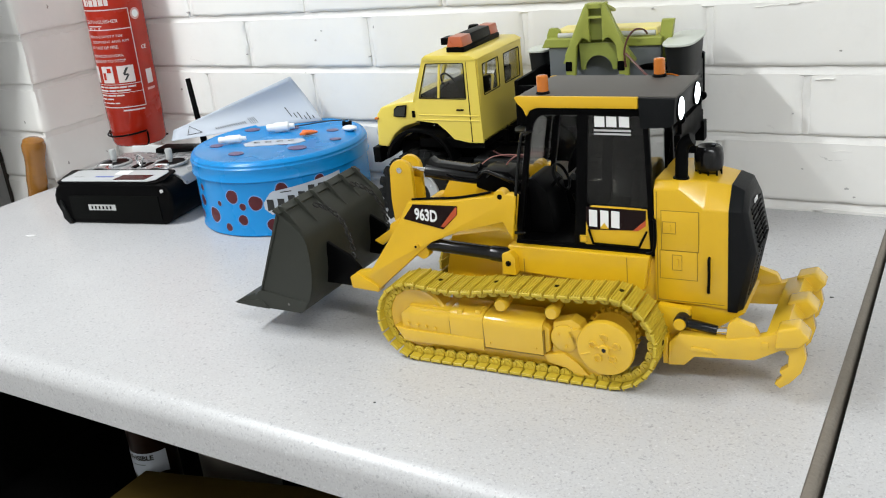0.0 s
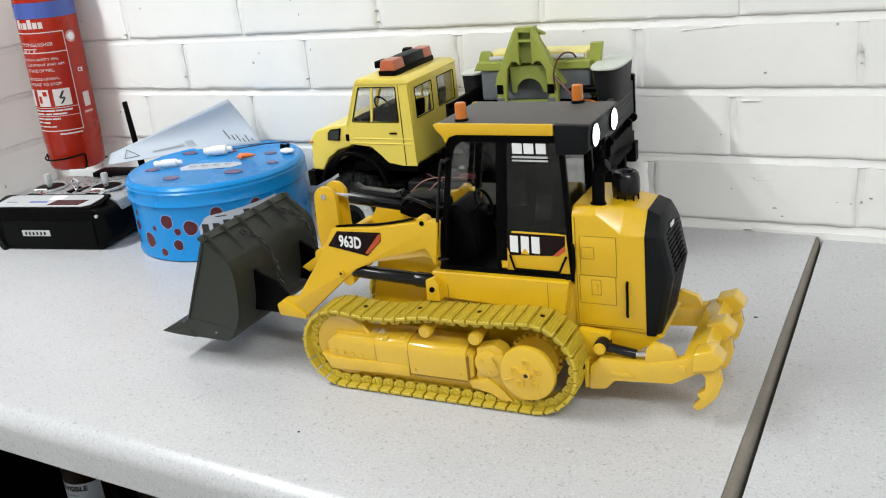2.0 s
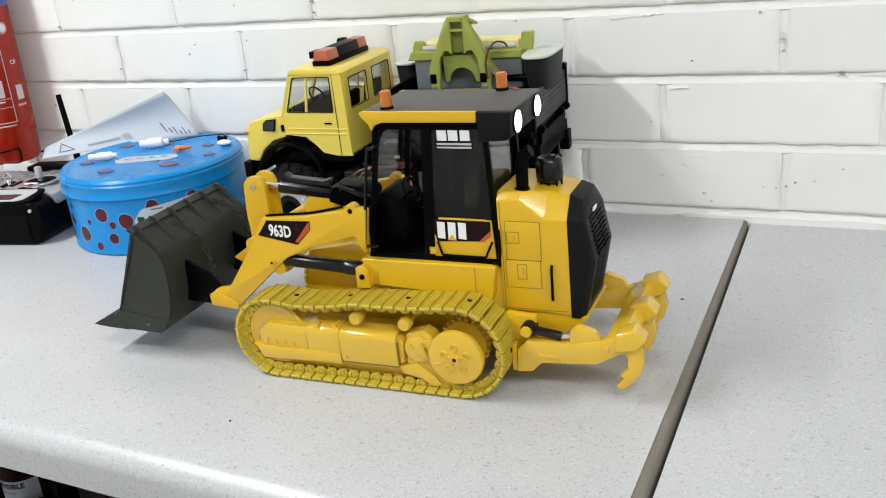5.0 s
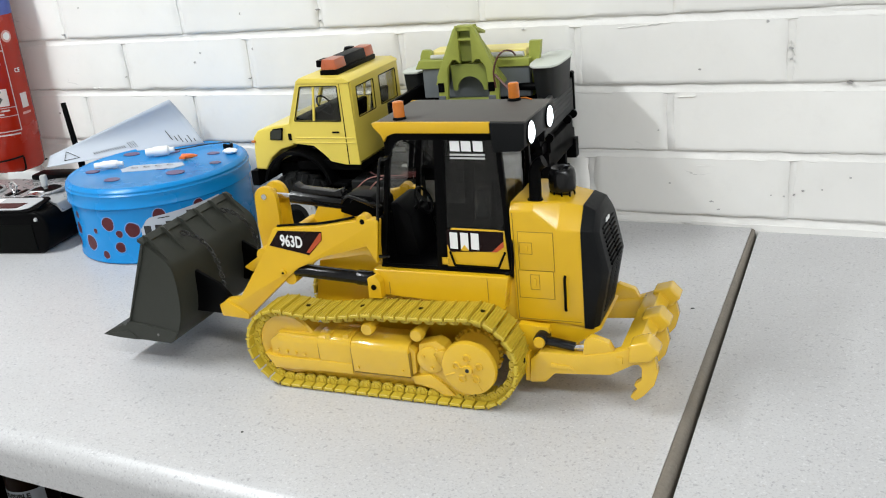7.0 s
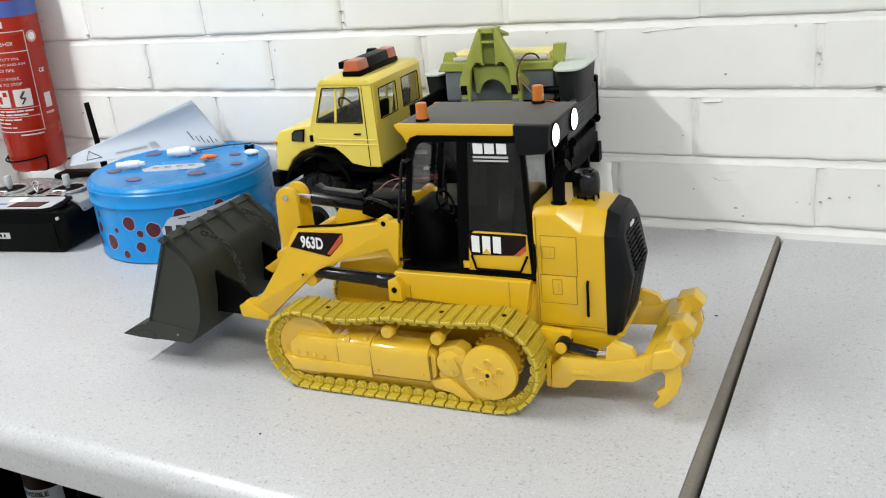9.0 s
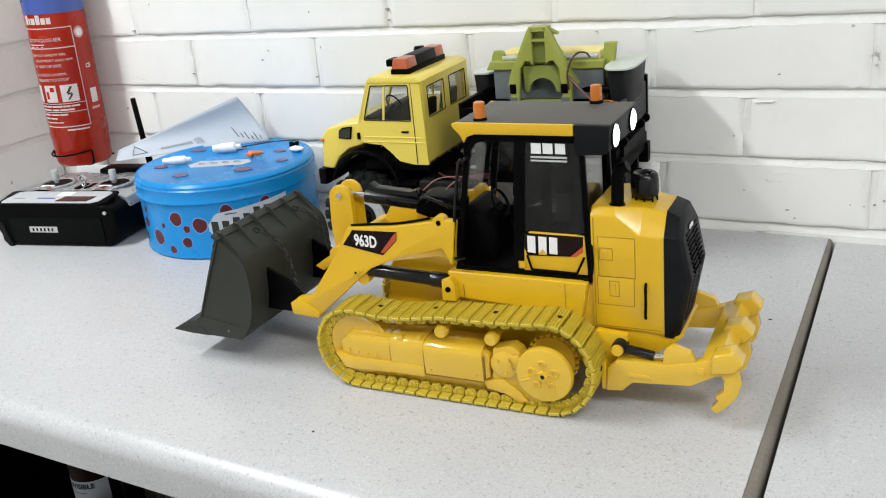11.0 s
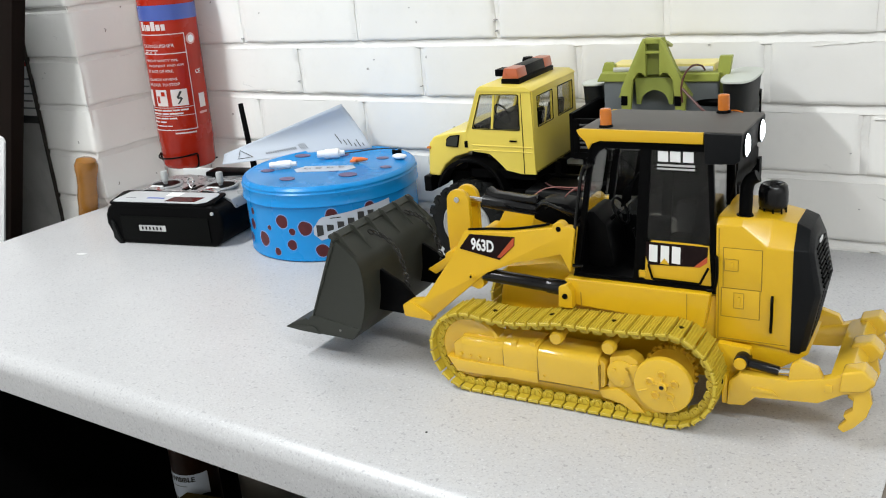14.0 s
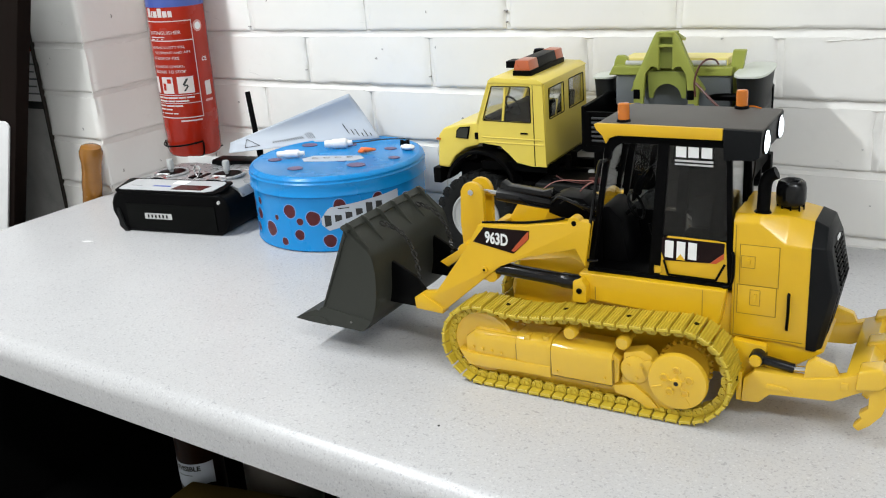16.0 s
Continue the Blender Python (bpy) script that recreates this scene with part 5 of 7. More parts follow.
def arch(name, truck, cx, cz, r, y0, y1, a0, a1, mat, t=0.0022):
    """A mudguard strip bent round a wheel."""
    n = 20
    outer = [(cx + r * math.cos(radians(a0 + (a1 - a0) * k / n)), cz + r * math.sin(radians(a0 + (a1 - a0) * k / n))) for k in range(n + 1)]
    inner = [(cx + (r - t) * math.cos(radians(a0 + (a1 - a0) * k / n)), cz + (r - t) * math.sin(radians(a0 + (a1 - a0) * k / n))) for k in range(n + 1)]
    return part(name, prism(outer + inner[::-1], y0, y1, 0.0005, 1), mat, truck, smooth=True)


M_RIBGREY = material("satin_black_rib", (0.045, 0.046, 0.048), 0.3, vary=0.2, scale=60)


def seal(corners, r=0.0006):
    """A rubber seal round an opening, with slightly rounded corners."""
    line = []
    n = len(corners)
    for i in range(n):
        p, c, q = Vector(corners[i - 1]), Vector(corners[i]), Vector(corners[(i + 1) % n])
        a, b = c + (p - c).normalized() * 0.0022, c + (q - c).normalized() * 0.0022
        line += [c + (p - c).normalized() * 0.006, a, c.lerp((a + b) / 2, 0.4), b, c + (q - c).normalized() * 0.006]
    return pipe(line, r, 6, closed=True)


def toy_truck():
    tr = thing("toy_truck", "pale yellow toy truck with black drop-side bed, by the wall", "toy truck", pose(0.0, -0.147, 0, 0, 0, 4))
    N0, F0 = 0.004, 0.136
    # chassis
    for y in (0.045, 0.088):
        part("chassis_rail", box(-0.335, 0.004, y, y + 0.008, 0.078, 0.098, 0.001), M_TRUCKBLACK, tr)
    for x in (-0.33, -0.24, -0.15, -0.03):
        part("cross_member", box(x, x + 0.008, 0.050, 0.090, 0.080, 0.094, 0.0008), M_TRUCKBLACK, tr)
    for x in (-0.290, -0.0655):
        part("axle", rod((x, 0.012, 0.047), (x, 0.120, 0.047), 0.0065, 16), M_TRUCKBLACK, tr)
        part("axle_case", lathe([(0.0, 0.058), (0.010, 0.058), (0.014, 0.066), (0.014, 0.076), (0.010, 0.084), (0.0, 0.084)], 20, "y", centre=(x, 0, 0.047)), M_TRUCKBLACK, tr)
        for y in (0.034, 0.100):
            part("spring", rod((x + 0.010, y, 0.050), (x + 0.004, y, 0.098), 0.0055, 14), M_TRUCKBLACK, tr)
        truck_wheel(tr, x, -0.014, 0.024, 0.0486, -1)
        truck_wheel(tr, x, 0.108, 0.143, 0.0486, 1)
    part("fuel_tank", box(-0.222, -0.146, 0.004, 0.040, 0.047, 0.090, 0.003, 3), M_DARKBOX, tr, "dark grey side box", True)
    part("tank_strap", box(-0.160, -0.157, 0.0028, 0.041, 0.046, 0.0910, 0.0006), M_TRUCKBLACK, tr)
    part("tank_bolt", rod((-0.152, 0.0025, 0.080), (-0.152, 0.0055, 0.080), 0.0026, 12), M_TRUCKBLACK, tr)
    part("battery_tray", box(-0.205, -0.140, 0.010, 0.046, 0.0905, 0.0945, 0.0006), M_TRUCKBLACK, tr)
    part("grey_clip", box(-0.166, -0.134, 0.023, 0.029, 0.0998, 0.1024, 0.0006), M_RIM, tr, "grey plastic strip")
    part("red_clip", box(-0.160, -0.140, 0.008, 0.014, 0.0935, 0.0985, 0.0006), M_WIRE, tr, "dark red wire clamp")
    part("red_wire", pipe([(-0.222, 0.000, 0.074), (-0.212, -0.003, 0.083), (-0.198, -0.003, 0.0935), (-0.184, 0.001, 0.0965), (-0.165, 0.006, 0.0955), (-0.148, 0.010, 0.0965)], 0.0006, 6), M_PINKWIRE, tr, "pale red wire", True)
    part("red_wire", pipe([(-0.196, 0.004, 0.1000), (-0.186, 0.004, 0.0955), (-0.168, 0.006, 0.0930), (-0.150, 0.010, 0.0930)], 0.0008, 6), M_WIRE, tr, "dark red wire", True)
    arch("rear_mudguard", tr, -0.0655, 0.0800, 0.0445, 0.000, 0.030, -2, 182, M_TRUCKBLACK)
    arch("rear_mudguard", tr, -0.0655, 0.0800, 0.0445, 0.108, 0.138, -2, 182, M_TRUCKBLACK)
    part("bed_subframe", box(-0.158, 0.006, 0.020, 0.120, 0.1000, 0.1285, 0.001), M_TRUCKBLACK, tr)
    for k in range(5):
        part("bed_bearer", box(-0.150 + 0.036 * k, -0.142 + 0.036 * k, 0.003, 0.137, 0.1195, 0.1290, 0.0008), M_TRUCKBLACK, tr)
    # bed
    part("bed_floor", box(-0.160, 0.0005, 0.000, 0.140, 0.129, 0.1365, 0.0008), M_TRUCKBLACK, tr)
    ribbed_board("drop_side", tr, -0.1595, 0.000, 0.000, 0.0035, 0.1365, 0.1725, 6, "black ribbed drop side")
    part("drop_side", box(-0.1595, 0.000, 0.1365, 0.140, 0.1365, 0.1725, 0.0006), M_TRUCKBLACK, tr)
    part("headboard", box(-0.1640, -0.1598, 0.000, 0.140, 0.1300, 0.1780, 0.0008), M_TRUCKBLACK, tr)
    gate = part("tailgate", box(0.0004, 0.0040, 0.002, 0.138, 0.1365, 0.1725, 0.0006), M_GREYBOARD, tr, "dark grey tailgate")
    for k in range(6):
        z = 0.142 + 0.005 * k
        part("rib", box(0.0036, 0.0048, 0.008, 0.132, z, z + 0.0022, 0.0003, 1), M_GREYBOARD, gate)
    for y in (-0.0005, 0.1355):
        part("corner_post", box(-0.0015, 0.0055, y, y + 0.005, 0.1350, 0.1755, 0.001), M_TRUCKBLACK, tr)
        part("post_latch", lathe([(0.0, y - 0.0012), (0.0030, y - 0.0012), (0.0030, y + 0.006), (0.0, y + 0.006)], 14, "y", centre=(0.0025, 0, 0.1765)), M_TRUCKBLACK, tr, smooth=True)
    for x in (-0.125, -0.028):
        part("side_hinge", box(x, x + 0.0035, -0.0022, 0.002, 0.1290, 0.1395, 0.0006), M_TRUCKBLACK, tr)
    for y in (0.02, 0.10, 0.125):
        part("gate_hinge", lathe([(0.0, y), (0.0048, y), (0.0048, y + 0.004), (0.0, y + 0.004)], 16, "y", centre=(0.0050, 0, 0.1330)), M_TRUCKBLACK, tr, smooth=True)
    part("rear_underrun", box(-0.012, 0.006, 0.012, 0.128, 0.1000, 0.1180, 0.001), M_TRUCKBLACK, tr)
    for y in (0.010, 0.118):
        part("tail_lamp_box", box(-0.002, 0.009, y, y + 0.014, 0.0840, 0.1060, 0.001), M_TRUCKBLACK, tr)
        part("mud_flap", box(-0.014, -0.012, y - 0.004, y + 0.018, 0.050, 0.100, 0.0006), M_TRUCKBLACK, tr)
    part("tow_hitch", rod((-0.01, 0.070, 0.088), (0.012, 0.070, 0.088), 0.004, 12), M_TRUCKBLACK, tr)
    for y in (0.062, 0.080):
        part("cab_stay", box(-0.1960, -0.1900, y - 0.03, y - 0.025, 0.1000, 0.1160, 0.0008), M_TRUCKBLACK, tr)
    # cab: side walls with real window openings, windscreen frame, rear wall with two windows
    side = [(-0.2885, 0.1540), (-0.2715, 0.2020), (-0.2090, 0.2005), (-0.2070, 0.1085), (-0.2240, 0.1085), (-0.2420, 0.1120), (-0.2520, 0.1220), (-0.2620, 0.1300), (-0.2890, 0.1330)]

    def pierced(outline, hole, y0, y1, name, mat=M_CREAM):
        """A plate with one opening through it."""
        b = bmesh.new()
        rings = []
        for y in (y0, y1):
            rings.append(([b.verts.new((x, y, z)) for x, z in outline], [b.verts.new((x, y, z)) for x, z in hole]))
        for o, h in rings:
            es = []
            for loop in (o, h):
                es += [b.edges.new((loop[i], loop[(i + 1) % len(loop)])) for i in range(len(loop))]
            bmesh.ops.triangle_fill(b, use_beauty=True, use_dissolve=False, edges=es)
        for i0, i1 in ((0, 0), (1, 1)):
            la, lb = rings[0][i0], rings[1][i1]
            for i in range(len(la)):
                b.faces.new((la[i], la[(i + 1) % len(la)], lb[(i + 1) % len(la)], lb[i]))
        return b

    hole = [(-0.2815, 0.1585), (-0.2690, 0.1965), (-0.2235, 0.1965), (-0.2235, 0.1575)]
    for y in (N0, F0 - 0.003):
        w = part("cab_side", pierced(side, hole, y, y + 0.003, "cab_side"), M_CREAM, tr)
        yo = y - 0.0006 if y == N0 else y + 0.0028
        part("window_seal", seal([(x, yo + 0.0004, z) for x, z in hole]), M_TRUCKBLACK, w)
        part("window_bar", prism([(-0.2585, 0.158), (-0.2560, 0.158), (-0.2510, 0.197), (-0.2535, 0.197)], yo, yo + 0.002, 0.0003, 1), M_CREAM, w)
        part("side_glass", prism(hole, y + 0.001, y + 0.0016, 0), M_CLEAR, w, "clear side window").visible_shadow = False
    near_y = N0
    part("door_gap", prism([(-0.2207, 0.1090), (-0.2197, 0.1090), (-0.2197, 0.1540), (-0.2200, 0.2000), (-0.2205, 0.2000), (-0.2207, 0.1540)], near_y - 0.0002, near_y + 0.001, 0), M_TRUCKBLACK, tr)
    for z in (0.1395, 0.1340):
        part("door_crease", rod((-0.2830, near_y - 0.0001, z), (-0.2100, near_y - 0.0001, z - 0.001), 0.0008, 8), M_CREAM, tr)
    part("door_handle", box(-0.2360, -0.2275, near_y - 0.0014, near_y + 0.001, 0.1445, 0.1462, 0.0005), M_TRUCKBLACK, tr, "black door handle")
    part("door_hinge", box(-0.2925, -0.2885, near_y - 0.0010, near_y + 0.002, 0.1365, 0.1440, 0.0006), M_TRUCKBLACK, tr)
    part("cab_roof", prism([(-0.2735, 0.2020), (-0.2685, 0.2060), (-0.2150, 0.2050), (-0.2070, 0.2005), (-0.2090, 0.1985), (-0.2715, 0.1995)], N0 - 0.001, F0 + 0.001, 0.0012), M_CREAM, tr, smooth=True)
    # rear wall as strips round its two windows
    xr = -0.2105
    def rear(y0, y1, z0, z1):
        part("rear_wall", box(xr, xr + 0.003, y0, y1, z0, z1, 0.0003, 1), M_CREAM, tr)
    rear(N0 + 0.003, F0 - 0.003, 0.1085, 0.1590)
    rear(N0 + 0.003, F0 - 0.003, 0.1925, 0.1995)
    for y0, y1 in ((N0 + 0.003, 0.018), (0.062, 0.078), (0.124, F0 - 0.003)):
        rear(y0, y1, 0.1590, 0.1925)
    for y0, y1 in ((0.018, 0.062), (0.078, 0.124)):
        part("window_seal", seal([(xr + 0.0032, y0, 0.159), (xr + 0.0032, y1, 0.159), (xr + 0.0032, y1, 0.1925), (xr + 0.0032, y0, 0.1925)]), M_TRUCKBLACK, tr)
        part("rear_glass", box(xr + 0.001, xr + 0.0016, y0, y1, 0.159, 0.1925, 0), M_CLEAR, tr, "clear rear window").visible_shadow = False
    # windscreen frame and hood
    for y0, y1 in ((N0, N0 + 0.006), (0.067, 0.073), (F0 - 0.006, F0)):
        part("windscreen_post", prism([(-0.2905, 0.1540), (-0.2870, 0.1540), (-0.2700, 0.2010), (-0.2735, 0.2010)], y0, y1, 0.0005), M_CREAM, tr)
    part("windscreen", prism([(-0.2890, 0.1560), (-0.2884, 0.1560), (-0.2716, 0.2000), (-0.2722, 0.2000)], N0 + 0.005, F0 - 0.005, 0), M_CLEAR, tr, "clear windscreen").visible_shadow = False
    hood = [(-0.2880, 0.1560), (-0.3100, 0.1530), (-0.3330, 0.1475), (-0.3400, 0.1390), (-0.3430, 0.1020), (-0.3290, 0.1010), (-0.3200, 0.1150), (-0.3060, 0.1250), (-0.2880, 0.1300)]
    hd = part("hood", prism(hood, N0 + 0.001, F0 - 0.001, 0.0022, 3), M_CREAM, tr, smooth=True)
    vent = part("hood_vent", prism([(-0.3170, 0.1372), (-0.3015, 0.1365), (-0.2985, 0.1508), (-0.3115, 0.1494), (-0.3155, 0.1460)], N0 - 0.0008, N0 + 0.002, 0.0006), M_TRUCKBLACK, hd, "black side vent")
    part("vent_mesh", prism([(-0.3157, 0.1383), (-0.3025, 0.1377), (-0.3000, 0.1495), (-0.3109, 0.1483), (-0.3142, 0.1454)], N0 - 0.0011, N0, 0), M_BUCKET, vent, "dark grey mesh")
    part("marker_lamp", box(-0.3425, -0.3375, N0 - 0.0005, N0 + 0.003, 0.1335, 0.1360, 0.0005), M_ORANGE, hd)
    arch("front_mudguard", tr, -0.2860, 0.0810, 0.0440, -0.003, 0.020, 8, 168, M_TRUCKBLACK, 0.0040)
    arch("front_mudguard", tr, -0.2860, 0.0810, 0.0440, 0.120, 0.139, 8, 168, M_TRUCKBLACK, 0.0040)
    part("bumper", box(-0.3480, -0.3380, 0.000, 0.140, 0.0830, 0.1015, 0.0015), M_TRUCKBLACK, tr, "black front bumper", True)
    part("headlamp", lathe([(0.0, -0.3490), (0.0085, -0.3490), (0.0090, -0.3470), (0.0090, -0.3400), (0.0, -0.3400)], 20, "x", centre=(0, 0.024, 0.116)), M_LIGHTGREY, tr, smooth=True)
    part("headlamp", lathe([(0.0, -0.3490), (0.0085, -0.3490), (0.0090, -0.3470), (0.0090, -0.3400), (0.0, -0.3400)], 20, "x", centre=(0, 0.116, 0.116)), M_LIGHTGREY, tr, smooth=True)
    part("cab_step", box(-0.2450, -0.2240, -0.001, 0.016, 0.0640, 0.0680, 0.0008), M_TRUCKBLACK, tr)
    part("cab_step", box(-0.2450, -0.2240, 0.001, 0.016, 0.0840, 0.0880, 0.0008), M_TRUCKBLACK, tr)
    part("cab_floor", box(-0.2880, -0.2075, N0 + 0.003, F0 - 0.003, 0.1010, 0.1120, 0.001), M_TRUCKBLACK, tr)
    # inside the cab
    part("dashboard", prism([(-0.2870, 0.1250), (-0.2700, 0.1250), (-0.2720, 0.1600), (-0.2830, 0.1620)], N0 + 0.004, F0 - 0.004, 0.002), M_TRUCKBLACK, tr, smooth=True)
    for y in (0.022, 0.082):
        part("seat", box(-0.2480, -0.2200, y, y + 0.036, 0.1120, 0.1400, 0.003, 3), M_TRUCKBLACK, tr, smooth=True)
        part("seat_back", prism([(-0.2280, 0.138), (-0.2180, 0.138), (-0.2140, 0.1740), (-0.2220, 0.1740)], y, y + 0.036, 0.003, 3), M_TRUCKBLACK, tr, smooth=True)
    part("steering_wheel", pipe([(0.0125 * math.cos(2 * math.pi * k / 12), 0.0125 * math.sin(2 * math.pi * k / 12), 0) for k in range(12)], 0.0011, 8, closed=True), M_TRUCKBLACK, tr, smooth=True, at=pose(-0.2600, 0.040, 0.1680, 0, 55, 0))
    part("steering_column", rod((-0.2600, 0.040, 0.168), (-0.2740, 0.040, 0.158), 0.0015, 8), M_TRUCKBLACK, tr)
    # roof lamps
    bar = part("light_bar", box(-0.2500, -0.2280, 0.020, 0.120, 0.2050, 0.2110, 0.0015), M_TRUCKBLACK, tr, "black and orange roof light bar", True)
    mid = [(-0.2490, 0.2110), (-0.2290, 0.2110), (-0.2310, 0.2220), (-0.2460, 0.2225)]
    part("bar_cover", prism(mid, 0.046, 0.098, 0.0012), M_DARKGREY, bar, smooth=True)
    for y0, y1 in ((0.0205, 0.0458), (0.0982, 0.1195)):
        part("bar_lens", prism(mid, y0, y1, 0.0012), M_LENS, bar, "orange lamp lens", True)
    part("roof_spot", box(-0.2790, -0.2600, 0.066, 0.086, 0.2060, 0.2140, 0.001), M_TRUCKBLACK, tr)
    part("roof_hatch", lathe([(0.0, 0.2060), (0.0070, 0.2060), (0.0070, 0.2200), (0.0055, 0.2230), (0.0, 0.2235)], 20, centre=(-0.2520, 0.102, 0)), M_TRUCKBLACK, tr, smooth=True)
    return tr


M_DARKBOX = material("dark_grey_box", (0.008, 0.0085, 0.0085), 0.55, spec=0.15, vary=0.15, scale=40)
M_GREYBOARD = material("grey_board_plastic", (0.030, 0.032, 0.033), 0.45, vary=0.12, scale=50)
M_LENS = material("faded_orange_lens", (0.46, 0.11, 0.045), 0.3, vary=0.15, scale=90, coat=0.3)
toy_truck()


def implement():
    """The green hitch frame with its grey hopper and side tubs, lying in the truck's bed."""
    im = thing("toy_implement", "lime green toy implement with grey hopper, in the truck bed", "toy implement", pose(0.0, -0.147, 0, 0, 0, 4))
    ya, yb = 0.046, 0.052
    left = [(-0.1215, 0.1480), (-0.1120, 0.1480), (-0.1120, 0.1730), (-0.1095, 0.2040), (-0.1035, 0.2120), (-0.0990, 0.2120), (-0.0950, 0.2080), (-0.0950, 0.2420), (-0.0900, 0.2470), (-0.0970, 0.2470), (-0.1000, 0.2440), (-0.1225, 0.1950)]
    def mirror(line):
        return [(-0.1760 - x, z) for x, z in line]
    part("frame_leg", prism([(x, z) for x, z in left], ya, yb, 0.0008), M_GREEN, im, smooth=True)
    part("frame_leg", prism(mirror(left), ya, yb, 0.0008), M_GREEN, im, smooth=True)
    part("frame_web", prism([(-0.0960, 0.2090), (-0.0800, 0.2090), (-0.0780, 0.2470), (-0.0980, 0.2470)], yb + 0.003, yb + 0.010, 0.0006), M_GREENDARK, im)
    part("frame_cap", box(-0.0975, -0.0785, ya, yb + 0.006, 0.2420, 0.2475, 0.001), M_GREEN, im)
    part("frame_bridge", box(-0.0955, -0.0805, ya + 0.0005, yb, 0.2320, 0.2345, 0.0004), M_GREEN, im)
    # sloping back plates of the A-frame
    for x, s in ((-0.0995, 1), (-0.0765, -1)):
        b = bmesh.new()
        pts = [(x, yb, 0.247), (x + 0.003 * s, yb, 0.247), (x - 0.0245 * s, yb, 0.185), (x - 0.0275 * s, yb, 0.185)]
        far = [(x + 0.012 * s, 0.088, 0.236), (x + 0.015 * s, 0.088, 0.236), (x - 0.0195 * s, 0.088, 0.185), (x - 0.0225 * s, 0.088, 0.185)]
        va, vb = [b.verts.new(p) for p in pts], [b.verts.new(p) for p in far]
        b.faces.new(va)
        b.faces.new(vb[::-1])
        for i in range(4):
            b.faces.new((va[i], va[(i + 1) % 4], vb[(i + 1) % 4], vb[i]))
        part("frame_gusset", b, M_GREEN, im)
    part("frame_top", prism([(yb, 0.2472), (0.088, 0.2362), (0.088, 0.2330), (yb, 0.2435)], -0.0985, -0.0775, 0.0008, axis="x"), M_GREEN, im)
    # arched opening between the legs
    n = 12
    arch_line = [(-0.0880 + 0.0150 * math.cos(math.pi * k / n), 0.1780 + 0.0150 * math.sin(math.pi * k / n)) for k in range(n + 1)]
    part("frame_arch", prism([(-0.0685, 0.1780), (-0.0670, 0.2060), (-0.1090, 0.2060), (-0.1075, 0.1780)] + arch_line[::-1], yb + 0.002, yb + 0.005, 0), M_GREENDARK, im)
    part("base_plate", box(-0.1120, -0.0640, ya, yb + 0.004, 0.1550, 0.1700, 0.0008), M_GREENDARK, im)
    for x in (-0.1185, -0.0615):
        part("pin_socket", box(x - 0.0035, x + 0.0035, ya - 0.0008, ya + 0.002, 0.1780, 0.1880, 0.0006), M_TRUCKBLACK, im)
        part("foot_block", box(x - 0.004, x + 0.004, ya - 0.0010, ya + 0.004, 0.1620, 0.1740, 0.0008), M_GREYCAST, im)
    # hopper with green band and end posts
    part("hopper", box(-0.1500, -0.0260, 0.072, 0.104, 0.1660, 0.2000, 0.002), M_HOPPER, im, "mid grey hopper body")
    part("hopper_band", prism([(-0.1570, 0.1990), (-0.0250, 0.1990), (-0.0250, 0.2075), (-0.1520, 0.2085)], 0.069, 0.107, 0.001), M_GREEN, im)
    part("end_post", prism([(-0.1570, 0.199), (-0.1380, 0.199), (-0.1400, 0.2150), (-0.1440, 0.2180), (-0.1520, 0.2180), (-0.1545, 0.2120)], 0.082, 0.089, 0.0008), M_GREEN, im)
    part("end_post", prism([(-0.0330, 0.165), (-0.0250, 0.165), (-0.0160, 0.2100), (-0.0140, 0.2240), (-0.0270, 0.2240), (-0.0285, 0.2110)], 0.080, 0.088, 0.0008), M_GREEN, im)
    part("lemon_cover", box(-0.1460, -0.0330, 0.086, 0.124, 0.2040, 0.2150, 0.0015), M_LEMON, im, "lemon yellow cover")
    part("roller_cap", rod((-0.1400, 0.078, 0.2105), (-0.0330, 0.078, 0.2110), 0.0028, 12), M_LIGHTGREY, im)
    # side tubs with pale lids
    def tub(x0, x1, y0, y1, z0, z1):
        b = bmesh.new()
        lo, hi = [], []
        for k in range(28):
            a = 2 * math.pi * k / 28
            cx, cy = (x0 + x1) / 2, (y0 + y1) / 2
            ux = math.copysign(abs(math.cos(a)) ** 0.6, math.cos(a)) * (x1 - x0) / 2
            uy = math.copysign(abs(math.sin(a)) ** 0.6, math.sin(a)) * (y1 - y0) / 2
            lo.append(b.verts.new((cx + ux * 0.82, cy + uy * 0.82, z0)))
            hi.append(b.verts.new((cx + ux, cy + uy, z1)))
        for k in range(28):
            b.faces.new((lo[k], lo[(k + 1) % 28], hi[(k + 1) % 28], hi[k]))
        b.faces.new(lo)
        b.faces.new(hi)
        body = part("tub", b, M_TUB, im, "dark grey side tub", True)
        b = bmesh.new()
        ring = [((x0 + x1) / 2 + (v[0] - (x0 + x1) / 2) * 1.10, (y0 + y1) / 2 + (v[1] - (y0 + y1) / 2) * 1.10) for v in [((x0 + x1) / 2 + math.copysign(abs(math.cos(a)) ** 0.6, math.cos(a)) * (x1 - x0) / 2, (y0 + y1) / 2 + math.copysign(abs(math.sin(a)) ** 0.6, math.sin(a)) * (y1 - y0) / 2) for a in [2 * math.pi * k / 28 for k in range(28)]]]
        part("tub_lid", prism(ring, z1, z1 + 0.0024, 0.0008, axis="z"), M_TUBLID, body, "pale grey lid", True)
    tub(-0.0190, 0.0120, 0.038, 0.122, 0.1680, 0.2025)
    tub(-0.1820, -0.1580, 0.085, 0.120, 0.1590, 0.1915)
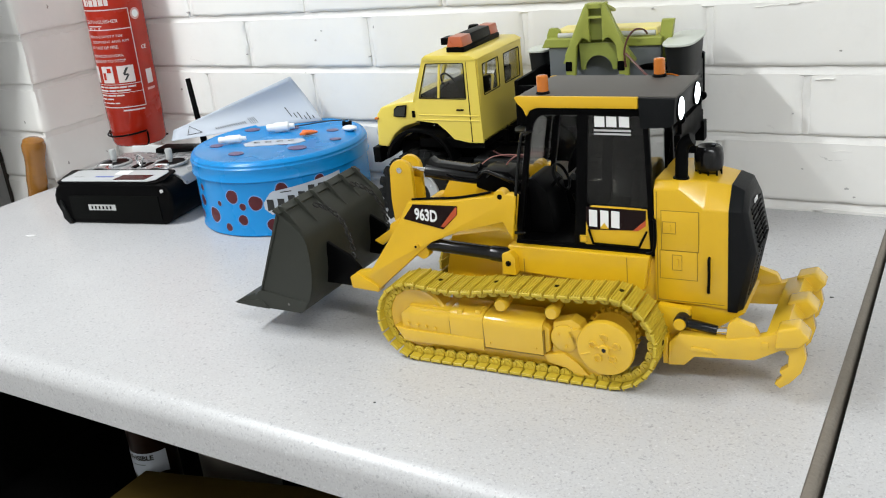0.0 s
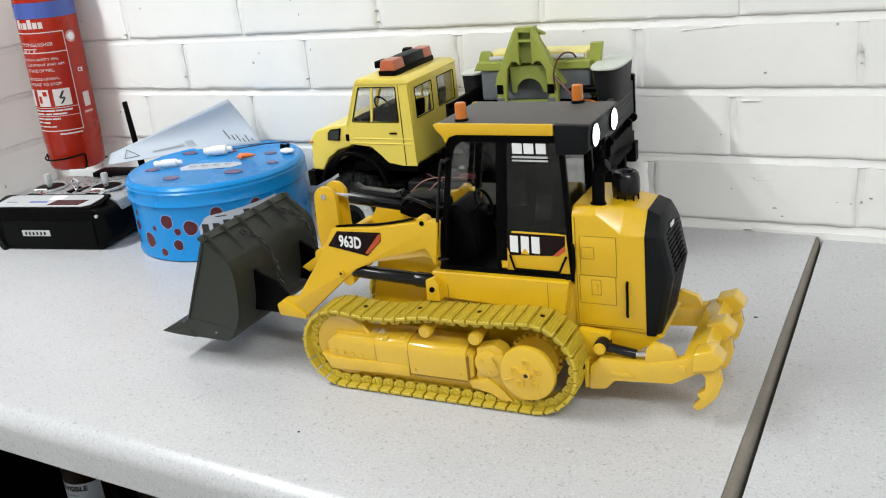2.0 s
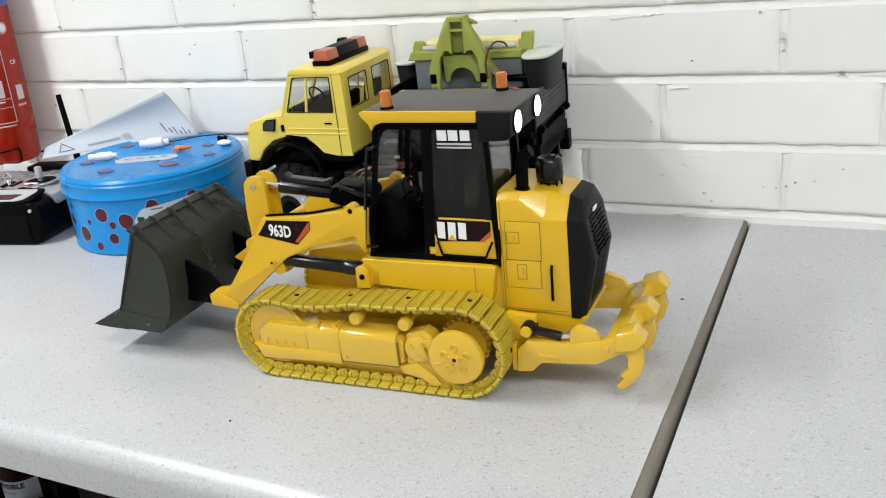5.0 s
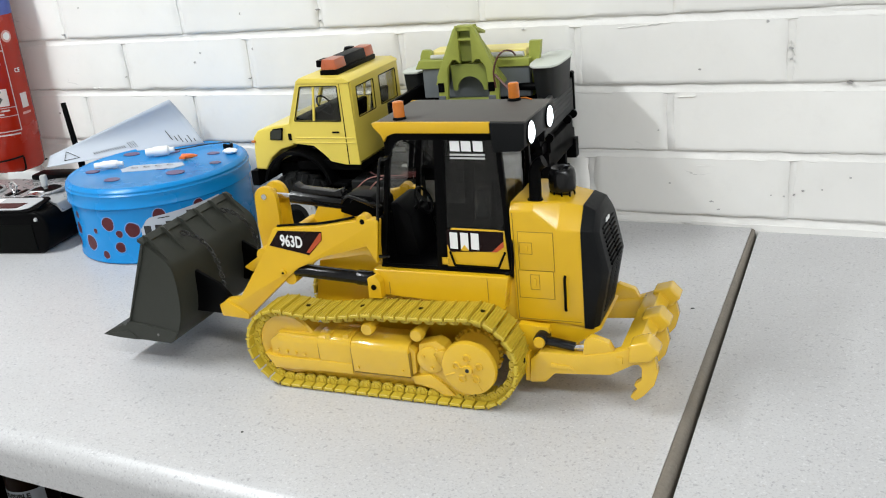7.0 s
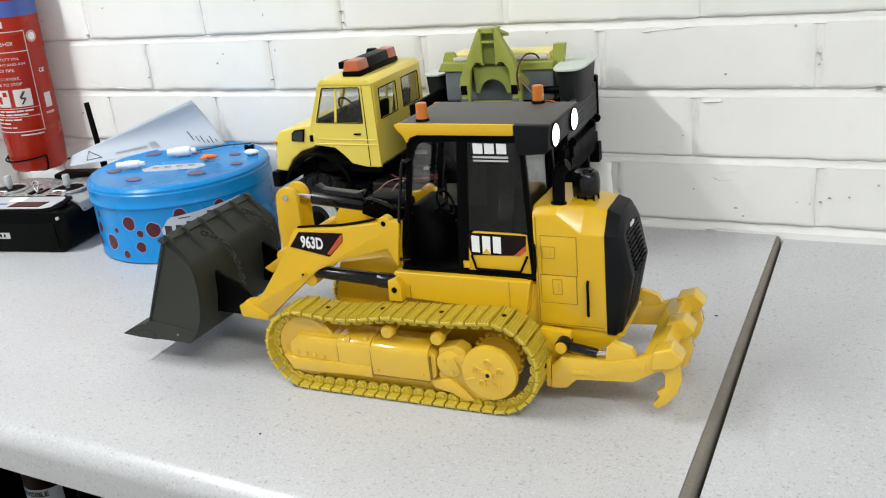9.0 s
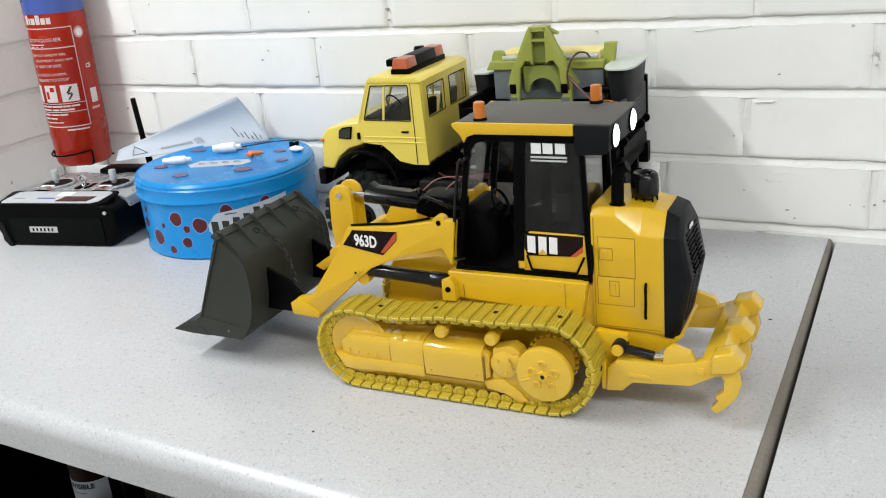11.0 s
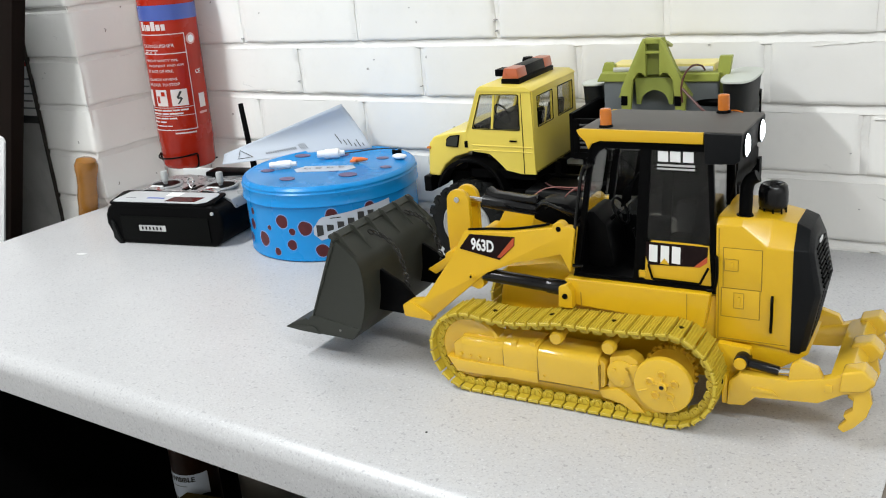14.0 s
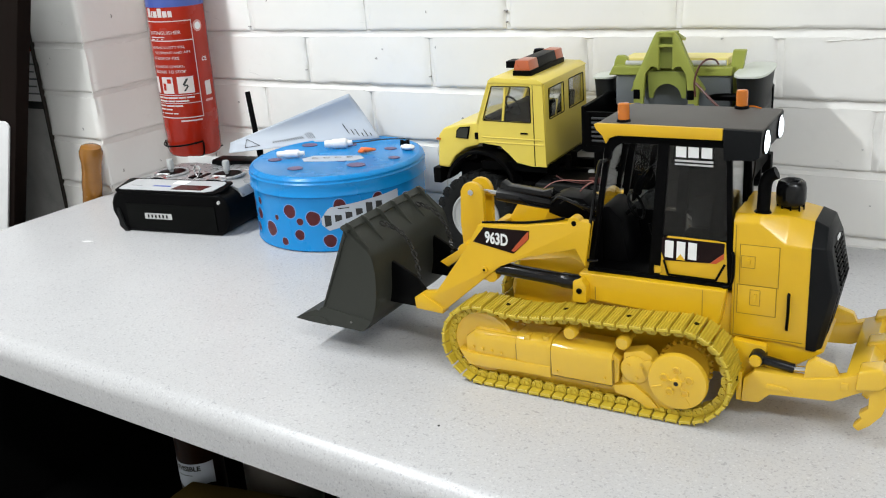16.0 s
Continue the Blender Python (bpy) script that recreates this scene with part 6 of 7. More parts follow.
    part("cross_tube", rod((-0.1650, 0.098, 0.1720), (0.0000, 0.066, 0.1780), 0.0040, 14), M_TRUCKBLACK, im)
    part("stand", box(-0.1400, -0.0350, 0.076, 0.110, 0.1366, 0.1662, 0.001), M_TRUCKBLACK, im)
    part("control_cable", pipe([(-0.0560, 0.044, 0.1820), (-0.0570, 0.043, 0.1980), (-0.0530, 0.044, 0.2120), (-0.0460, 0.046, 0.2195), (-0.0390, 0.052, 0.2185), (-0.0365, 0.058, 0.2130)], 0.0010, 8), M_CABLE, im, "dark brown cable", True)
    part("control_cable", pipe([(-0.0560, 0.044, 0.1960), (-0.0440, 0.036, 0.1870), (-0.0320, 0.026, 0.1790), (-0.0200, 0.014, 0.1740)], 0.0013, 8), M_CABLE, im, "dark red cable", True)
    part("cable_tip", rod((-0.0200, 0.014, 0.1740), (-0.0170, 0.011, 0.1722), 0.0015, 8), M_LIGHTGREY, im)


M_GREENDARK = material("olive_green_plastic", (0.25, 0.285, 0.055), 0.45, vary=0.12, scale=50)
M_TUB = material("dark_tub_plastic", (0.013, 0.014, 0.014), 0.5, spec=0.25, vary=0.15, scale=50)
M_HOPPER = material("slate_grey_hopper", (0.16, 0.175, 0.185), 0.45, vary=0.1, scale=50)
M_TUBLID = material("pale_tub_lid", (0.60, 0.63, 0.57), 0.4, vary=0.06, scale=50)
M_CABLE = material("brown_red_cable", (0.10, 0.03, 0.025), 0.4)
implement()

# ---- sweet tin with things on its lid ----
TIN = Vector((-0.522, -0.133, 0.0))


def patch_on_cylinder(radius, angle, z, size, squash=1.0, lift=0.0004, seg=18, wobble=0.0, seed=0, ring=0.0):
    """A round printed patch that follows the wall of a cylinder; with ring, an outline of that width."""
    rnd = random.Random(seed)
    b = bmesh.new()
    outer, inner = [], []
    k1, k2 = rnd.uniform(0, 6), rnd.uniform(0, 6)
    for k in range(seg):
        a = 2 * math.pi * k / seg
        s = size * (1 + wobble * (math.sin(3 * a + k1) + 0.6 * math.sin(5 * a + k2)))
        for store, rad in ((outer, s), (inner, max(0.0, s - ring))):
            th = radians(angle) + rad * math.cos(a) * squash / radius
            store.append(b.verts.new(((radius + lift) * math.cos(th), (radius + lift) * math.sin(th), z + rad * math.sin(a))))
    if ring:
        for k in range(seg):
            b.faces.new((outer[k], outer[(k + 1) % seg], inner[(k + 1) % seg], inner[k]))
    else:
        for v in inner:
            b.verts.remove(v)
        b.faces.new(outer)
    return b


def sheet_on_cylinder(radius, a0, a1, lower, upper, lift=0.0005, n=24):
    """A curved label from angle a0 to a1; lower(t) and upper(t) give its edges."""
    b = bmesh.new()
    lo, hi = [], []
    for k in range(n + 1):
        t = k / n
        th = radians(a0 + (a1 - a0) * t)
        c, s = (radius + lift) * math.cos(th), (radius + lift) * math.sin(th)
        lo.append(b.verts.new((c, s, lower(t))))
        hi.append(b.verts.new((c, s, upper(t))))
    for k in range(n):
        b.faces.new((lo[k], lo[k + 1], hi[k + 1], hi[k]))
    return b


def sweet_tin():
    tin = thing("sweet_tin", "round bright blue sweet tin with dark red dots, lid on", "tin", pose(*TIN))
    R = 0.1115
    body = part("tin_body", lathe([(0.0, 0.0), (R - 0.003, 0.0), (R - 0.0005, 0.0008), (R + 0.0008, 0.0025), (R, 0.0045), (R, 0.071), (0.0, 0.071)], 96), M_TINBLUE, tin, smooth=True)
    L = R + 0.0026
    lid = part("tin_lid", lathe([(R - 0.004, 0.0700), (L - 0.0004, 0.0698), (L + 0.0009, 0.0708), (L + 0.0009, 0.0722), (L, 0.0734), (L, 0.0850), (L + 0.0006, 0.0862), (L - 0.0010, 0.0880), (L - 0.0008, 0.0905), (L - 0.0030, 0.0935), (L - 0.0065, 0.0948), (L - 0.0085, 0.0940), (L - 0.0100, 0.0932), (0.0, 0.0938)], 96), M_TINBLUE, tin, "bright blue pressed lid", True)
    spots = ((-85.4, 0.0520, 0.0085), (-69.4, 0.0440, 0.0090), (-78.6, 0.0395, 0.0045), (-103.9, 0.0255, 0.0095), (-118, 0.0400, 0.0070), (-115.8, 0.0575, 0.0045), (-79.8, 0.0225, 0.0065), (-124, 0.0200, 0.0060), (-132, 0.0480, 0.0080), (-140, 0.0330, 0.0060), (-27.1, 0.0610, 0.0070), (-51.8, 0.0590, 0.0075), (-92, 0.0120, 0.0050), (-150, 0.0180, 0.0080), (-158, 0.0500, 0.0085), (-60, 0.0150, 0.0080), (-40, 0.0200, 0.0070), (-20, 0.0250, 0.0085), (-5, 0.0500, 0.0080), (10, 0.0220, 0.0070), (-97, 0.0420, 0.0032), (-128, 0.0330, 0.0030))
    for i, (a, z, s) in enumerate(spots):
        part("printed_dot", patch_on_cylinder(R, a, z, s, 1.0, 0.0003, 20, 0.035, i), M_TINDOT, body)
        part("dot_outline", patch_on_cylinder(R, a, z, s * 1.14, 1.0, 0.00015, 20, 0.03, i, ring=s * 0.16), M_TINRING, body)
    label = part("tin_label", sheet_on_cylinder(R, -64, -12, lambda t: 0.026 + 0.024 * t + (0.010 * (1 - t / 0.08) if t < 0.08 else 0), lambda t: 0.0560 + 0.0100 * t - (0.012 * (1 - t / 0.1) if t < 0.1 else 0)), M_PAPER, body, "white printed brand label")
    for k in range(6):
        a, zc = -60.0 + 6.6 * k, 0.0405 + 0.0026 * k
        tall = 0.0075 if k in (0, 4) else 0.0045
        part("logo_bar", sheet_on_cylinder(R, a - 2.0, a + 2.2, lambda t: zc - tall + 0.002 * t, lambda t: zc + tall - 0.001 * t, 0.0008, 4), M_INK, label)
    part("logo_stroke", sheet_on_cylinder(R, -53, -46, lambda t: 0.0545, lambda t: 0.0557, 0.0008, 6), M_INK, label)
    z = 0.0942
    for x, y, s, q in ((-0.591, -0.176, 0.010, 0.0), (-0.533, -0.203, 0.011, 0), (-0.466, -0.165, 0.013, 0), (-0.600, -0.095, 0.012, 0), (-0.545, -0.078, 0.012, 0), (-0.474, -0.080, 0.009, 0), (-0.500, -0.150, 0.010, 0), (-0.440, -0.120, 0.008, 0)):
        ring = [(x - TIN.x + s * math.cos(2 * math.pi * k / 16), y - TIN.y + 0.75 * s * math.sin(2 * math.pi * k / 16)) for k in range(16)]
        part("printed_dot", prism(ring, z - 0.0006, z + 0.0001, 0, axis="z"), M_LIDDOT, lid)
    # printed marks on the pale panel
    for k in range(4):
        ring = [(-0.018 + 0.014 * k + 0.0050 * math.cos(a), -0.0225 + 0.0062 * k + 0.0030 * math.sin(a)) for a in [2 * math.pi * i / 14 for i in range(14)]]
        hole = [(x + 0.0006 + 0.3 * (-0.018 + 0.014 * k - x), y + 0.36 * (-0.0225 + 0.0062 * k - y)) for x, y in ring]
        bm = bmesh.new()
        vo, vi = [bm.verts.new((x, y, z + 0.0005)) for x, y in ring], [bm.verts.new((x, y, z + 0.0005)) for x, y in hole]
        for i in range(14):
            bm.faces.new((vo[i], vo[(i + 1) % 14], vi[(i + 1) % 14], vi[i]))
        part("logo_loop", bm, M_INK, lid)
    # printed pale panel in the middle of the lid
    part("lid_print", prism([(-0.034, -0.030), (-0.022, -0.040), (0.040, -0.016), (0.046, -0.002), (0.034, 0.008), (-0.030, -0.012)], z - 0.0006, z + 0.0002, 0, axis="z"), M_PAPER, lid, "white printed panel")


M_LIDDOT = material("lid_dull_red_dot", (0.12, 0.075, 0.16), 0.4, vary=0.2, scale=90)
sweet_tin()

LID = 0.0945


def glue_tube(x, y, turn, length, r, label, cap_mat, nozzle=True):
    t = thing("glue_tube", label, "tube", pose(x, y, LID + r, 0, 0, turn), group="tubes on the tin lid")
    part("tube_body", lathe([(0.0, 0.0), (r * 0.9, 0.0), (r, 0.002), (r, length * 0.7), (r * 0.6, length * 0.8), (r * 0.55, length), (0.0, length)], 20, "x"), M_WHITEMARK, t, smooth=True)
    part("tube_cap", lathe([(0.0, -0.010), (r * 0.7, -0.010), (r * 0.8, -0.008), (r * 0.8, 0.0), (0.0, 0.0)], 16, "x"), cap_mat, t, smooth=True)
    if nozzle:
        part("nozzle", rod((length, 0, 0), (length + 0.012, 0, 0), r * 0.3, 10, r * 0.12), M_LIGHTGREY, t, smooth=True)


M_ORANGECAP = material("orange_cap_plastic", (0.75, 0.16, 0.03), 0.35, vary=0.06)
glue_tube(-0.582, -0.166, 28, 0.026, 0.0052, "white plastic glue tube lying on the tin lid", M_WHITEMARK, False)
glue_tube(-0.552, -0.104, 30, 0.027, 0.0064, "short white plastic tube with a bent cap", M_WHITEMARK, False)
nozzle = thing("nozzle_cap", "orange plastic nozzle cap lying on the lid", "cap", pose(-0.498, -0.112, LID + 0.0036, 0, 0, 20))
part("cap_body", lathe([(0.0, 0.0), (0.0034, 0.0), (0.0036, 0.001), (0.0030, 0.012), (0.0012, 0.020), (0.0, 0.020)], 16, "x"), M_ORANGECAP, nozzle, smooth=True)
part("cap_wing", box(-0.002, 0.006, -0.008, 0.008, -0.002, 0.001, 0.0008), M_ORANGECAP, nozzle, smooth=True)
stop = thing("black_stopper", "small black plastic stopper on the lid's rim", "stopper", pose(-0.470, -0.062, LID + 0.0035, 0, 0, 25))
part("stopper_body", lathe([(0.0, 0.0), (0.0035, 0.0), (0.0035, 0.004), (0.0022, 0.0045), (0.0022, 0.008), (0.0034, 0.0085), (0.0034, 0.012), (0.0, 0.012)], 14, "x"), M_BLACK, stop, smooth=True)
# a smooth, flattened white lump on the lid's rim
wad = thing("white_lump", "soft white lump at the lid's edge", "tissue", pose(-0.447, -0.079, LID))
b = bmesh.new()
bmesh.ops.create_icosphere(b, subdivisions=3, radius=0.0085)
for v in b.verts:
    n = noise.noise(v.co * 260) * 0.35
    v.co = Vector((v.co.x * 1.25, v.co.y * 0.8, v.co.z * 0.42)) * (1 + 0.4 * n)
    v.co.z += 0.0030
part("tissue", b, M_WHITEMARK, wad, smooth=True)
probe = thing("wire_probe", "thin dark wire lying across the tin lid", "wire", pose(0, 0, LID + 0.001))
part("wire", pipe([(-0.560, -0.088, 0.000), (-0.530, -0.070, 0.001), (-0.505, -0.050, 0.002), (-0.480, -0.036, 0.001)], 0.0009, 6), M_INK, probe, smooth=True)


def instruction_sheet():
    """A curling printed sheet propped up behind the tin lid."""
    p = thing("instruction_sheet", "curled white printed instruction sheet propped on the tin", "paper", pose(0, 0, 0))
    # lower edge runs from the radio's back over the lid; the upper edge rises to a corner
    a, c, d = Vector((-0.712, -0.140, 0.0860)), Vector((-0.566, -0.040, 0.1560)), Vector((-0.520, -0.040, 0.0960))
    a2 = Vector((-0.735, -0.112, 0.0930))
    b = bmesh.new()
    nu, nv = 26, 10
    grid = []
    for i in range(nu + 1):
        u = i / nu
        low = a.lerp(d, u)
        high = a2.lerp(c, u)
        low += Vector((0.010, 0.022, 0)) * math.sin(math.pi * u) * 0.5
        row = []
        for j in range(nv + 1):
            v = j / nv
            q = low.lerp(high, v)
            q += Vector((-0.008, 0.010, 0.0)) * math.sin(math.pi * v) * (0.4 + 0.6 * u)
            row.append(b.verts.new(q))
        grid.append(row)
    for i in range(nu):
        for j in range(nv):
            b.faces.new((grid[i][j], grid[i + 1][j], grid[i + 1][j + 1], grid[i][j + 1]))
    ob = part("paper", b, M_PAPER, p, smooth=True)
    solid = ob.modifiers.new("thickness", "SOLIDIFY")
    solid.thickness = 0.0004

    def spot(u, v):
        low = a.lerp(d, u) + Vector((0.010, 0.022, 0)) * math.sin(math.pi * u) * 0.5
        q = low.lerp(a2.lerp(c, u), v) + Vector((-0.008, 0.010, 0.0)) * math.sin(math.pi * v) * (0.4 + 0.6 * u)
        return q + Vector((0.0006, -0.0012, 0.0004))

    def ink(u0, u1, v0, v1):
        b = bmesh.new()
        b.faces.new([b.verts.new(spot(u, v)) for u, v in ((u0, v0), (u1, v0), (u1, v1), (u0, v1))])
        part("print_mark", b, M_INK, ob)
    for k in range(14):
        ink(0.28 + 0.015 * k, 0.286 + 0.015 * k, 0.20, 0.29)
    for k in range(4):
        ink(0.51 + 0.014 * k, 0.514 + 0.014 * k, 0.16, 0.36)
    for k, (v0, v1) in enumerate(((0.16, 0.40), (0.12, 0.24), (0.08, 0.24), (0.06, 0.14), (0.05, 0.20), (0.06, 0.12))):
        ink(0.80 + 0.030 * k, 0.807 + 0.030 * k, v0, v1)
    for (u0, v0), (u1, v1) in (((0.10, 0.20), (0.19, 0.20)), ((0.19, 0.20), (0.13, 0.75)), ((0.13, 0.75), (0.10, 0.20))):
        b = bmesh.new()
        p0, p1 = spot(u0, v0), spot(u1, v1)
        rod(p0, p1, 0.0004, 5, bm=b)
        part("warning_triangle", b, M_INK, ob)


instruction_sheet()


# ---- the radio transmitter ----
def transmitter():
    t = thing("radio_transmitter", "black and silver radio control transmitter lying on the worktop", "transmitter", pose(-0.812, -0.266, 0, 0, 0, 11))
    w, d = 0.190, 0.135
    # body: front face leans in towards the base, rounded ends
    front = [(-0.003, 0.028), (-0.002, 0.040), (0.003, 0.050), (0.011, 0.0565), (w - 0.016, 0.0565), (w - 0.007, 0.051), (w - 0.001, 0.040), (w - 0.001, 0.028), (w - 0.006, 0.012), (w - 0.012, 0.003), (w - 0.020, 0.0), (0.022, 0.0), (0.012, 0.004), (0.002, 0.016)]
    part("case", prism([(x - 0.006, z) for x, z in front], 0.000, d, 0.0055, 3), M_BLACK, t, "black plastic case", True)
    part("case_top", prism([(0.004, 0.052), (0.012, 0.0580), (w - 0.024, 0.0580), (w - 0.016, 0.052)], 0.006, d - 0.006, 0.002, 2), M_BLACK, t, smooth=True)
    part("grip", prism([(0.002, 0.008), (0.010, 0.000), (0.016, 0.0), (0.010, 0.014), (0.006, 0.030), (0.002, 0.034)], -0.0030, 0.02, 0.001), M_RUBBER, t, smooth=True)
    part("front_band", box(0.018, w - 0.028, -0.0014, 0.002, 0.0060, 0.0400, 0.001), M_DARKBOX2, t, smooth=True)
    part("front_label", box(0.048, 0.092, -0.0022, 0.0, 0.0200, 0.0280, 0.0003), M_LIGHTGREY, t, "pale grey printed label")
    for k in range(6):
        part("label_mark", box(0.053 + 0.006 * k, 0.0555 + 0.006 * k, -0.0026, -0.0020, 0.0220, 0.0262, 0), M_BLACK, t)
    # sloping name plate set in the black front of the top
    def sloped(outline, low, thick, rise=0.22):
        bm = prism(outline, 0.0, thick, 0.0005, axis="z")
        for v in bm.verts:
            v.co.z += low + rise * (v.co.y - 0.005)
        return bm
    part("plate_rim", sloped([(0.000, 0.004), (0.004, 0.001), (w - 0.030, 0.001), (w - 0.020, 0.010), (w - 0.018, 0.034), (w - 0.022, 0.037), (0.008, 0.037), (0.002, 0.034)], 0.0560, 0.0024), M_BLACK, t, "black plastic rim", True)
    part("name_plate", sloped([(0.005, 0.006), (0.008, 0.0045), (w - 0.044, 0.0045), (w - 0.033, 0.009), (w - 0.026, 0.026), (w - 0.026, 0.031), (w - 0.030, 0.0335), (0.024, 0.0335), (0.016, 0.031), (0.006, 0.012)], 0.0579, 0.0014), M_LIGHTPLATE, t, "pale grey name plate", True)
    part("display", sloped([(0.090, 0.0075), (0.139, 0.0075), (0.148, 0.0200), (0.099, 0.0200)], 0.0584, 0.0014), M_DISPLAY, t, "dark red display window")
    part("sticker", sloped([(0.083, 0.0215), (0.104, 0.0215), (0.108, 0.0310), (0.087, 0.0310)], 0.0585, 0.0013), M_WHITEMARK, t, "white paper sticker")
    part("plate_print", sloped([(0.056, 0.0140), (0.085, 0.0140), (0.086, 0.0170), (0.057, 0.0170)], 0.0586, 0.0010), M_BLUEBAND, t)
    part("plate_print", sloped([(0.020, 0.0145), (0.038, 0.0145), (0.038, 0.0155), (0.020, 0.0155)], 0.0586, 0.0010), M_GREYCAST, t)
    # curved silver deck with gimbal wells, sticks and trims
    part("deck", prism([(-0.008, 0.044), (0.000, 0.0560), (0.020, 0.0625), (0.045, 0.0640), (0.070, 0.0625), (0.090, 0.0595), (0.112, 0.0625), (0.138, 0.0640), (w - 0.030, 0.0615), (w - 0.014, 0.0560), (w - 0.006, 0.044)], 0.037, d - 0.004, 0.002, 2), M_SILVER, t, "silver plastic deck", True)
    for gx in (0.045, 0.138):
        part("gimbal_well", lathe([(0.0, 0.0658), (0.0190, 0.0656), (0.0205, 0.0640), (0.0205, 0.0610), (0.0, 0.0610)], 32, centre=(gx, 0.072, 0)), M_BLACK, t, smooth=True)
        part("gimbal_ring", pipe([(gx + 0.0225 * math.cos(radians(q)), 0.072 + 0.0225 * math.sin(radians(q)), 0.0642) for q in range(0, 360, 20)], 0.0022, 8, closed=True), M_SILVER, t, smooth=True)
        part("chrome_arc", prism([(gx - 0.014 + 0.0020 * k, 0.0642 + 0.0030 * math.sin(math.pi * k / 14)) for k in range(15)] + [(gx + 0.014, 0.0630), (gx - 0.014, 0.0630)], 0.040, 0.052, 0.0004), M_CHROME, t, "bright curved trim", True)
        part("stick", lathe([(0.0, 0.060), (0.0026, 0.060), (0.0030, 0.068), (0.0046, 0.0695), (0.0048, 0.0820), (0.0040, 0.0840), (0.0, 0.0840)], 18, centre=(gx, 0.072, 0)), M_RIM, t, "matt grey knurled stick", True)
        part("trim_lever", box(gx - 0.012, gx + 0.008, 0.0535, 0.0575, 0.0645, 0.0672, 0.0008), M_WHITEMARK, t)
    part("deck_slot", box(0.080, 0.088, 0.060, 0.084, 0.0590, 0.0620, 0.001), M_BLACK, t)
    part("deck_slot", box(0.096, 0.104, 0.060, 0.084, 0.0590, 0.0622, 0.001), M_BLACK, t)
    part("lanyard_hook", pipe([(0.091, 0.066 + 0.0, 0.062), (0.088, 0.066, 0.071), (0.092, 0.067, 0.077), (0.097, 0.067, 0.071), (0.094, 0.066, 0.062)], 0.0016, 8), M_CHROME, t, "bright metal lanyard hook", True)
    part("side_knob", rod((w - 0.020, -0.0022, 0.047), (w - 0.020, 0.004, 0.047), 0.0022, 12), M_LIGHTGREY, t)
    part("rear_box", box(0.070, 0.166, d - 0.004, d + 0.026, 0.010, 0.068, 0.004), M_BLACK, t, smooth=True)
    part("antenna_joint", rod((0.148, d + 0.010, 0.040), (0.146, d + 0.012, 0.085), 0.0042, 14), M_BLACK, t, smooth=True)
    part("antenna", rod((0.1462, d + 0.011, 0.070), (0.1335, d + 0.020, 0.163), 0.0042, 14, 0.0036, end=0.001), M_BLACK, t, "black rubber antenna", True)


M_DARKBOX2 = material("charcoal_panel", (0.0030, 0.0033, 0.0030), 0.5, spec=0.06, vary=0.15, scale=30)
M_LIGHTPLATE = material("pale_grey_plate", (0.44, 0.45, 0.46), 0.35, vary=0.04, scale=40)
M_DISPLAY = material("dark_red_display", (0.05, 0.006, 0.006), 0.12, vary=0.1)
transmitter()

card = thing("folded_card", "white folded card standing behind the transmitter", "card", pose(-0.800, -0.105, 0.0, 0, 0, 12))
part("card_face", box(-0.030, 0.030, 0.0, 0.0010, 0.0, 0.066, 0.0002, 1), M_WHITEMARK, card)
part("card_foot", box(-0.030, 0.030, 0.0010, 0.026, 0.0, 0.0010, 0.0002, 1), M_WHITEMARK, card)


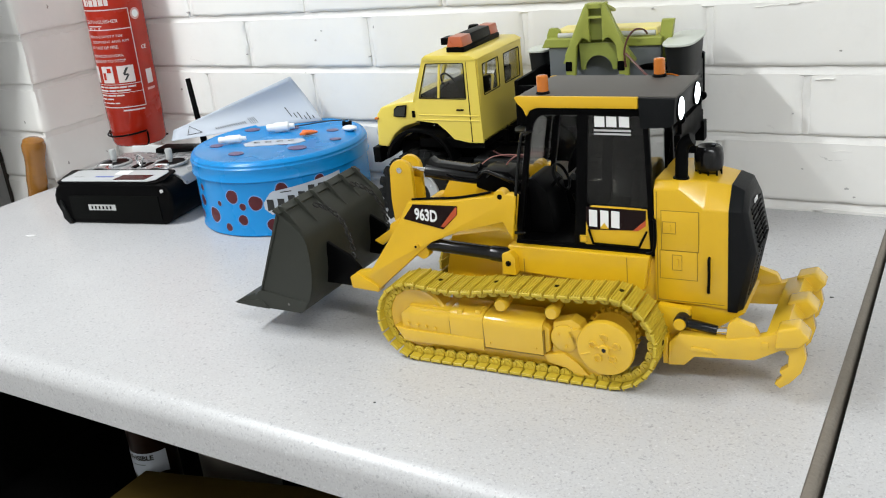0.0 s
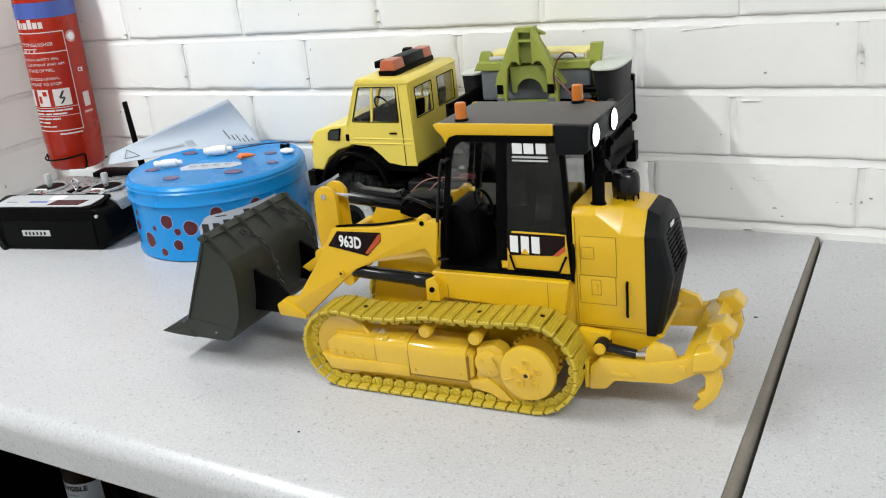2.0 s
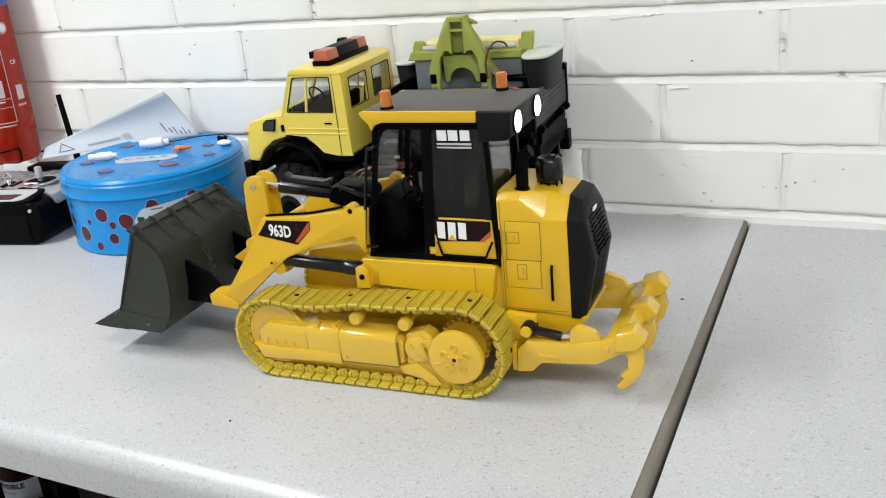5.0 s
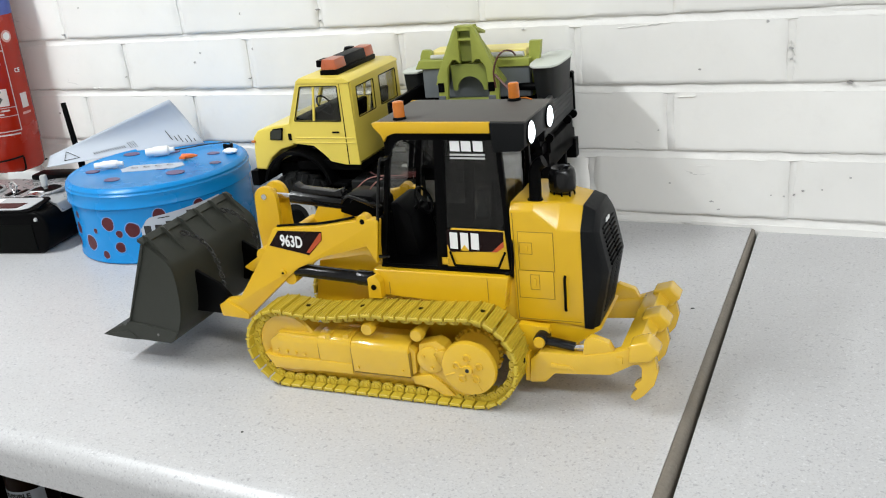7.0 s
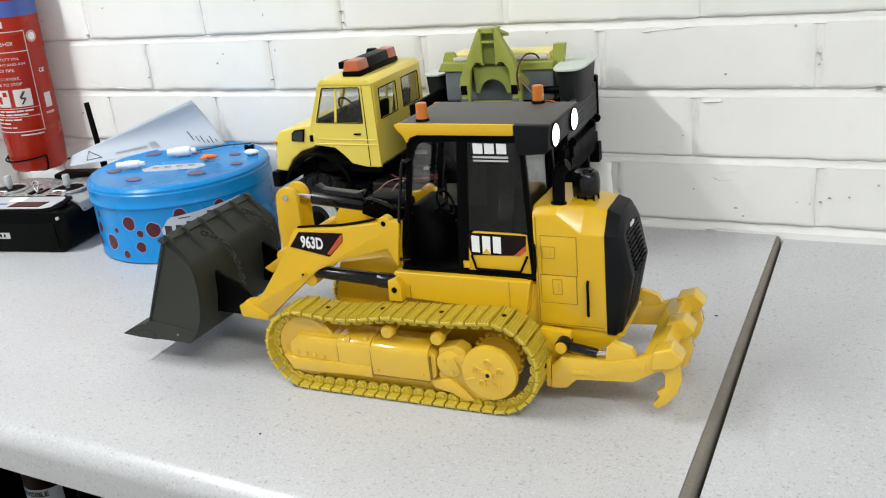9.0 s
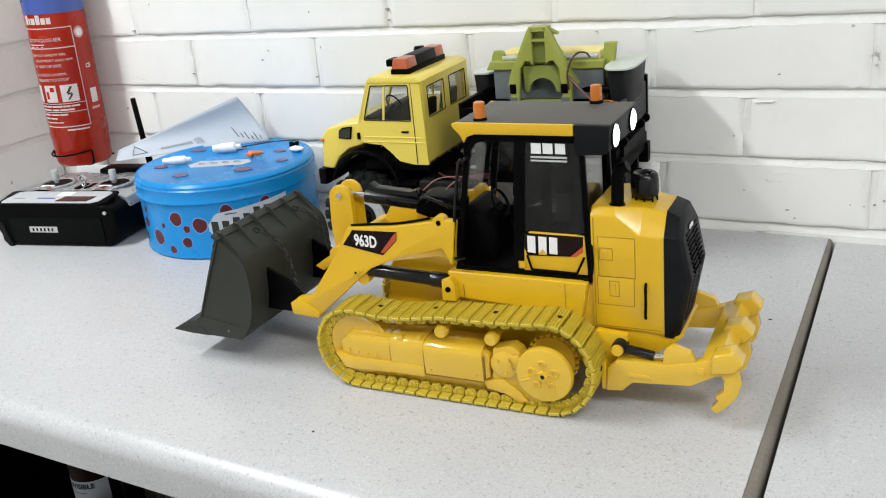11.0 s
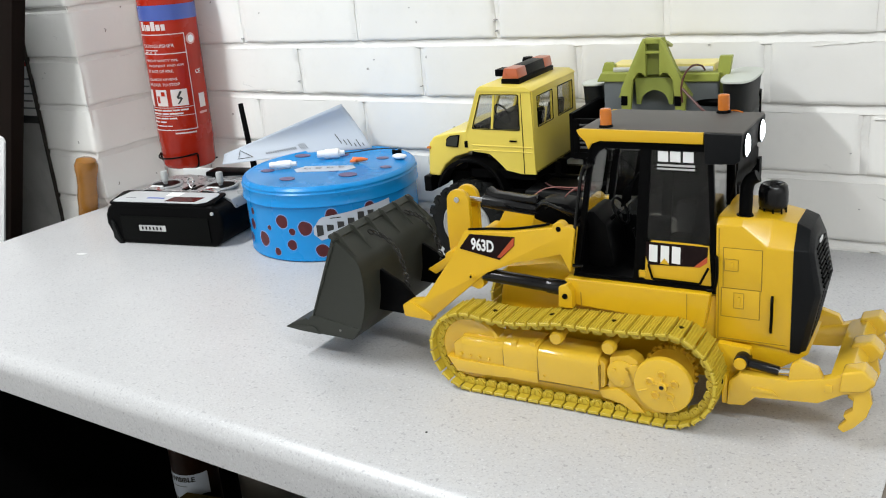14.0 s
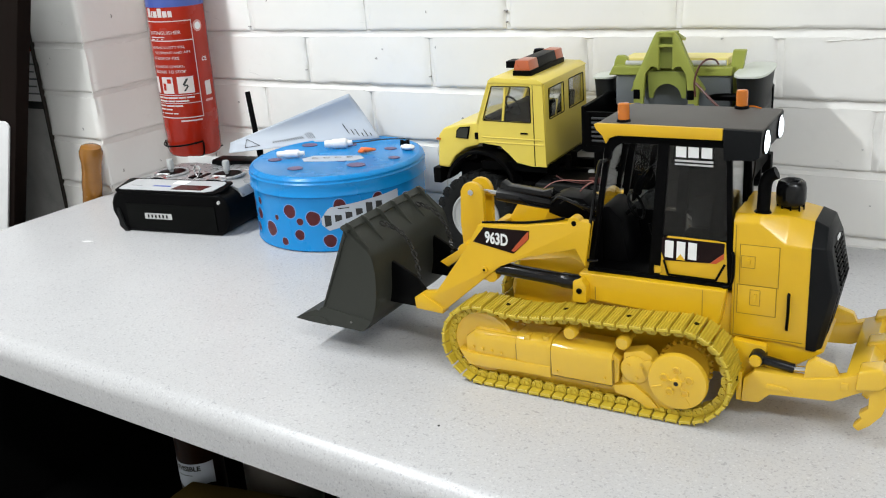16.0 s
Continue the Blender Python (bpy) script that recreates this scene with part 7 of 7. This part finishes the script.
# ---- fire extinguisher on its wall bracket ----
def extinguisher():
    R = 0.0420
    e = thing("fire_extinguisher", "red fire extinguisher with white printed panel, hung on the brick wall", "fire extinguisher", pose(-0.8785, -0.0530, -0.0105, 0, 1.6, 0))
    body = part("cylinder", lathe([(0.0, 0.0675), (R - 0.006, 0.0675), (R - 0.0035, 0.0690), (R - 0.0015, 0.0740), (R - 0.0008, 0.1080), (R, 0.1095), (R, 0.345), (R * 0.93, 0.372), (R * 0.70, 0.392), (R * 0.42, 0.402), (R * 0.36, 0.412), (0.0, 0.412)], 64), M_RED, e, "glossy red cylinder", True)
    face = -48.0                     # the way that the printed panel looks
    def up(z):
        return 0.1290 + (z - 0.1110) * 1.18

    def bar(a0, a1, z0, z1, mat=None, lift=0.0004):
        mat = mat or M_PRINT
        z0, z1 = up(z0), up(z1)
        part("printed_bar", sheet_on_cylinder(R, face + a0, face + a1, lambda t: z0, lambda t: z1, lift, 12), mat, body)
    part("blue_band", sheet_on_cylinder(R, -180, 60, lambda t: 0.2930, lambda t: 0.3150, 0.0004, 40), M_BLUEBAND, body, "blue band")
    # frame of the printed panel
    A0, A1, Z0, Z1 = -75, 34, 0.1110, 0.2335
    bar(A0, A1, Z1 - 0.0012, Z1)
    bar(A0, A1, Z0, Z0 + 0.0012)
    bar(A1 - 1.6, A1, Z0, Z1)
    bar(A0, A1, 0.2085, 0.2097)
    # brand name as plain bars, headings and lines of print
    for k, (a0, a1) in enumerate(((-62, -52), (-50, -46), (-44, -34), (-32, -23), (-21, -12), (-10, -2))):
        bar(a0, a1, 0.2380, 0.2490 if k in (0, 3) else 0.2455)
    def lines(z, h, spans):
        for a0, a1 in spans:
            bar(a0, a1, z, z + h)
    def words(text, a0, a1, z, h):
        """Printed lettering bent round the cylinder from angle a0 to a1."""
        bm = text_mesh(text, 1.0, 0.0, 0.0)
        xs = [v.co.x for v in bm.verts]
        zs = [v.co.z for v in bm.verts]
        x0, x1, z0, z1 = min(xs), max(xs), min(zs), max(zs)
        for v in bm.verts:
            th = radians(face + a0 + (a1 - a0) * (v.co.x - x0) / (x1 - x0))
            v.co = ((R + 0.0004) * math.cos(th), (R + 0.0004) * math.sin(th), up(z) + h * (v.co.z - z0) / (z1 - z0))
        part("lettering", bm, M_PRINT, body)
    words("EXTINGUISHER", -62, 10, 0.2170, 0.0050)
    lines(0.2130, 0.0013, ((-60, -24),))
    lines(0.2103, 0.0013, ((-60, -50), (-44, -40), (-32, -28)))
    words("REMOVE SAFETY PIN,", -62, 14, 0.1990, 0.0042)
    words("EQUIPMENT AND AIM", -55, 23, 0.1925, 0.0042)
    words("AT BASE OF FIRE.", -62, 2, 0.1858, 0.0042)
    words("SQUEEZE LEVERS,", -62, 8, 0.1752, 0.0042)
    words("RELEASE TO STOP", -62, 10, 0.1688, 0.0042)
    # pictograms
    for a0, a1 in ((-72, -58), (-47, -20), (-11, 22)):
        bar(a0, a1, 0.1430, 0.1640)
    for a0, a1, z0, z1, lean in ((3, 8, 0.1535, 0.1615, -4), (1, 10, 0.1518, 0.1540, 0), (4, 8, 0.1455, 0.1522, -4)):
        bm = sheet_on_cylinder(R, face + a0, face + a1, lambda t: up(z0), lambda t: up(z1), 0.0007, 4)
        if lean:                     # slant each limb of the bolt
            mid = up((z0 + z1) / 2)
            for v in bm.verts:
                turn = radians(-lean) * (1 if v.co.z > mid else -1)
                v.co = Matrix.Rotation(turn, 3, "Z") @ v.co
        part("pictogram", bm, M_INK, body)
    part("pictogram", sheet_on_cylinder(R, face - 33, face - 24, lambda t: up(0.1560), lambda t: up(0.1615), 0.0007, 4), M_RED, body)
    part("pictogram", sheet_on_cylinder(R, face - 44, face - 37, lambda t: up(0.1470), lambda t: up(0.1560), 0.0007, 4), M_RED, body)
    bar(A0, A1, 0.1405, 0.1412)
    bar(A0, A1, 0.1300, 0.1307)
    lines(0.1365, 0.0020, ((-68, -52), (-50, -38), (-36, -14), (-12, 2), (4, 20)))
    lines(0.1322, 0.0020, ((-68, -40), (-37, -22), (-20, 8)))
    lines(0.1262, 0.0018, ((-68, -46), (-43, -24), (-22, -6)))
    lines(0.1215, 0.0018, ((-68, -50), (-47, -30)))
    lines(0.1165, 0.0014, ((-68, -58), (-55, -30), (-28, -18)))
    lines(0.1065, 0.0018, ((-14, 30),))
    part("round_mark", patch_on_cylinder(R, face + 48, up(0.2250), 0.0085, 1.0, 0.0004, 20, 0.0, 0), M_LABELPINK, body)
    part("round_mark", patch_on_cylinder(R, face + 48, up(0.2250), 0.0055, 1.0, 0.0007, 20, 0.0, 0), M_WHITEMARK, body)
    part("approval_mark", move(text_mesh("CE", 0.0085, 0.0001, 0.0), 0, 0, 0), M_WHITEMARK, body, at=pose((R + 0.0006) * math.cos(radians(face + 54)), (R + 0.0006) * math.sin(radians(face + 54)), up(0.1830), 0, 0, face + 54 + 90))
    bar(47, 64, 0.1370, 0.1550)
    bar(44, 66, 0.1290, 0.1320, M_LABELPINK)
    # valve, lever and hose stub above
    part("valve", lathe([(0.0, 0.405), (0.014, 0.405), (0.014, 0.430), (0.010, 0.440), (0.0, 0.440)], 20), M_CHROME, e, smooth=True)
    part("lever", box(-0.010, 0.050, -0.008, 0.008, 0.438, 0.446, 0.002), M_BLACK, e, smooth=True)
    # wall bracket under and round the base
    part("bracket_ring", pipe([(0.0455 * math.cos(radians(a)), 0.0455 * math.sin(radians(a)), 0.0900 + 0.006 * math.sin(radians(a + 40))) for a in range(-175, 0, 25)], 0.0014, 8), M_BLACK, e, "black wire bracket", True)
    part("bracket_drop", pipe([(0.0455 * math.cos(radians(-150)), 0.0455 * math.sin(radians(-150)), 0.0870), (0.040 * math.cos(radians(-150)), 0.040 * math.sin(radians(-150)), 0.0700), (0.0, -0.020, 0.0655), (0.0, 0.050, 0.0655)], 0.0014, 8), M_BLACK, e, "black wire bracket", True)
    part("bracket_drop", pipe([(0.0455 * math.cos(radians(-25)), 0.0455 * math.sin(radians(-25)), 0.0900), (0.040 * math.cos(radians(-25)), 0.040 * math.sin(radians(-25)), 0.0700), (0.010, -0.010, 0.0655), (0.008, 0.050, 0.0655)], 0.0014, 8), M_BLACK, e, "black wire bracket", True)


M_PRINT = material("faded_white_print", (0.62, 0.54, 0.52), 0.4, vary=0.08, scale=60)
M_LABELPINK = material("faded_pink_print", (0.62, 0.30, 0.27), 0.4, vary=0.1)
extinguisher()

# ---- beyond the worktop's end ----
hnd = thing("tool_handle", "varnished wooden tool handle standing beside the worktop's end", "tool handle", pose(-1.0125, -0.158, 0.0, 0, 14, 0))
part("grip", lathe([(0.0, -0.06), (0.0135, -0.06), (0.0155, -0.020), (0.0150, 0.005), (0.0160, 0.020), (0.0148, 0.040), (0.0156, 0.056), (0.0178, 0.068), (0.0180, 0.076), (0.0150, 0.0840), (0.0080, 0.0870), (0.0, 0.0875)], 28), M_HANDLE, hnd, "turned wooden grip", True)
part("shaft", rod((0, 0, -0.92), (0, 0, -0.06), 0.0120, 20), M_HANDLE, hnd, smooth=True)

cab = thing("metal_cabinet", "scuffed grey metal cabinet with a printed sticker, beside the brick pier", "cabinet", pose(0, 0, -0.95))
part("cabinet_body", box(-1.60, -1.1245, -0.128, 0.0, 0.0, 1.60, 0.004), M_CABINET, cab, "scuffed bare metal sheet")
part("cabinet_edge", box(-1.1290, -1.1225, -0.1315, -0.126, 0.0, 1.60, 0.001), M_CABINET, cab)
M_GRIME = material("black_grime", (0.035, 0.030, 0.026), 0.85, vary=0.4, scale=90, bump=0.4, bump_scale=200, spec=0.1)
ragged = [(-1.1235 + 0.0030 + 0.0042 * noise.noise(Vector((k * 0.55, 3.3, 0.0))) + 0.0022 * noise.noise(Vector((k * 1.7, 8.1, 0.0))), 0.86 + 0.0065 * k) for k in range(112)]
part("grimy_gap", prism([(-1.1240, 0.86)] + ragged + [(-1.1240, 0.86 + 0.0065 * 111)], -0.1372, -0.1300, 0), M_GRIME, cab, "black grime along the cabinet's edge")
st = part("sticker", box(-1.196, -1.136, -0.1290, -0.1281, 1.0850, 1.1830, 0), M_WHITEMARK, cab, "white printed warning sticker")
part("sticker_band", box(-1.196, -1.136, -0.1296, -0.1289, 1.0780, 1.0905, 0), M_INK, st)
part("sticker_head", box(-1.155, -1.130, -0.1296, -0.1289, 1.1720, 1.1790, 0), M_RED, st)
for k in range(5):
    part("sticker_line", box(-1.185, -1.134 - 0.006 * (k % 2), -0.1296, -0.1289, 1.1020 + 0.012 * k, 1.1045 + 0.012 * k, 0), M_GREYCAST, st)

lean = thing("leaning_board", "dark brown board with a white panel leaning beyond the worktop", "board", pose(0, 0, 0))
part("board", prism([(-1.000, 0.308), (-0.950, 0.430), (-1.70, 0.430), (-1.70, -0.95), (-1.510, -0.95), (-1.140, -0.038)], -0.222, -0.200, 0.002), M_DARKWOOD, lean, "dark brown board")
part("white_panel", prism([(-1.0885, 0.120), (-1.0910, 0.127), (-1.0980, 0.130), (-1.60, 0.130), (-1.60, -0.60), (-1.370, -0.60), (-1.155, -0.045)], -0.226, -0.2225, 0.001), M_WHITEMARK, lean, "white inset panel")

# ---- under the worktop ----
# shade is put into these boards' near-black colour; back and end panels are added
tagged(part("under_shelf", box(-0.98, 1.95, -0.56, -0.02, -0.42, -0.40, 0.001), M_SHADEBLACK), "near-black shelf under the worktop, coloured as its shade", "shelf", kind="structure")
tagged(part("shade_back_panel", box(-0.99, 1.95, -0.030, -0.010, -0.95, -0.042, 0.0), M_SHADEBLACK), "added near-black back panel for the shade under the worktop", "panel", kind="structure")
tagged(part("shade_end_panel", box(-0.990, -0.970, -0.57, -0.031, -0.95, -0.042, 0.0), M_SHADEBLACK), "added near-black end panel for the shade under the worktop", "panel", kind="structure")

bt = thing("spray_bottle", "brown bottle with a torn white label on the dark shelf", "bottle", pose(-0.565, -0.400, -0.392, 0, 0, 0))
part("bottle_body", lathe([(0.0, 0.0), (0.025, 0.0), (0.027, 0.004), (0.027, 0.205), (0.025, 0.240), (0.022, 0.256), (0.018, 0.262), (0.018, 0.276), (0.0, 0.276)], 32), M_BROWNGLASS, bt, "dark brown plastic bottle", True)
part("bottle_cap", lathe([(0.0, 0.276), (0.021, 0.276), (0.021, 0.310), (0.017, 0.317), (0.0, 0.317)], 24), M_HANDLE, bt, "orange-brown cap", True)
lb = part("bottle_label", sheet_on_cylinder(0.027, -160, -10, lambda t: 0.148 + 0.004 * math.sin(9 * t), lambda t: 0.180, 0.0004, 24), M_PAPER, bt, "torn white label")
bm = text_mesh("INVISIBLE", 0.0088, 0.0, 0.0004)
for v in bm.verts:
    th = radians(-82) + v.co.x / 0.027
    v.co = (0.0278 * math.cos(th), 0.0278 * math.sin(th), 0.1735 + v.co.z)
part("lettering", bm, M_INK, lb)
part("label_line", sheet_on_cylinder(0.027, -108, -66, lambda t: 0.1640, lambda t: 0.1652, 0.0008, 8), M_GREYCAST, lb)
carton = thing("storage_box", "dull yellow-brown box standing on the dark shelf", "box", pose(0, 0, -0.40))
part("box_body", prism([(-0.546, -0.556), (-0.551, -0.4290), (-0.250, -0.3600), (-0.240, -0.556)], 0.0, 0.170, 0.004, 3, axis="z"), M_BAG, carton, smooth=True)
jar = thing("glass_jar", "pale glass jar half hidden under the worktop", "jar", pose(-0.520, -0.312, -0.40))
part("jar_body", lathe([(0.0, 0.0), (0.045, 0.0), (0.048, 0.006), (0.048, 0.190), (0.040, 0.210), (0.040, 0.225), (0.0, 0.225)], 32), M_JAR, jar, smooth=True)
part("jar_lid", lathe([(0.0, 0.225), (0.043, 0.225), (0.043, 0.245), (0.0, 0.246)], 32), M_DARKWOOD, jar, smooth=True)

# ---- marks on the worktop ----
def fleck(name, label, x, y, rx, ry, turn, mat, seed):
    rnd = random.Random(seed)
    ring = [(rx * (1 + 0.25 * rnd.uniform(-1, 1)) * math.cos(2 * math.pi * k / 11), ry * (1 + 0.25 * rnd.uniform(-1, 1)) * math.sin(2 * math.pi * k / 11)) for k in range(11)]
    ob = part(name, prism(ring, 0.0, 0.0004, 0, axis="z"), mat, at=pose(x, y, 0.0, 0, 0, turn))
    tagged(ob, label, "fleck")


fleck("paint_fleck", "small dried white paint fleck on the worktop", -0.817, -0.318, 0.0080, 0.0026, 15, M_WHITEMARK, 1)
fleck("dirt_crumb", "tiny dark crumb lying on the worktop", 0.166, -0.222, 0.0016, 0.0012, 0, M_INK, 2)
fleck("dirt_crumb", "tiny dark crumb lying on the worktop", -0.125, -0.520, 0.0010, 0.0010, 0, M_INK, 3)


brickwork()


# ---- flaked and chipped paint on the brickwork ----
M_CHIP = material("bare_grey_chip", (0.33, 0.32, 0.31), 0.8, vary=0.4, scale=300, spec=0.2)
M_CHIPPALE = material("pale_grey_chip", (0.46, 0.45, 0.44), 0.7, vary=0.3, scale=300)


def paint_chip(x, z, size, mat, seed):
    """A small ragged spot where the paint has come away."""
    rnd = random.Random(seed)
    wide = rnd.uniform(0.9, 1.7)
    ring = []
    for k in range(11):
        a = 2 * math.pi * k / 11
        s = 0.8 * size * rnd.uniform(0.5, 1.1)
        ring.append((x + wide * s * math.cos(a), z + 0.75 * s * math.sin(a)))
    part("paint_chip", prism(ring, -0.0014, 0.004, 0), mat, wall)


def paint_peel(x0, x1, z0, z1, seed):
    """A lifted ragged edge of paint that runs along a brick."""
    bm = bmesh.new()
    n = max(6, round((x1 - x0) / 0.003))
    top, low = [], []
    for k in range(n + 1):
        t = k / n
        x, z = x0 + (x1 - x0) * t, z0 + (z1 - z0) * t + 0.0016 * noise.noise(Vector((k * 0.6, seed, 2.0)))
        tall = 0.0007 + 0.0016 * abs(noise.noise(Vector((k * 0.45, seed, 9.0))))
        lift = 0.0012 + 0.0010 * abs(noise.noise(Vector((k * 0.7, seed, 5.0))))
        top.append((bm.verts.new((x, 0.003, z + tall)), bm.verts.new((x, -lift, z))))
        low.append(bm.verts.new((x, 0.003, z - 0.0004)))
    for k in range(n):
        (a, b), (c, d) = top[k], top[k + 1]
        bm.faces.new((a, c, d, b))
        bm.faces.new((b, d, low[k + 1], low[k]))
    part("paint_peel", bm, M_BRICK, wall)


DARK_CHIPS = ((0.281, 0.161, 0.0026), (0.133, 0.177, 0.0020), (0.241, 0.045, 0.0014), (0.260, 0.047, 0.0012), (0.209, 0.039, 0.0012), (0.232, 0.040, 0.0013), (-0.335, 0.260, 0.0022), (-0.334, 0.246, 0.0022), (-0.673, 0.180, 0.0016), (-0.456, 0.175, 0.0016))
PALE_CHIPS = ((0.287, 0.061, 0.0016), (0.222, 0.038, 0.0014), (0.154, 0.020, 0.0016), (0.146, 0.029, 0.0022), (0.100, 0.049, 0.0013), (0.201, 0.225, 0.0026), (0.224, 0.197, 0.0022), (0.225, 0.186, 0.0020), (-0.464, 0.279, 0.0016), (-0.531, 0.211, 0.0018), (-0.064, 0.226, 0.0018), (0.088, 0.110, 0.0013), (-0.775, 0.243, 0.0020))
for i, (x, z, size) in enumerate(DARK_CHIPS):
    paint_chip(x, z, size, M_CHIP, i)
for i, (x, z, size) in enumerate(PALE_CHIPS):
    paint_chip(x, z, size, M_CHIPPALE, 50 + i)
for i, (x0, x1, z0, z1) in enumerate(((0.045, 0.105, 0.2235, 0.2275), (0.109, 0.129, 0.147, 0.148), (0.130, 0.150, 0.070, 0.071), (-0.741, -0.690, 0.1650, 0.1640), (0.2235, 0.2275, 0.205, 0.190))):
    paint_peel(x0, x1, z0, z1, i + 3)
